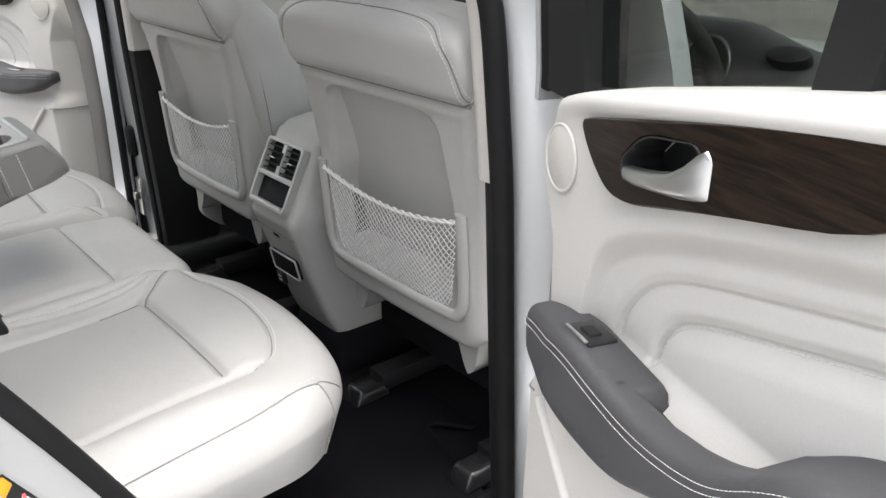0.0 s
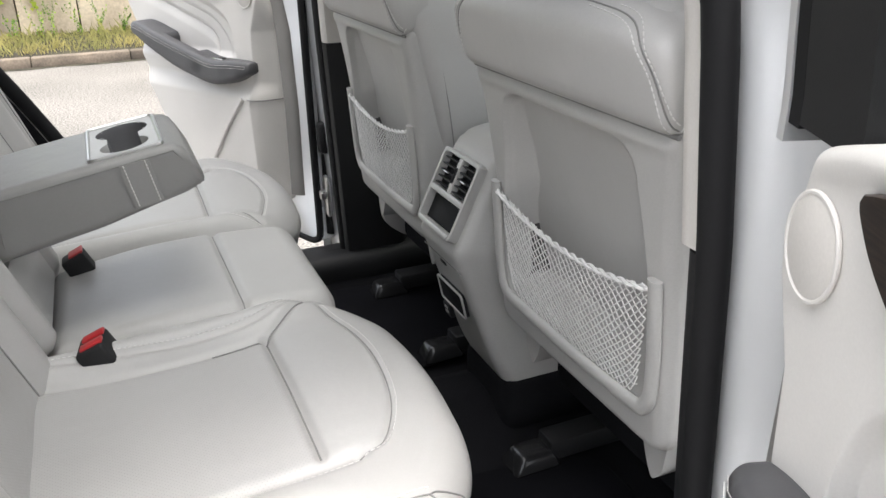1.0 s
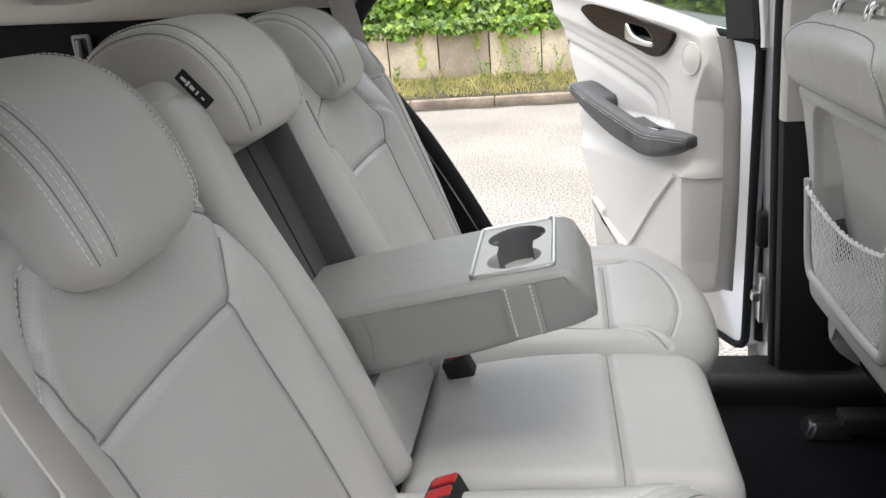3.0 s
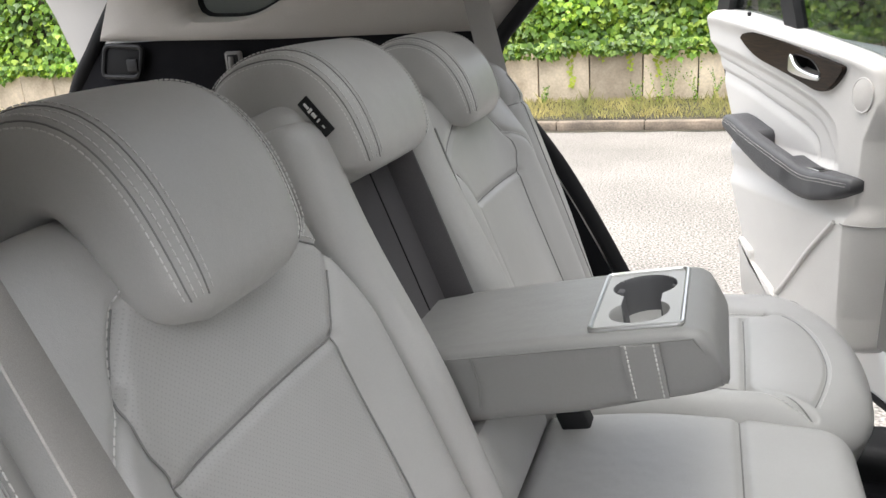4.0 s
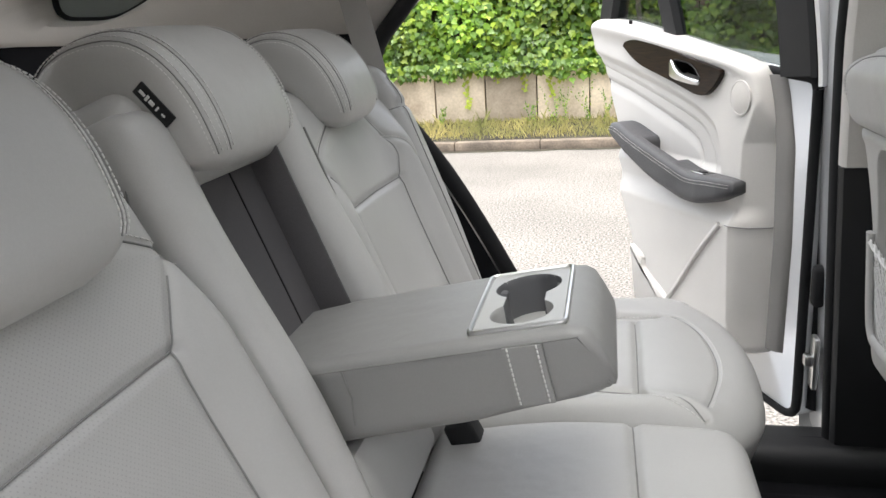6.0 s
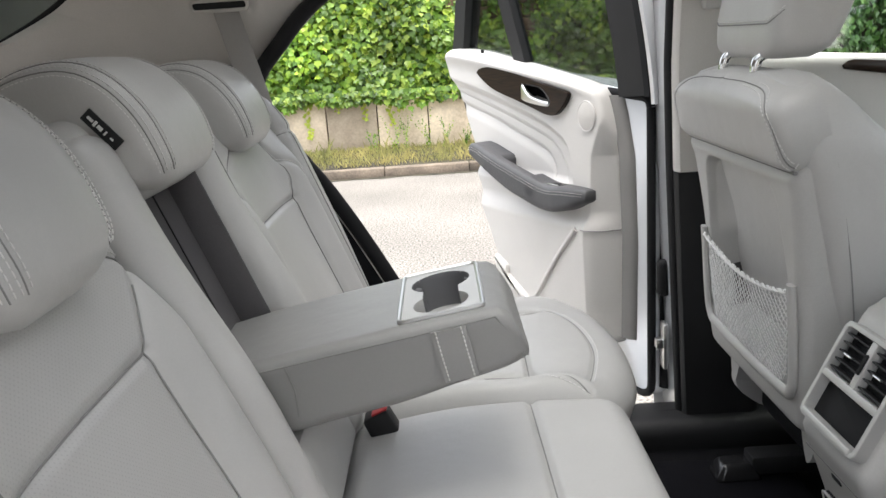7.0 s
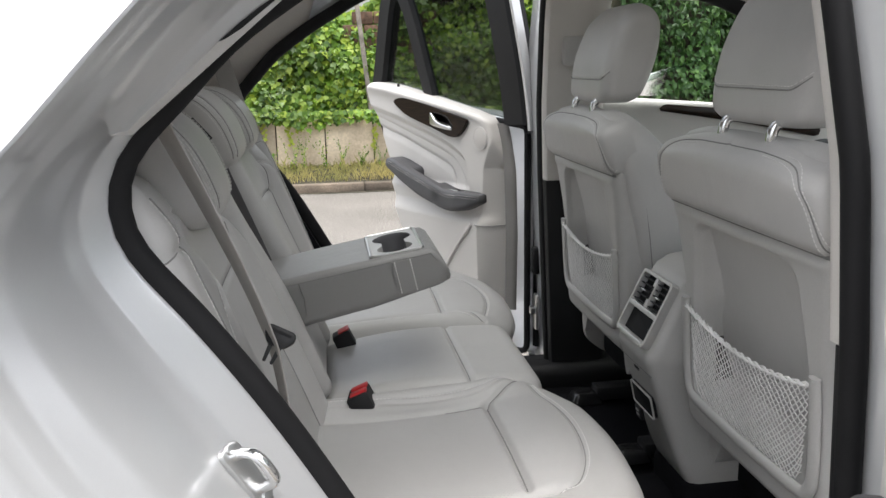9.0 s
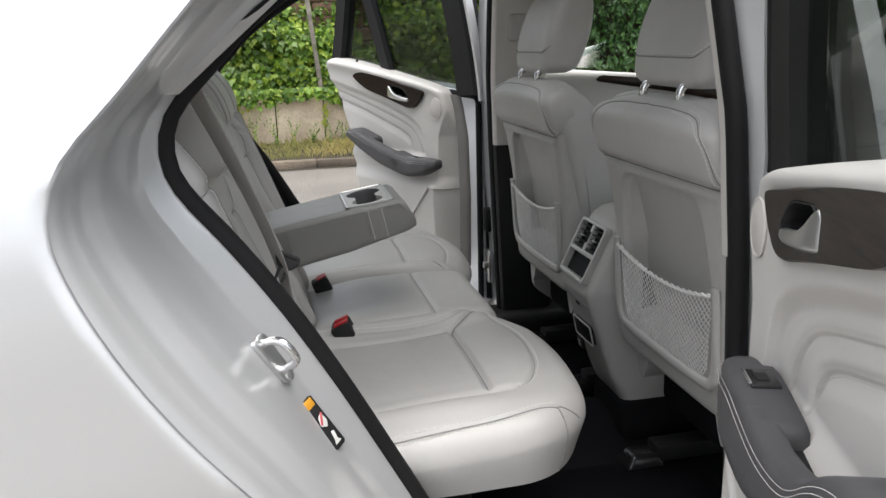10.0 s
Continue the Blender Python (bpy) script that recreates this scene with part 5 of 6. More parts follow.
def ribbon(name, pts, width_dir, width, mat, parent, label=""):
    """Belt webbing along pts."""
    p = curve_pts(pts, 60)
    w = np.asarray(width_dir, float)
    if w.ndim == 1:
        w = np.tile(w, (len(p), 1))
    else:
        w = resample(w, len(p))
    t = np.gradient(p, axis=0)
    t /= np.linalg.norm(t, axis=1)[:, None]
    w = w - t * np.sum(w * t, 1)[:, None]
    w /= np.linalg.norm(w, axis=1)[:, None]
    nrm = np.cross(t, w)
    loops = []
    for k in range(len(p)):
        loops.append(np.array([p[k] + w[k] * a * width / 2 + nrm[k] * b * 0.0011 for a, b in ((-1, -0.6), (-0.96, -1), (0.96, -1), (1, -0.6), (1, 0.6), (0.96, 1), (-0.96, 1), (-1, 0.6))]))
    return loft(name, loops, mat, parent, label, sharp=30)


bl = thing("seat_belt", (-0.66, -0.56, 1.1), "grey rear seat belt hanging along the backrest with black tongue", "seat belt")
ribbon("webbing", [(-0.835, -0.625, 1.53), (-0.800, -0.612, 1.455), (-0.762, -0.602, 1.361), (-0.731, -0.600, 1.290), (-0.697, -0.598, 1.206), (-0.674, -0.590, 1.135), (-0.664, -0.583, 1.085), (-0.650, -0.590, 0.96)], [(0.58, -0.76, 0.27), (0.58, -0.76, 0.27), (0.50, -0.82, 0.24), (0.22, -0.95, 0.10)], 0.046, "belt", bl)
trn = Matrix.Rotation(radians(-25), 3, "X") @ Matrix.Rotation(radians(28), 3, "Y")
TG = np.array(trn)


def tongue_place(q):
    return np.array((-0.660, -0.590, 1.118)) + 0.62 * np.c_[q[:, 0], -q[:, 2], q[:, 1]] @ TG.T


head = rounded([(-0.030, 0.004, 0.01), (-0.026, 0.020, 0.01), (0.026, 0.020, 0.01), (0.030, 0.004, 0.01), (0.016, -0.016, 0.008), (-0.016, -0.016, 0.008)], n=60)
slab("tongue_body", head, tongue_place, -0.007, 0.007, "black", bl, "black belt tongue grip", r=0.003)
slab("webbing_slot", rounded([(-0.021, 0.008), (0.021, 0.008), (0.021, 0.014), (-0.021, 0.014)], 0.002, 40), tongue_place, 0.006, 0.0078, "rubber", bl, r=0.0003)
for px in (-0.009, 0.009):
    slab("tongue_prong", rounded([(px - 0.004, -0.014), (px + 0.004, -0.014), (px * 0.8 + 0.003, -0.048), (px * 0.8 - 0.003, -0.048)], 0.002, 32), tongue_place, -0.0015, 0.0015, "black", bl, "black coated tongue prong", r=0.0006)

b2 = thing("seat_belt", (-0.86, 0.64, 1.40), "grey rear seat belt leaving a slot in the quarter trim", "seat belt")
ribbon("webbing", [(-0.862, 0.660, 1.500), (-0.855, 0.640, 1.468), (-0.835, 0.62, 1.40), (-0.80, 0.59, 1.28), (-0.775, 0.565, 1.16)], (0.9, 0.25, 0.2), 0.046, "belt", b2)
so = rounded([(-0.915, 1.462), (-0.81, 1.462), (-0.81, 1.480), (-0.915, 1.480)], 0.008, 60)
sl = thing("belt_slot", (-0.862, 0.645, 1.47), "dark slot with bezel in the quarter trim", "belt slot")
qy = lambda z: np.interp(z, [0.7, 1.2, 1.36, 1.5, 1.66], [0.70, 0.70, 0.69, 0.63, 0.545])
slab("opening", so, lambda q: np.c_[q[:, 0], qy(q[:, 1]) - 0.010 - q[:, 2], q[:, 1]], 0.0, 0.002, "black", sl, r=0.0005)
sweep("bezel", np.array([(x, float(qy(z)) - 0.013, z) for x, z in np.vstack([so, so[:1]])]), 0.0035, "pillar", sl, n=8)

hk = thing("cargo_hook", (-1.41, 0.68, 1.31), "folding black bag hook on the luggage side", "hook")
box("frame", (-1.41, 0.680, 1.308), (0.042, 0.012, 0.076), "warm_grey", hk, "dark grey frame", r=0.006)
box("recess", (-1.41, 0.6745, 1.310), (0.027, 0.006, 0.058), "black", hk, r=0.003)
sweep("hook", curve_pts([(-1.412, 0.671, 1.334), (-1.410, 0.664, 1.308), (-1.410, 0.657, 1.284), (-1.410, 0.664, 1.277)], 20), 0.006, "warm_grey", hk)
cp = thing("cargo_compartment", (-1.70, 0.68, 1.33), "black moulded recess in the luggage side trim", "compartment")
sweep("surround", np.array([(x, 0.676, z) for x, z in (lambda o: np.vstack([o, o[:1]]))(rounded([(-1.762, 1.302), (-1.662, 1.298), (-1.640, 1.364), (-1.742, 1.372)], 0.016, 60))]), 0.006, "black", cp, "black moulded rim", n=8)
slab("cavity", rounded([(-1.758, 1.304), (-1.664, 1.300), (-1.644, 1.362), (-1.740, 1.369)], 0.016, 60), lambda q: np.c_[q[:, 0], 0.679 - q[:, 2], q[:, 1]], 0.0, 0.003, "rubber", cp, r=0.001)
box("pad", (-1.672, 0.672, 1.325), (0.030, 0.010, 0.030), "black", cp, r=0.006)


# ---- front seats ----
LEAN_F = radians(14.5)
BOW_B = np.linspace(-0.10, 0.55, 27)
BOW_H = curve_pts([(-0.10, 0.052), (-0.03, 0.045), (0.05, 0.030), (0.19, 0.004), (0.30, -0.010), (0.38, -0.016), (0.55, -0.018)], 400)
BOW_H = np.interp(BOW_B, BOW_H[:, 0], BOW_H[:, 1])


def front_place(q):
    """Rear face of a front seat, centred: across, up, out to the rear."""
    q = np.asarray(q, float)
    bow = np.interp(q[:, 1], BOW_B, BOW_H)
    return np.c_[0.078 - bow - math.sin(LEAN_F) * q[:, 1] - math.cos(LEAN_F) * q[:, 2], q[:, 0], 0.82 + math.cos(LEAN_F) * q[:, 1] - math.sin(LEAN_F) * q[:, 2]]


def net_mesh(top, rim, w_of):
    """Diamond cord net below the curve top(a), inside the rim; both give heights."""
    vs, fs, n0 = [], [], 0
    cols, rows = 54, 26
    a0, a1 = -0.180, 0.180
    jit = random.Random(9)

    def node(i, j):
        u = i / cols
        a = a0 + (a1 - a0) * u
        v = j / rows
        b = rim(a) + (top(a) - rim(a)) * v
        a2 = a * (1 - 0.10 * (1 - v)) + 0.0007 * math.sin(i * 0.3 + j * 0.7)
        b2 = b + 0.0016 * math.sin(i * 0.15 + j * 0.31) + jit.uniform(-0.0003, 0.0003)
        return (a2, b2, w_of(a, v) + jit.uniform(-0.0008, 0.0008))

    grid = [[node(i, j) for j in range(rows + 1)] for i in range(cols + 1)]
    for j0 in range(rows):
        line = [grid[i][j0 + (i + j0) % 2] for i in range(cols + 1)]
        q = []
        for k in range(len(line) - 1):
            a, b = np.array(line[k]), np.array(line[k + 1])
            q += [a, a * 0.82 + b * 0.18, a * 0.18 + b * 0.82]
        q.append(np.array(line[-1]))
        v, f = sweep_mesh(front_place(np.array(q)), circle(0.00088, 5))
        vs.append(v)
        fs += [tuple(x + n0 for x in g) for g in f]
        n0 += len(v)
    return np.vstack(vs), fs


def front_seat(outer):
    t = thing("front_seat", (0.1, 0, 0.47), "grey front seat seen from behind with net pocket", "car seat", "front seats")
    # hard shell with a recessed middle: a flat floor between two wide slanting walls
    o = rounded([(-0.15, -0.078, 0.05), (-0.212, -0.058, 0.05), (-0.212, 0.17, 0.1), (-0.224, 0.30, 0.05), (-0.232, 0.372, 0.012), (0.232, 0.372, 0.012), (0.224, 0.30, 0.05), (0.212, 0.17, 0.1), (0.212, -0.058, 0.05), (0.15, -0.078, 0.05)], n=360)
    rec = rounded([(-0.160, 0.010, 0.02), (-0.176, 0.02, 0.02), (-0.178, 0.15, 0.05), (-0.166, 0.24, 0.06), (-0.150, 0.345, 0.050), (0.150, 0.345, 0.050), (0.166, 0.24, 0.06), (0.178, 0.15, 0.05), (0.176, 0.02, 0.02), (0.160, 0.010, 0.02)], n=180)

    def h(a, b):
        q = np.c_[a, b]
        d = seg_dist(q, rec, True) * np.where(inside(q, rec), 1, -1)
        wall = np.interp(b, [0.10, 0.20, 0.34], [0.020, 0.058, 0.062])
        top = np.clip((0.345 - b) / 0.030, 0, 1)
        e = np.minimum(np.clip((0.166 - np.abs(a) - np.interp(b, [0.15, 0.345], [-0.012, 0.016])) / wall, 0, 1), top)
        e = np.minimum(e, np.clip(d / 0.010, 0, 1))
        soft = np.clip(e, 0, 1) * 0.86 + 0.14 * smooth01(e)
        w = -(0.042 + 0.035 * smooth01((0.20 - b) / 0.12)) * soft
        w = w - 0.010 * smooth01(d / 0.008) * (d > 0)
        return w - 0.05 * smooth01((-0.035 - b) / 0.07) ** 1.5 + 0.003 * np.exp(-((b - 0.352) / 0.010) ** 2)

    # the zone low in the recess has the net's shade put into its colour
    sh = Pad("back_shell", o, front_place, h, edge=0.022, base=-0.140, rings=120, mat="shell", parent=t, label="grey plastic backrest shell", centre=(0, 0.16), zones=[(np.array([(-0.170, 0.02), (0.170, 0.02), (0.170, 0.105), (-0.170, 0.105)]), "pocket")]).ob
    # upholstered body and bolsters in front of the shell
    loops = []
    for b, hw, w0, w1 in ((-0.035, 0.17, -0.06, -0.12), (0.02, 0.212, -0.07, -0.185), (0.12, 0.222, -0.050, -0.200), (0.24, 0.233, -0.034, -0.198), (0.345, 0.242, -0.020, -0.172), (0.38, 0.243, -0.016, -0.150), (0.43, 0.240, -0.020, -0.116), (0.462, 0.228, -0.02, -0.090), (0.482, 0.195, -0.03, -0.075), (0.490, 0.13, -0.035, -0.065)):
        k = min(0.05, 0.3 * (w0 - w1))
        c = rounded([(-hw, w0, 0.03), (hw, w0, 0.03), (hw * 0.97, w1, 0.05), (0.13, w1 + k, 0.05), (-0.13, w1 + k, 0.05), (-hw * 0.97, w1, 0.05)], n=72)
        loops.append(front_place(np.c_[c[:, 0], np.full(72, b), c[:, 1]]))
    loft("upholstered_back", loops, "leather", t, sharp=60)
    for s in (-1, 1):
        sweep("seam", front_place(np.array([(s * (np.interp(b, [0.02, 0.12, 0.24, 0.36], [0.213, 0.223, 0.231, 0.2395])), b, np.interp(b, [0.02, 0.36], [-0.078, -0.056])) for b in np.linspace(0.02, 0.37, 30)])), 0.0012, "seam", t, n=5)
    # leather crown, fuller than the shell below it
    oc = rounded([(-0.230, 0.364, 0.020), (0.230, 0.364, 0.020), (0.246, 0.415, 0.05), (0.236, 0.470, 0.05), (0.10, 0.492, 0.1), (-0.10, 0.492, 0.1), (-0.236, 0.470, 0.05), (-0.246, 0.415, 0.05)], n=280)
    side_seams = [curve_pts([(s * 0.228, 0.373), (s * 0.225, 0.41), (s * 0.212, 0.445), (s * 0.180, 0.473), (s * 0.10, 0.484), (0.0, 0.486)], 60) for s in (-1, 1)]
    crown = Pad("leather_crown", oc, front_place, lambda a, b: 0.010 + 0.008 * np.cos(a * 5) * smooth01((b - 0.36) / 0.04) - 0.034 * smooth01((b - 0.435) / 0.075) ** 2, edge=0.022, base=-0.055, rings=60, parent=t, label="padded leather upper backrest", tuck=0.01, grooves=[(l, 0.004, 0.0025) for l in side_seams], centre=(0, 0.43))
    for s, l in zip((-1, 1), side_seams):
        crown.seam(l, t)
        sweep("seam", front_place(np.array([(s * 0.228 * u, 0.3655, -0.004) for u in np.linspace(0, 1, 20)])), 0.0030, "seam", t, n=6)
        crown.stitch(l[:40] - (s * 0.005, 0.002), t)
        crown.stitch(l[:34] + (s * 0.006, 0.002), t)
    # pocket rim and net
    rim = curve_pts([(-0.192, 0.192), (-0.193, 0.12), (-0.191, 0.045), (-0.180, 0.014), (-0.15, 0.004), (0.0, 0.0), (0.15, 0.004), (0.180, 0.014), (0.191, 0.045), (0.193, 0.12), (0.192, 0.192)], 120)
    hq = np.array([float(max(-0.004, h(np.array([a]), np.array([b]))[0])) for a, b in rim])
    an = np.linspace(0, 2 * np.pi, 12, endpoint=False)
    sweep("pocket_rim", front_place(np.c_[rim, hq + 0.004]), 0.0, "shell", t, "raised grey pocket rim", prof=np.c_[0.011 * np.cos(an), 0.0065 * np.sin(an)])
    top = lambda a: 0.180 - 0.026 * (1 - (a / 0.185) ** 2)
    low = lambda a: 0.010 + 0.055 * (abs(a) / 0.19) ** 16
    bulge = lambda a, v: 0.002 + 0.008 * math.sin(math.pi * min(1, v * 0.9)) * (1 - (a / 0.2) ** 2)
    v, f = net_mesh(top, low, bulge)
    tagged(solid("pocket_net", v, f, "net", t, "white elastic cord net", sharp=0), kind="stuff")
    aa = np.linspace(-0.184, 0.184, 120)
    for ph in (0, 1):
        sweep("net_edge_cord", front_place(np.array([(a, top(a) + 0.0022 * math.sin(a * 150 + ph * math.pi), 0.008 + 0.0022 * math.cos(a * 150 + ph * math.pi)) for a in aa])), 0.0022, "net", t, n=6)
    # headrest on two chrome posts, leaning forward
    loops = []
    for z in np.r_[0.0, 0.012, 0.03, 0.06, np.linspace(0.10, 0.9, 18), 0.94, 0.97, 0.99, 1.0]:
        up, dn = np.clip((z - 0.72) / 0.28, 0, 1), np.clip((0.10 - z) / 0.10, 0, 1)
        env = math.sqrt(max(0.0, 1 - up ** 2.4)) * math.sqrt(max(0.0, 1 - 0.55 * dn ** 2))
        hw = (0.132 + 0.008 * math.sin(math.pi * min(1, z * 1.3))) * max(env, 0.35) ** 0.55
        th = (0.043 + 0.014 * math.sin(math.pi * min(1, z * 1.1))) * max(env, 0.12) ** 0.8
        c = rounded([(-hw, -th, 0.032), (hw, -th, 0.032), (hw * 0.97, th, 0.035), (-hw * 0.97, th, 0.035)], n=72)
        loops.append(np.c_[0.052 + 0.055 * z - c[:, 1], c[:, 0], np.full(72, 1.322 + z * 0.215)])
    hr = loft("headrest", loops, "leather", t, "grey leather headrest", sharp=75)
    for z in (0.235,):
        yy = np.linspace(-0.128, 0.128, 60)
        th = 0.043 + 0.014 * math.sin(math.pi * z * 1.1)
        lift = 0.018 * np.clip((np.abs(yy) - 0.095) / 0.033, 0, 1) ** 2
        ln = np.c_[0.052 + 0.055 * (z + lift / 0.215) - th - 0.0004 + 0.009 * np.clip((np.abs(yy) - 0.105) / 0.023, 0, 1) ** 2, yy, 1.322 + 0.215 * z + lift]
        sweep("seam", ln, 0.0012, "seam", hr, n=5)
        stitches(resample(ln + (0, 0, 0.005), 71), 0.0008, hr)
    for s in (-1, 1):
        y = s * 0.068
        sweep("headrest_post", curve_pts([(0.006, y, 1.26), (0.010, y, 1.315), (0.022, y, 1.328), (0.048, y, 1.346)], 24), 0.0078, "chrome", t, "chrome headrest post", n=14)
        c = np.array([(0.006 + 0.014 * math.cos(a), y + 0.017 * math.sin(a)) for a in np.linspace(0, 2 * np.pi, 24, endpoint=False)])
        slab("post_guide", c, flat_xy, 1.272, 1.291, "shell", t, "grey plastic post guide", r=0.003)
    # cushion, frame and rails
    oc = rounded([(0.22, -0.235), (0.60, -0.25), (0.62, 0.25), (0.22, 0.235)], 0.07, 160)
    Pad("seat_cushion", oc, flat_xy, lambda x, y: 0.80 + 0.02 * (y / 0.25) ** 2, edge=0.05, base=0.68, rings=24, parent=t)
    box("seat_base", (0.36, 0, 0.655), (0.44, 0.40, 0.08), "carpet", t, "black seat base", r=0.02)
    for s in (-1, 1):
        lp = rounded([(0.035, 0.66, 0.03), (0.10, 0.61, 0.03), (0.24, 0.62, 0.03), (0.26, 0.72, 0.03), (0.18, 0.80, 0.06), (0.05, 0.78, 0.06)], n=70)
        if s == outer:
            slab("side_cover", lp, lambda q, s=s: np.c_[q[:, 0] + 0.055, s * (0.200 + q[:, 2]), q[:, 1]], 0.0, 0.040, "shell", t, "grey plastic hinge cover", r=0.016)
        box("seat_rail", (0.36, s * 0.17, 0.510), (0.50, 0.050, 0.040), "black", t, "black steel seat rail", r=0.006)
        box("rail_foot", (0.085, s * 0.17, 0.497), (0.10, 0.070, 0.036), "gloss", t, "glossy black rail end cover", r=0.010, squeeze=(0.6, 0.7), seg=3)
    for s in (-1, 1):
        br = rounded([(-0.034, 0.0, 0.008), (0.030, 0.010, 0.008), (0.020, -0.062, 0.012), (0.002, -0.080, 0.008), (-0.010, -0.060, 0.012)], n=60)
        slab("hinge_bracket", br, lambda q, s=s: np.c_[0.075 + q[:, 2], s * 0.155 + s * q[:, 0], 0.772 + q[:, 1]], 0.0, 0.06, "shell", t, "grey bracket below the seat back", r=0.006)
    return t


front_seat(-1).location = (0.1, -0.372, 0.47)
front_seat(1).location = (0.1, 0.374, 0.47)


# ---- centre console, rear end ----
con = thing("centre_console", (0.06, -0.015, 0.47), "grey centre console with rear air vents and open tray", "console")
YC = -0.015
side_prof = [(0.30, 1.03), (0.12, 1.022), (0.078, 1.010), (0.055, 0.990), (-0.002, 0.872), (-0.010, 0.850), (-0.004, 0.830), (0.020, 0.76), (0.050, 0.67), (0.066, 0.625), (0.085, 0.585)]
wid = [0.100, 0.096, 0.092, 0.086, 0.088, 0.088, 0.086, 0.083, 0.084, 0.086, 0.088]
pr = curve_pts(np.c_[np.array(side_prof), np.array(wid)], 60)
loops = []
for x, z, w in pr:
    c = []
    for a in np.linspace(-1, 1, 25):
        sg = np.sign(a)
        r = 0.022
        e = max(0.0, abs(a) * w - (w - r))
        drop = r - math.sqrt(max(0.0, r * r - e * e))
        c.append((x + drop, YC + a * w, z))
    c += [(x + 0.40 if x < 0.2 else x + 0.1, YC + w, z), (x + 0.40 if x < 0.2 else x + 0.1, YC - w, z)]
    loops.append(np.array(c))
loft("console_body", loops, "shell", con, sharp=50)
box("tunnel_cover", (0.28, YC, 0.53), (0.40, 0.19, 0.13), "carpet", con, "black carpeted tunnel", r=0.03, seg=3)
fl = np.array((-0.057, 0.0, -0.118))
fl = fl / np.linalg.norm(fl)
nrm_c = np.array((fl[2], 0.0, -fl[0]))


def con_place(q):
    """Face of the vents: across (to the left of the car), down from its top, out."""
    q = np.asarray(q, float)
    p = np.array((0.055, YC, 0.990))
    return p + np.outer(q[:, 1], fl) + np.outer(q[:, 0], (0, 1.0, 0)) + np.outer(q[:, 2] + 0.0125, nrm_c if nrm_c[0] < 0 else -nrm_c)


def ring(name, o_out, o_in, place, h0, h1, mat, parent, label=""):
    """A frame between two outlines of equal point count."""
    a, b = np.asarray(o_out), np.asarray(o_in)
    z = lambda q, h: place(np.c_[q, np.full(len(q), h)])
    mid1 = a + (b - a) * 0.15
    mid2 = a + (b - a) * 0.85
    return loft(name, [z(b, h0), z(a, h0), z(a, h1 - 0.001), z(mid1, h1), z(mid2, h1), z(b, h1 - 0.001), z(b, h0)], mat, parent, label, caps=False)


def rect(a0, a1, b0, b1, r=0.004, n=64):
    return rounded([(a0, b0), (a1, b0), (a1, b1), (a0, b1)], r, n)


ring("vent_bezel", rect(-0.073, 0.067, -0.002, 0.136, 0.012), rect(-0.066, 0.060, 0.005, 0.130, 0.007), con_place, -0.012, 0.005, "bezel", con, "silver painted vent surround")
for a0, a1 in ((-0.066, -0.009), (0.003, 0.060)):
    v = slab("air_vent", rect(a0, a1, 0.005, 0.067, 0.003), con_place, -0.014, -0.011, "rubber", con, "black air vent", r=0.001)
    for k in range(5):
        b = 0.013 + k * 0.0118
        q = rect(a0 + 0.001, a1 - 0.001, b, b + 0.0028, 0.0012, 32)
        slab("slat", q, con_place, -0.011, 0.0012, "black", v, r=0.0008)
    slab("vent_knob", rect((a0 + a1) / 2 - 0.009, (a0 + a1) / 2 + 0.009, 0.037, 0.0395, 0.001, 32), con_place, -0.002, 0.005, "satin", v, "satin tipped vent knob", r=0.001)
slab("vent_divider", rect(-0.009, 0.003, 0.004, 0.068, 0.002), con_place, -0.010, 0.003, "bezel", con, "silver divider", r=0.001)
slab("thumb_wheel", rect(-0.0060, 0.0, 0.022, 0.050, 0.003, 32), con_place, 0.002, 0.006, "rubber", con, "ridged black thumb wheel", r=0.0015)
slab("cross_bar", rect(-0.067, 0.061, 0.067, 0.077, 0.002), con_place, -0.010, 0.0045, "bezel", con, "silver cross bar", r=0.001)
slab("storage_tray", rect(-0.066, 0.060, 0.077, 0.130, 0.003), con_place, -0.0125, -0.0105, "rubber", con, "open dark storage tray", r=0.001)
slab("tray_lip", rect(-0.063, 0.059, 0.125, 0.134, 0.003), con_place, -0.008, 0.007, "bezel", con, "pale tray lip", r=0.002)


def con_low(q):
    q = np.asarray(q, float)
    d = np.array((0.041, 0.0, -0.19))
    d = d / np.linalg.norm(d)
    n2 = np.array((-abs(d[2]), 0, -abs(d[0])))
    return np.array((0.000, YC, 0.830)) + np.outer(q[:, 1], d) + np.outer(q[:, 0], (0, 1.0, 0)) + np.outer(q[:, 2], n2)


sweep("drawer_gap", con_low(np.array([(-0.080, 0.012, 0.002), (0.080, 0.012, 0.002)])), 0.0012, "seam", con, n=5)
slab("latch", rect(-0.012, 0.012, 0.018, 0.026, 0.002, 32), con_low, -0.002, 0.0025, "black", con, r=0.001)
slab("lower_opening", rect(-0.052, 0.052, 0.070, 0.118, 0.004), con_low, -0.006, 0.002, "rubber", con, "dark lower opening", r=0.001)
sweep("opening_lip", con_low(np.c_[np.vstack([rect(-0.052, 0.052, 0.070, 0.118, 0.004), rect(-0.052, 0.052, 0.070, 0.118, 0.004)[:1]]), np.full(65, 0.002)]), 0.0022, "shell", con, n=6)
soc = slab("power_socket", rect(0.026, 0.056, 0.128, 0.158, 0.006, 40), con_low, -0.004, 0.004, "black", con, "black power socket", r=0.002)
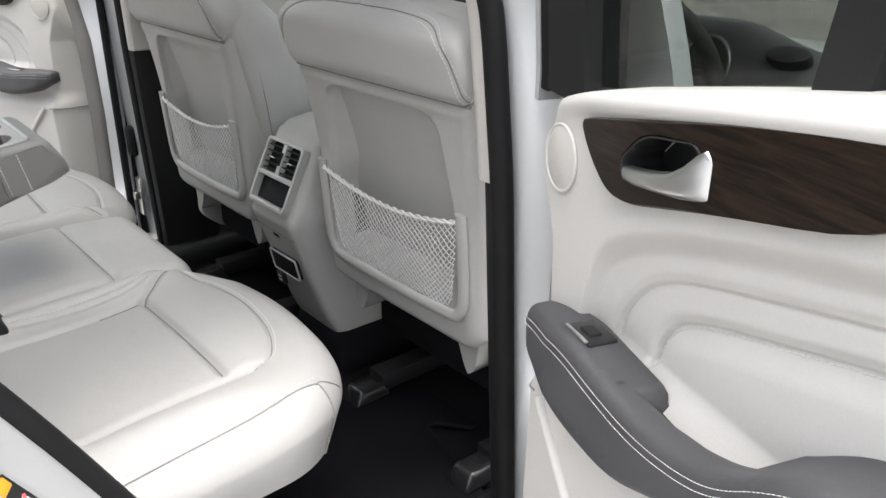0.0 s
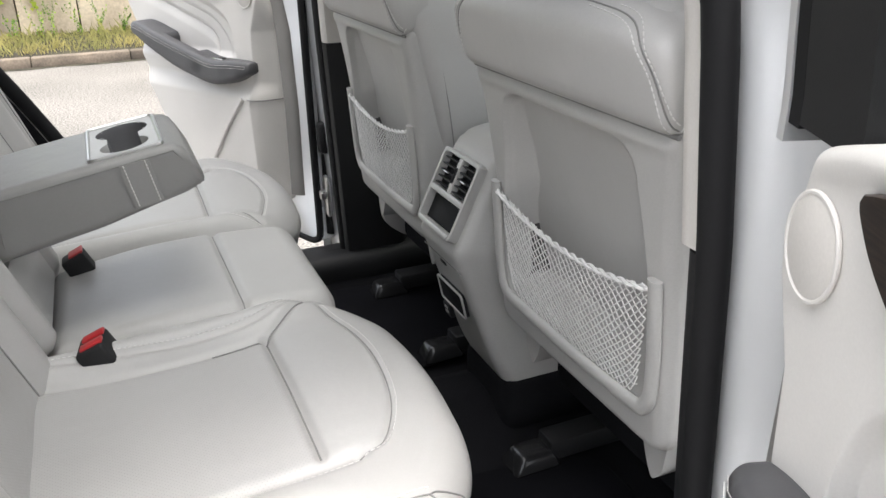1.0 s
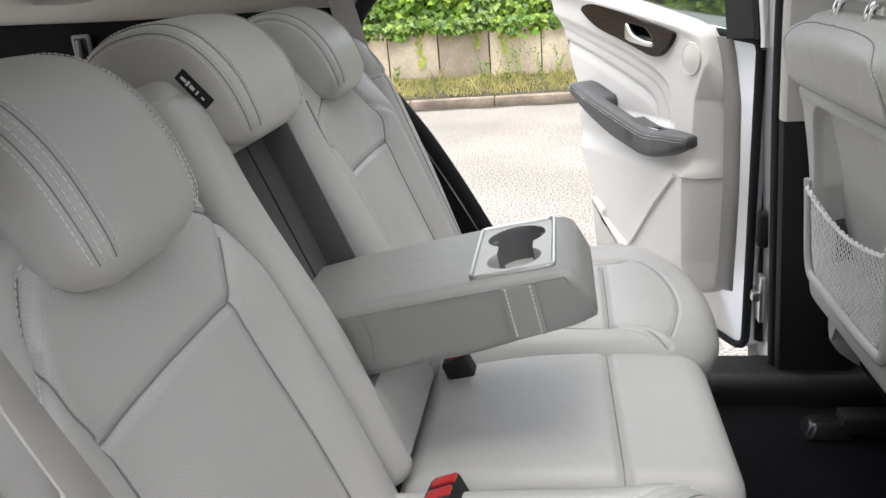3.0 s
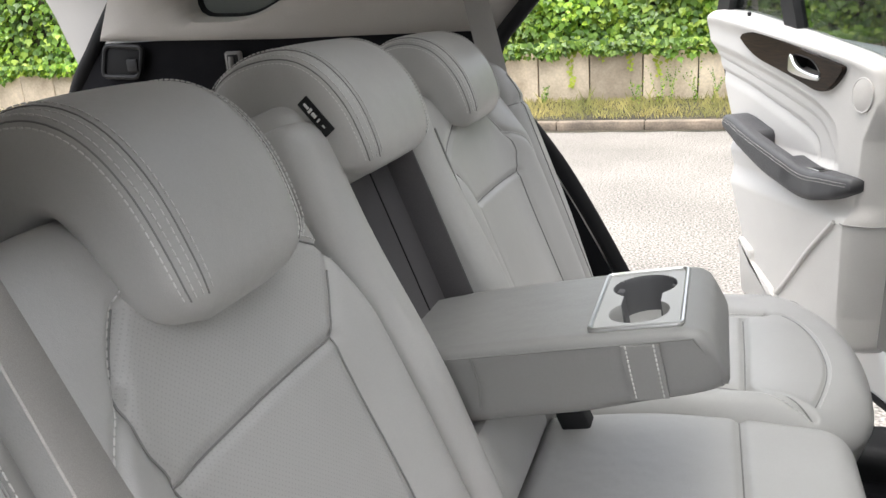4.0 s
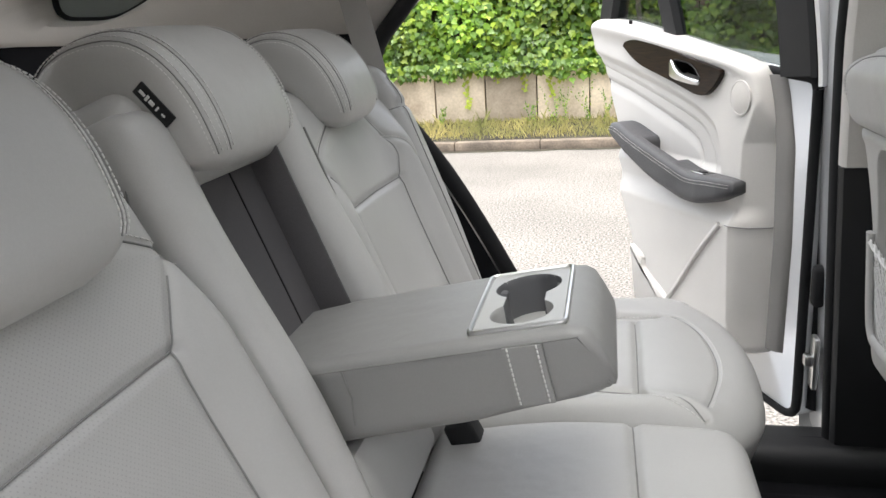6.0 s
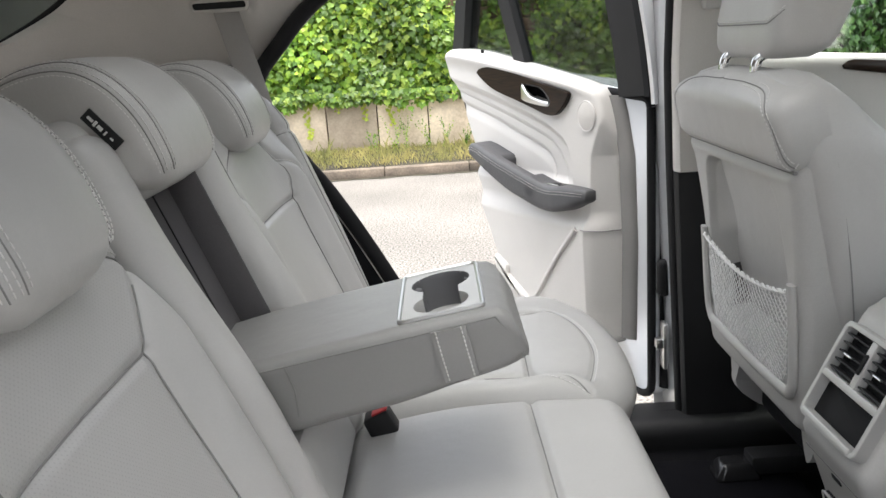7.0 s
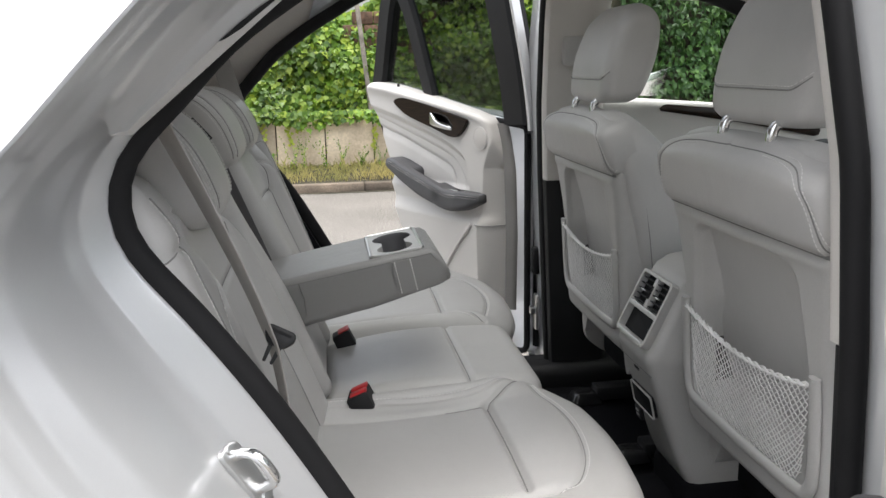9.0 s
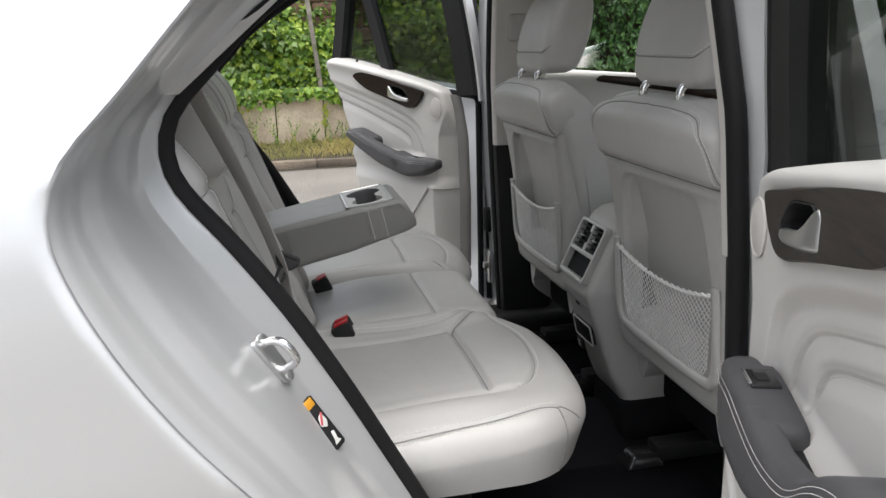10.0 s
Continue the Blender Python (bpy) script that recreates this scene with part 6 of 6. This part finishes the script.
for k in range(2):
    slab("socket_slot", rect(0.034, 0.048, 0.134 + k * 0.010, 0.139 + k * 0.010, 0.001, 24), con_low, 0.004, 0.0048, "shell", soc, r=0.0003)


# ---- rear doors, standing open ----
def rear_door(sign, org, along):
    """A rear door in its own frame: u from the hinge edge, z up, w out of the inner face."""
    ux, uy = np.array(along) / np.hypot(*along)
    nx, ny = (-uy, ux) if sign > 0 else (uy, -ux)

    def place(q):
        q = np.asarray(q, float)
        return np.c_[org[0] + ux * q[:, 0] + nx * q[:, 2], org[1] + uy * q[:, 0] + ny * q[:, 2], q[:, 1]]

    P1 = lambda u, z, w: place(np.array([(u, z, w)]))[0]
    # outer shell with rounded rim
    hu = -0.128 if sign > 0 else -0.065
    shell_o = rounded([(hu, 1.235, 0.02), (0.35, 1.275, 0.1), (0.66, 1.305, 0.04), (0.675, 1.27, 0.04), (0.60, 1.10, 0.1), (0.50, 0.92, 0.1), (0.40, 0.72, 0.1), (0.30, 0.56, 0.08), (hu, 0.52, 0.04)], n=200)
    loops = []
    for w, k in ((-0.055, 0.97), (-0.058, 0.995), (-0.068, 1.0), (-0.10, 1.0), (-0.15, 1.01), (-0.168, 1.02), (-0.178, 1.012), (-0.183, 0.97)):
        c = shell_o.mean(0)
        loops.append(place(np.c_[c + (shell_o - c) * k, np.full(200, w)]))
    t = loft("rear_door", loops, "paint", body, "open silver rear door with beige trim and wood inlay", sharp=50)
    # seal on the shut face
    so = resample(np.vstack([shell_o, shell_o[:1]]), 160)
    c = so.mean(0)
    sweep("door_rubber", place(np.c_[c + (so - c) * 0.985, np.full(160, -0.058)]), 0.010, "rubber", t, "black door rubber")
    sweep("shut_face_rubber", place(np.array([(hu - 0.002, z, -0.100) for z in np.linspace(0.55, 1.22, 20)])), 0.022, "rubber", t, "black shut face rubber")
    # inner trim
    o = rounded([(-0.004, 1.246, 0.02), (0.06, 1.266, 0.03), (0.245, 1.302, 0.2), (0.50, 1.346, 0.1), (0.625, 1.356, 0.03), (0.662, 1.325, 0.03), (0.610, 1.165, 0.1), (0.515, 0.985, 0.1), (0.430, 0.845, 0.1), (0.385, 0.74, 0.05), (0.355, 0.66, 0.05), (-0.045, 0.64, 0.03), (-0.052, 0.90, 0.05), (-0.045, 1.10, 0.1), (-0.022, 1.20, 0.06)], n=700)
    hole = rounded([(0.140, 1.222, 0.012), (0.156, 1.209, 0.010), (0.256, 1.229, 0.010), (0.247, 1.264, 0.014), (0.172, 1.253, 0.018)], n=60)
    crease1 = curve_pts([(0.66, 1.272), (0.53, 1.248), (0.41, 1.223), (0.30, 1.197), (0.20, 1.168), (0.135, 1.140), (0.096, 1.105), (0.078, 1.03)], 80)
    crease2 = curve_pts([(0.65, 1.246), (0.53, 1.219), (0.418, 1.191), (0.292, 1.158), (0.20, 1.130), (0.155, 1.103), (0.124, 1.062), (0.116, 1.03)], 80)
    crease3 = curve_pts([(0.63, 1.208), (0.50, 1.180), (0.425, 1.161), (0.30, 1.125), (0.235, 1.105), (0.197, 1.086), (0.178, 1.060), (0.172, 1.035)], 80)

    def side_of(u, z, line):
        zz = np.interp(u, line[::-1, 0], line[::-1, 1], left=0.0)
        return zz - z

    def h(u, z):
        w = 0.0 * u
        d1, d2, d3 = (side_of(u, z, c) for c in (crease1, crease2, crease3))
        low = smooth01((z - 1.00) / 0.04)
        w = w - 0.016 * smooth01((d1 + 0.012) / 0.030) * low
        w = w - 0.007 * smooth01(d2 / 0.006) * low
        w = w - 0.008 * smooth01(d3 / 0.006) * low + 0.006 * smooth01((d3 - 0.006) / 0.03) * low
        w = w + 0.014 * np.exp(-((z - np.interp(u, [0, 0.66], [1.262, 1.345])) / 0.022) ** 2)
        w = w + 0.022 * smooth01((0.97 - z) / 0.05) * smooth01((0.9 - u) / 0.1) * smooth01((u + 0.05) / 0.06)
        ub = np.interp(z, [0.60, 0.72, 0.90, 1.10, 1.16, 1.22], [-0.010, 0.015, 0.022, 0.012, -0.012, -0.035])
        w = w - 0.060 * np.clip((ub - u) / 0.058, 0, 1) ** 1.15
        q = np.c_[u, z]
        return w - 0.045 * inside(q, hole) * smooth01(seg_dist(q, hole, True) / 0.004)

    pad = Pad("trim_panel", o, place, h, edge=0.020, base=-0.062, rings=210, mat="trim", parent=t, label="beige moulded door trim", centre=(0.26, 1.02), grooves=[(crease2, 0.005, 0.003), (crease3, 0.005, 0.0035)])
    pad.stitch(crease3[30:] + (0.003, -0.007), t)
    # strip along the hinge edge, darker than the trim to paint its shade
    zs = np.linspace(0.66, 1.235, 30)
    loops = []
    for z in zs:
        u0 = float(np.interp(z, [0.64, 0.90, 1.10, 1.20, 1.25], [-0.046, -0.053, -0.046, -0.024, -0.006]))
        loops.append(place(np.array([(u0 + 0.006, z, -0.040), (u0 - 0.018, z, -0.044), (u0 - 0.030, z, -0.052), (u0 - 0.032, z, -0.062), (u0 + 0.01, z, -0.062)])))
    loft("shaded_edge_trim", loops, "warm_grey", t, "trim along the hinge edge, coloured grey for its shade", sharp=60)
    pad.seam(np.array([(-0.048, 0.925), (-0.01, 0.922), (0.030, 0.925)]), t, r=0.0014)
    # map pocket: a raised lip that falls towards the hinge
    pk = curve_pts([(0.045, 0.925), (0.12, 0.84), (0.20, 0.735), (0.23, 0.70)], 50)
    sweep("pocket_edge", pad.on(pk, 0.002), 0.006, "trim", t, "beige pocket edge", n=10)
    pk2 = rounded([(0.395, 0.80, 0.01), (0.335, 0.775, 0.02), (0.335, 0.75, 0.01), (0.23, 0.70, 0.03), (0.20, 0.655, 0.02), (0.37, 0.655, 0.02)], n=100)
    slab("map_pocket", pk2, place, 0.0, 0.036, "trim", t, "beige map pocket", r=0.008)
    # wood inlay
    wo = rounded([(0.070, 1.244, 0.012), (0.20, 1.271, 0.1), (0.30, 1.290, 0.1), (0.420, 1.307, 0.05), (0.480, 1.294, 0.022), (0.40, 1.247, 0.15), (0.27, 1.217, 0.2), (0.160, 1.188, 0.03), (0.125, 1.188, 0.03), (0.090, 1.215, 0.03)], n=200)
    wmax = lambda u, z: pad.at(np.array([(u, z)]))[0]
    ring_by_angle("wood_inlay", wo, hole, (0.195, 1.235), place, -0.012, 0.0125, "wood", t, "glossy dark wood inlay")
    ring_by_angle("recess_wall", hole, (hole - hole.mean(0)) * 0.93 + hole.mean(0), (0.195, 1.235), place, -0.034, 0.0135, "black", t, "black handle recess", chamfer=0.0008)
    slab("recess_floor", (hole - hole.mean(0)) * 0.97 + hole.mean(0), place, -0.036, -0.028, "black", t, r=0.0008)
    # chrome pull: a bar that flares towards its free end
    hl = []
    for u, z0, z1, w0, w1 in ((0.136, 1.208, 1.215, 0.004, 0.010), (0.146, 1.206, 1.218, 0.004, 0.016), (0.165, 1.207, 1.221, 0.005, 0.019), (0.190, 1.210, 1.226, 0.006, 0.020), (0.212, 1.213, 1.232, 0.006, 0.020), (0.228, 1.215, 1.242, 0.006, 0.019), (0.240, 1.217, 1.254, 0.006, 0.017), (0.248, 1.219, 1.259, 0.006, 0.015), (0.256, 1.221, 1.252, 0.006, 0.012), (0.260, 1.224, 1.238, 0.006, 0.009)):
        cc = rounded([(z0, w0, 0.004), (z1, w0, 0.004), (z1, w1, 0.005), (z0, w1, 0.005)], n=32)
        hl.append(place(np.c_[np.full(32, u + 0.007), cc[:, 0] + 0.003, cc[:, 1]]))
    loft("door_handle", hl, "satin", t, "satin chrome door handle", sharp=60)
    # loudspeaker cover
    aa = np.linspace(0, 2 * np.pi, 60, endpoint=False)
    sp = np.c_[0.022 + 0.030 * np.cos(aa), 1.191 + 0.034 * np.sin(aa)]
    w_s = 0.004
    spk = slab("speaker_grille", sp, place, -0.006, w_s, "pillar", t, "beige oval loudspeaker cover", r=0.004)
    sweep("grille_ring", place(np.c_[np.vstack([sp, sp[:1]]) * 1.0, np.full(61, w_s - 0.0016)]), 0.0018, "trim", t, n=8)
    # armrest: strap, switch pod and rear block around the pull cup
    zt = (lambda u: float(np.interp(u, [-0.01, 0.035, 0.12, 0.20, 0.26, 0.335, 0.365, 0.41, 0.50, 0.53], [1.015, 1.036, 1.046, 1.034, 1.030, 1.044, 1.060, 1.100, 1.112, 1.095]))) if sign < 0 else lambda u: float(np.interp(u, [-0.01, 0.05, 0.14, 0.25, 0.335, 0.45, 0.50, 0.53], [1.022, 1.026, 1.020, 1.046, 1.066, 1.098, 1.100, 1.085]))
    zb = (lambda u: float(np.interp(u, [-0.01, 0.03, 0.07, 0.13, 0.22, 0.30, 0.46, 0.53], [0.995, 0.980, 0.964, 0.946, 0.946, 0.982, 1.055, 1.080]))) if sign < 0 else lambda u: float(np.interp(u, [-0.01, 0.03, 0.07, 0.14, 0.29, 0.46, 0.53], [1.000, 0.982, 0.962, 0.952, 0.984, 1.050, 1.078]))
    wi = lambda u: float(np.interp(u, [-0.015, 0.0, 0.04, 0.10, 0.40, 0.49, 0.52, 0.535], [0.006, 0.024, 0.042, 0.052, 0.050, 0.040, 0.020, 0.002]))

    base_t, base_b = zt, zb
    near = np.linspace(-0.03, 0.03, 9)
    zt = lambda u: float(np.mean([base_t(u + k) for k in near]))
    zb = lambda u: float(np.mean([base_b(u + k) for k in near]))

    def bar(name, u0, u1, w0, w1, label, k=40, lower=0.0):
        lp = []
        for u in np.linspace(u0, u1, k):
            e = min(1.0, (u - u0) / 0.012 + 0.05, (u1 - u) / 0.012 + 0.05)
            e = math.sqrt(1 - (1 - e) ** 2)
            zm, zh = (zt(u) - lower + zb(u)) / 2, (zt(u) - lower - zb(u)) / 2 * (0.55 + 0.45 * e)
            b0, b1 = w0, (wi(u) if w1 is None else w1)
            b1 = max(b1, b0 + 0.004)
            cc = rounded([(zm - zh, b0, 0.004), (zm - zh * 0.86, b1, 0.016), (zm + zh, b1 - 0.006, 0.012), (zm + zh, b0, 0.004)], n=40)
            lp.append(place(np.c_[np.full(40, u), cc[:, 0], cc[:, 1]]))
        return loft(name, lp, "anthracite", t, label, sharp=60)

    bar("armrest_strap", 0.165, 0.39, 0.014, None, "dark grip strap")
    bar("switch_pod", 0.006, 0.222, -0.012, None, "dark stitched switch pod", 40)
    bar("armrest_block", 0.350, 0.534, -0.035, None, "dark rear armrest block", 40)
    for off in (0.0, 0.006):
        ln = np.array([(u, zt(u) - 0.010 - off, wi(u) - 0.002 + off * 0.35) for u in np.linspace(0.014, 0.52, 261)])
        stitches(place(ln), 0.00034, t)
    cup = rounded([(0.205, zt(0.205) - 0.022), (0.30, zt(0.30) - 0.030), (0.32, zb(0.32) + 0.006), (0.21, zb(0.21) + 0.012)], 0.01, 60)
    slab("pull_cup", cup, place, -0.036, 0.012, "black", t, "black pull cup behind the strap", r=0.003)
    c = P1(0.122, zt(0.122) - 0.0015, 0.012)
    rot = Matrix(((ux, nx, 0), (uy, ny, 0), (0, 0, 1)))
    sw = box("window_switch", tuple(c), (0.046, 0.032, 0.007), "gloss", t, "black window switch", r=0.002, turn=rot)
    box("switch_rim", tuple(P1(0.122, zt(0.122) + 0.0022, 0.029)), (0.040, 0.004, 0.004), "chrome", t, r=0.001, turn=rot)
    box("switch_key", tuple(P1(0.122, zt(0.122) + 0.0020, 0.013)), (0.020, 0.014, 0.004), "black", t, r=0.0015, turn=rot)
    # window frame, leaning in towards the top
    lean = lambda z: 0.10 * max(0.0, z - 1.25)

    def frame_bar(name, pts, wdt, dep, mat, label):
        p = curve_pts(pts, 24) if len(pts) > 2 else resample(pts, 8)
        lp = []
        tt = np.gradient(p, axis=0)
        tt /= np.linalg.norm(tt, axis=1)[:, None]
        for (u, z), (tu, tz) in zip(p, tt):
            a = np.array((-tz, tu)) * wdt / 2
            lp.append(place(np.array([(u + a[0], z + a[1], lean(z) - 0.035), (u + a[0], z + a[1], lean(z) - 0.035 - dep), (u - a[0], z - a[1], lean(z) - 0.035 - dep), (u - a[0], z - a[1], lean(z) - 0.035)])))
        return loft(name, lp, mat, t, label, sharp=30)

    fs = -0.040 if sign > 0 else 0.0
    frame_bar("front_frame", [(-0.046 + fs, 1.235), (-0.034 + fs, 1.40), (0.014 + fs, 1.70)], 0.080, 0.05, "black", "black window frame")
    frame_bar("frame_edge", [(-0.094 + fs, 1.235), (-0.082 + fs, 1.40), (-0.034 + fs, 1.70)], 0.016, 0.060, "rubber", "black frame seal")
    frame_bar("frame_skin", [(-0.112 + fs, 1.22), (-0.098 + fs, 1.40), (-0.050 + fs, 1.70)], 0.010, 0.030, "paint", "silver frame edge")
    frame_bar("divider_bar", [(0.318, 1.30), (0.385, 1.56), (0.44, 1.68)], 0.045, 0.03, "black", "black window divider")
    frame_bar("rear_frame", [(0.640, 1.31), (0.600, 1.40), (0.52, 1.60), (0.46, 1.70)], 0.055, 0.05, "black", "black rear window frame")
    frame_bar("top_frame", [(0.0, 1.70), (0.46, 1.70)], 0.05, 0.05, "black", "black top frame")
    for name, g in (("door_glass", [(-0.03, 1.25), (0.32, 1.30), (0.42, 1.69), (0.01, 1.69)]), ("fixed_glass", [(0.325, 1.30), (0.625, 1.33), (0.50, 1.66), (0.425, 1.69)])):
        slab(name, resample(np.array(g + g[:1]), 40, True), lambda q: place(np.c_[q[:, 0], q[:, 1], np.array([lean(z) for z in q[:, 1]]) - 0.055 - q[:, 2]]), 0.0, 0.004, "privacy", t, "dark privacy glass", r=0.0005)
    if sign > 0:
        box("sunblind_clip", tuple(P1(0.45, 1.345, 0.0)), (0.008, 0.008, 0.010), "black", t, r=0.002, turn=rot)
    return t


rear_door(1, (-0.122, 0.904), (-0.49, 0.872))
rear_door(-1, (-0.109, -0.857), (-0.335, -0.942))
# hinge-side latch plate on the far pillar
lp = thing("door_check", (0.0, 0.78, 0.70), "steel door check and latch plate on the pillar", "door hinge")
box("plate", (0.004, 0.775, 0.68), (0.012, 0.035, 0.11), "satin", lp, r=0.005)
box("lug", (-0.006, 0.775, 0.685), (0.020, 0.020, 0.024), "satin", lp, r=0.004)
box("boot", (0.006, 0.79, 0.835), (0.026, 0.034, 0.085), "rubber", lp, "black cable boot", r=0.012, seg=3)


# ---- front of the cabin ----
def front_side(sign):
    pl = lambda q: swing(np.c_[q[:, 0], sign * (0.735 - q[:, 2]), q[:, 1]], sign)
    o = rounded([(0.13, 0.55), (1.05, 0.55), (1.05, 1.21), (0.80, 1.265), (0.13, 1.32)] if sign > 0 else [(0.13, 0.55), (1.05, 0.55), (1.05, 1.12), (0.80, 1.16), (0.13, 1.23)], 0.03, 160)
    t = Pad("front_door", o, pl, lambda a, b: 0.0 + 0.012 * np.exp(-((b - 1.29) / 0.03) ** 2), edge=0.02, base=-0.04, rings=24, mat="trim", parent=body, label="closed front door with beige trim" if sign > 0 else "wide-open front door with beige trim", centre=(0.55, 0.95)).ob
    zo = 0.0 if sign > 0 else -0.09
    wo = rounded([(0.34, 1.272), (0.36, 1.290), (0.62, 1.265), (0.85, 1.22), (0.85, 1.18), (0.60, 1.23)], 0.02, 80)
    slab("wood_inlay", wo + (0.0, zo), pl, -0.005, 0.014, "wood", t, "dark wood inlay", r=0.003)
    slab("door_handle", rounded([(0.625, 1.236 + zo), (0.695, 1.236 + zo), (0.695, 1.254 + zo), (0.625, 1.254 + zo)], 0.006, 40), pl, 0.010, 0.030, "satin", t, r=0.006)
    # window: frame arch and clear glass
    arch = curve_pts([(0.10, sign * 0.70, 1.27), (0.10, sign * 0.66, 1.45), (0.14, sign * 0.61, 1.58), (0.28, sign * 0.59, 1.60), (0.48, sign * 0.60, 1.555), (0.72, sign * 0.64, 1.43), (0.95, sign * 0.69, 1.25), (1.05, sign * 0.71, 1.17)], 60)
    sweep("window_frame", swing(arch, sign), 0.022, "rubber", t, "black window frame", n=10)
    arch2 = arch + (0.0, 0.0, 0.045) + np.c_[np.linspace(0, 0.03, 60), np.zeros(60), np.zeros(60)]
    sweep("roof_pillar", arch2, 0.034, "paint", t, "silver roof pillar", n=10)
    rimg = np.vstack([arch + (0, sign * 0.012, 0), [(1.04, sign * 0.730, 1.215), (0.80, sign * 0.728, 1.275), (0.45, sign * 0.726, 1.305), (0.13, sign * 0.722, 1.325)]])
    k = len(rimg)
    v = [tuple(p) for p in swing(np.vstack([rimg, [(0.46, sign * 0.675, 1.42)]]), sign)]
    f = [(i, (i + 1) % k, k) for i in range(k)]
    v2 = [(a, b + sign * 0.004, c) for a, b, c in v]
    f2 = [(k + 1 + i, 2 * k + 1, k + 1 + (i + 1) % k) for i in range(k)]
    solid("window_glass", v + v2, f + f2, "clear", t, "clear window glass", sharp=0)
    return t


front_side(1)
front_side(-1)


def dashboard():
    t = thing("dashboard", (0.9, 0, 0.8), "black dashboard with instrument hood and round vents", "dashboard")
    loops = []
    for y in np.linspace(-0.72, 0.72, 40):
        hood = 0.055 * math.exp(-((y + 0.40) / 0.20) ** 4)
        c = [(0.78, 0.78), (0.74, 0.95), (0.76, 1.09), (0.80, 1.145 + hood * 0.6), (0.86, 1.165 + hood), (0.95, 1.15 + hood * 0.4), (1.15, 1.08), (1.45, 1.04), (1.45, 0.78)]
        c = resample(curve_pts(c, 50), 40)
        loops.append(np.c_[c[:, 0], np.full(40, y), c[:, 1]])
    loft("dash_body", loops, "anthracite", t, sharp=60)
    for y in (-0.63, 0.63, -0.10, 0.10):
        q = np.array([(0.045 * math.cos(a), 0.026 * math.sin(a)) for a in np.linspace(0, 2 * np.pi, 32, endpoint=False)])
        v = slab("air_vent", q, lambda p, y=y: np.c_[np.full(len(p), 0.80) + p[:, 1] * 0.9 - p[:, 2], y + p[:, 0], 1.165 + p[:, 1] * 0.5 + p[:, 2]], -0.01, 0.008, "black", t, "round black vent", r=0.004)
    for y in (-0.47, -0.33):
        q = np.array([(0.055 * math.cos(a), 0.055 * math.sin(a)) for a in np.linspace(0, 2 * np.pi, 32, endpoint=False)])
        d = slab("dial", q, lambda p, y=y: np.c_[0.775 + p[:, 1] * 0.25 - p[:, 2], y + p[:, 0], 1.135 + p[:, 1]], -0.005, 0.004, "black", t, "round instrument dial", r=0.002)
        qq = np.vstack([q, q[:1]])
        sweep("dial_ring", np.c_[0.768 + qq[:, 1] * 0.25, y + qq[:, 0], 1.135 + qq[:, 1]], 0.003, "satin", d, n=6)
    return t


dashboard()
sw = thing("steering_wheel", (0.60, -0.42, 1.105), "black leather steering wheel with silver spokes", "steering wheel")
W_R = Matrix.Translation((0.60, -0.42, 1.135)) @ Matrix.Rotation(radians(-24), 4, "Y")


def wheel(q):
    return np.array([tuple(W_R @ Vector((h, a, b))) for a, b, h in np.asarray(q, float)])


a = np.linspace(0, 2 * np.pi, 80, endpoint=False)
sweep("rim", wheel(np.c_[0.185 * np.cos(a), 0.185 * np.sin(a), 0 * a]), 0.016, "black", sw, "black leather rim", closed=True, n=12)
slab("airbag_cover", rounded([(-0.075, -0.06), (0.075, -0.06), (0.085, 0.03), (0.05, 0.065), (-0.05, 0.065), (-0.085, 0.03)], 0.03, 80), lambda q: wheel(np.c_[q[:, 0], q[:, 1], -q[:, 2]]), -0.02, 0.035, "black", sw, r=0.012)
for s in (-1, 1):
    slab("spoke", rounded([(s * 0.07, 0.015), (s * 0.17, 0.025), (s * 0.17, -0.02), (s * 0.07, -0.03)], 0.01, 40), lambda q: wheel(np.c_[q[:, 0], q[:, 1], -q[:, 2]]), 0.0, 0.018, "black", sw, r=0.004)
    slab("button_panel", rounded([(s * 0.085, 0.022), (s * 0.14, 0.026), (s * 0.14, 0.010), (s * 0.085, 0.004)], 0.004, 40), lambda q: wheel(np.c_[q[:, 0], q[:, 1], -q[:, 2]]), 0.016, 0.021, "satin", sw, "satin silver button panel", r=0.002)
slab("lower_spoke", rounded([(-0.03, -0.05), (0.03, -0.05), (0.022, -0.175), (-0.022, -0.175)], 0.01, 40), lambda q: wheel(np.c_[q[:, 0], q[:, 1], -q[:, 2]]), 0.0, 0.014, "satin", sw, r=0.004)
ring_q = np.c_[0.024 * np.cos(a), 0.024 * np.sin(a) + 0.003, np.full(80, -0.036)]
sweep("emblem_ring", wheel(ring_q), 0.0022, "chrome", sw, "plain chrome ring", closed=True, n=8)

# windscreen, bonnet and the bulkhead that close the front
fr = body
loops = []
for k in np.linspace(0, 1, 10):
    ys = np.linspace(-0.62 - 0.08 * (1 - k), 0.62 + 0.08 * (1 - k), 20)
    loops.append(np.c_[np.full(20, 1.50 - 0.62 * k) - 0.10 * (ys / 0.7) ** 2, ys, np.full(20, 1.06 + 0.56 * k)])
loft("windscreen", loops, "clear", fr, "clear windscreen", closed=False, sharp=0)
loops = []
for x, z, w in ((1.40, 1.04, 0.86), (1.7, 1.05, 0.86), (2.2, 1.00, 0.84), (2.6, 0.90, 0.80), (2.75, 0.70, 0.80), (2.78, 0.40, 0.80)):
    ys = np.linspace(-w, w, 24)
    loops.append(np.c_[np.full(24, x), ys, z - 0.10 * (ys / w) ** 4])
loft("bonnet", loops, "paint", fr, "silver bonnet", closed=False, sharp=60)
box("bulkhead", (1.30, 0, 0.70), (0.04, 1.5, 0.60), "black", fr, r=0.005)
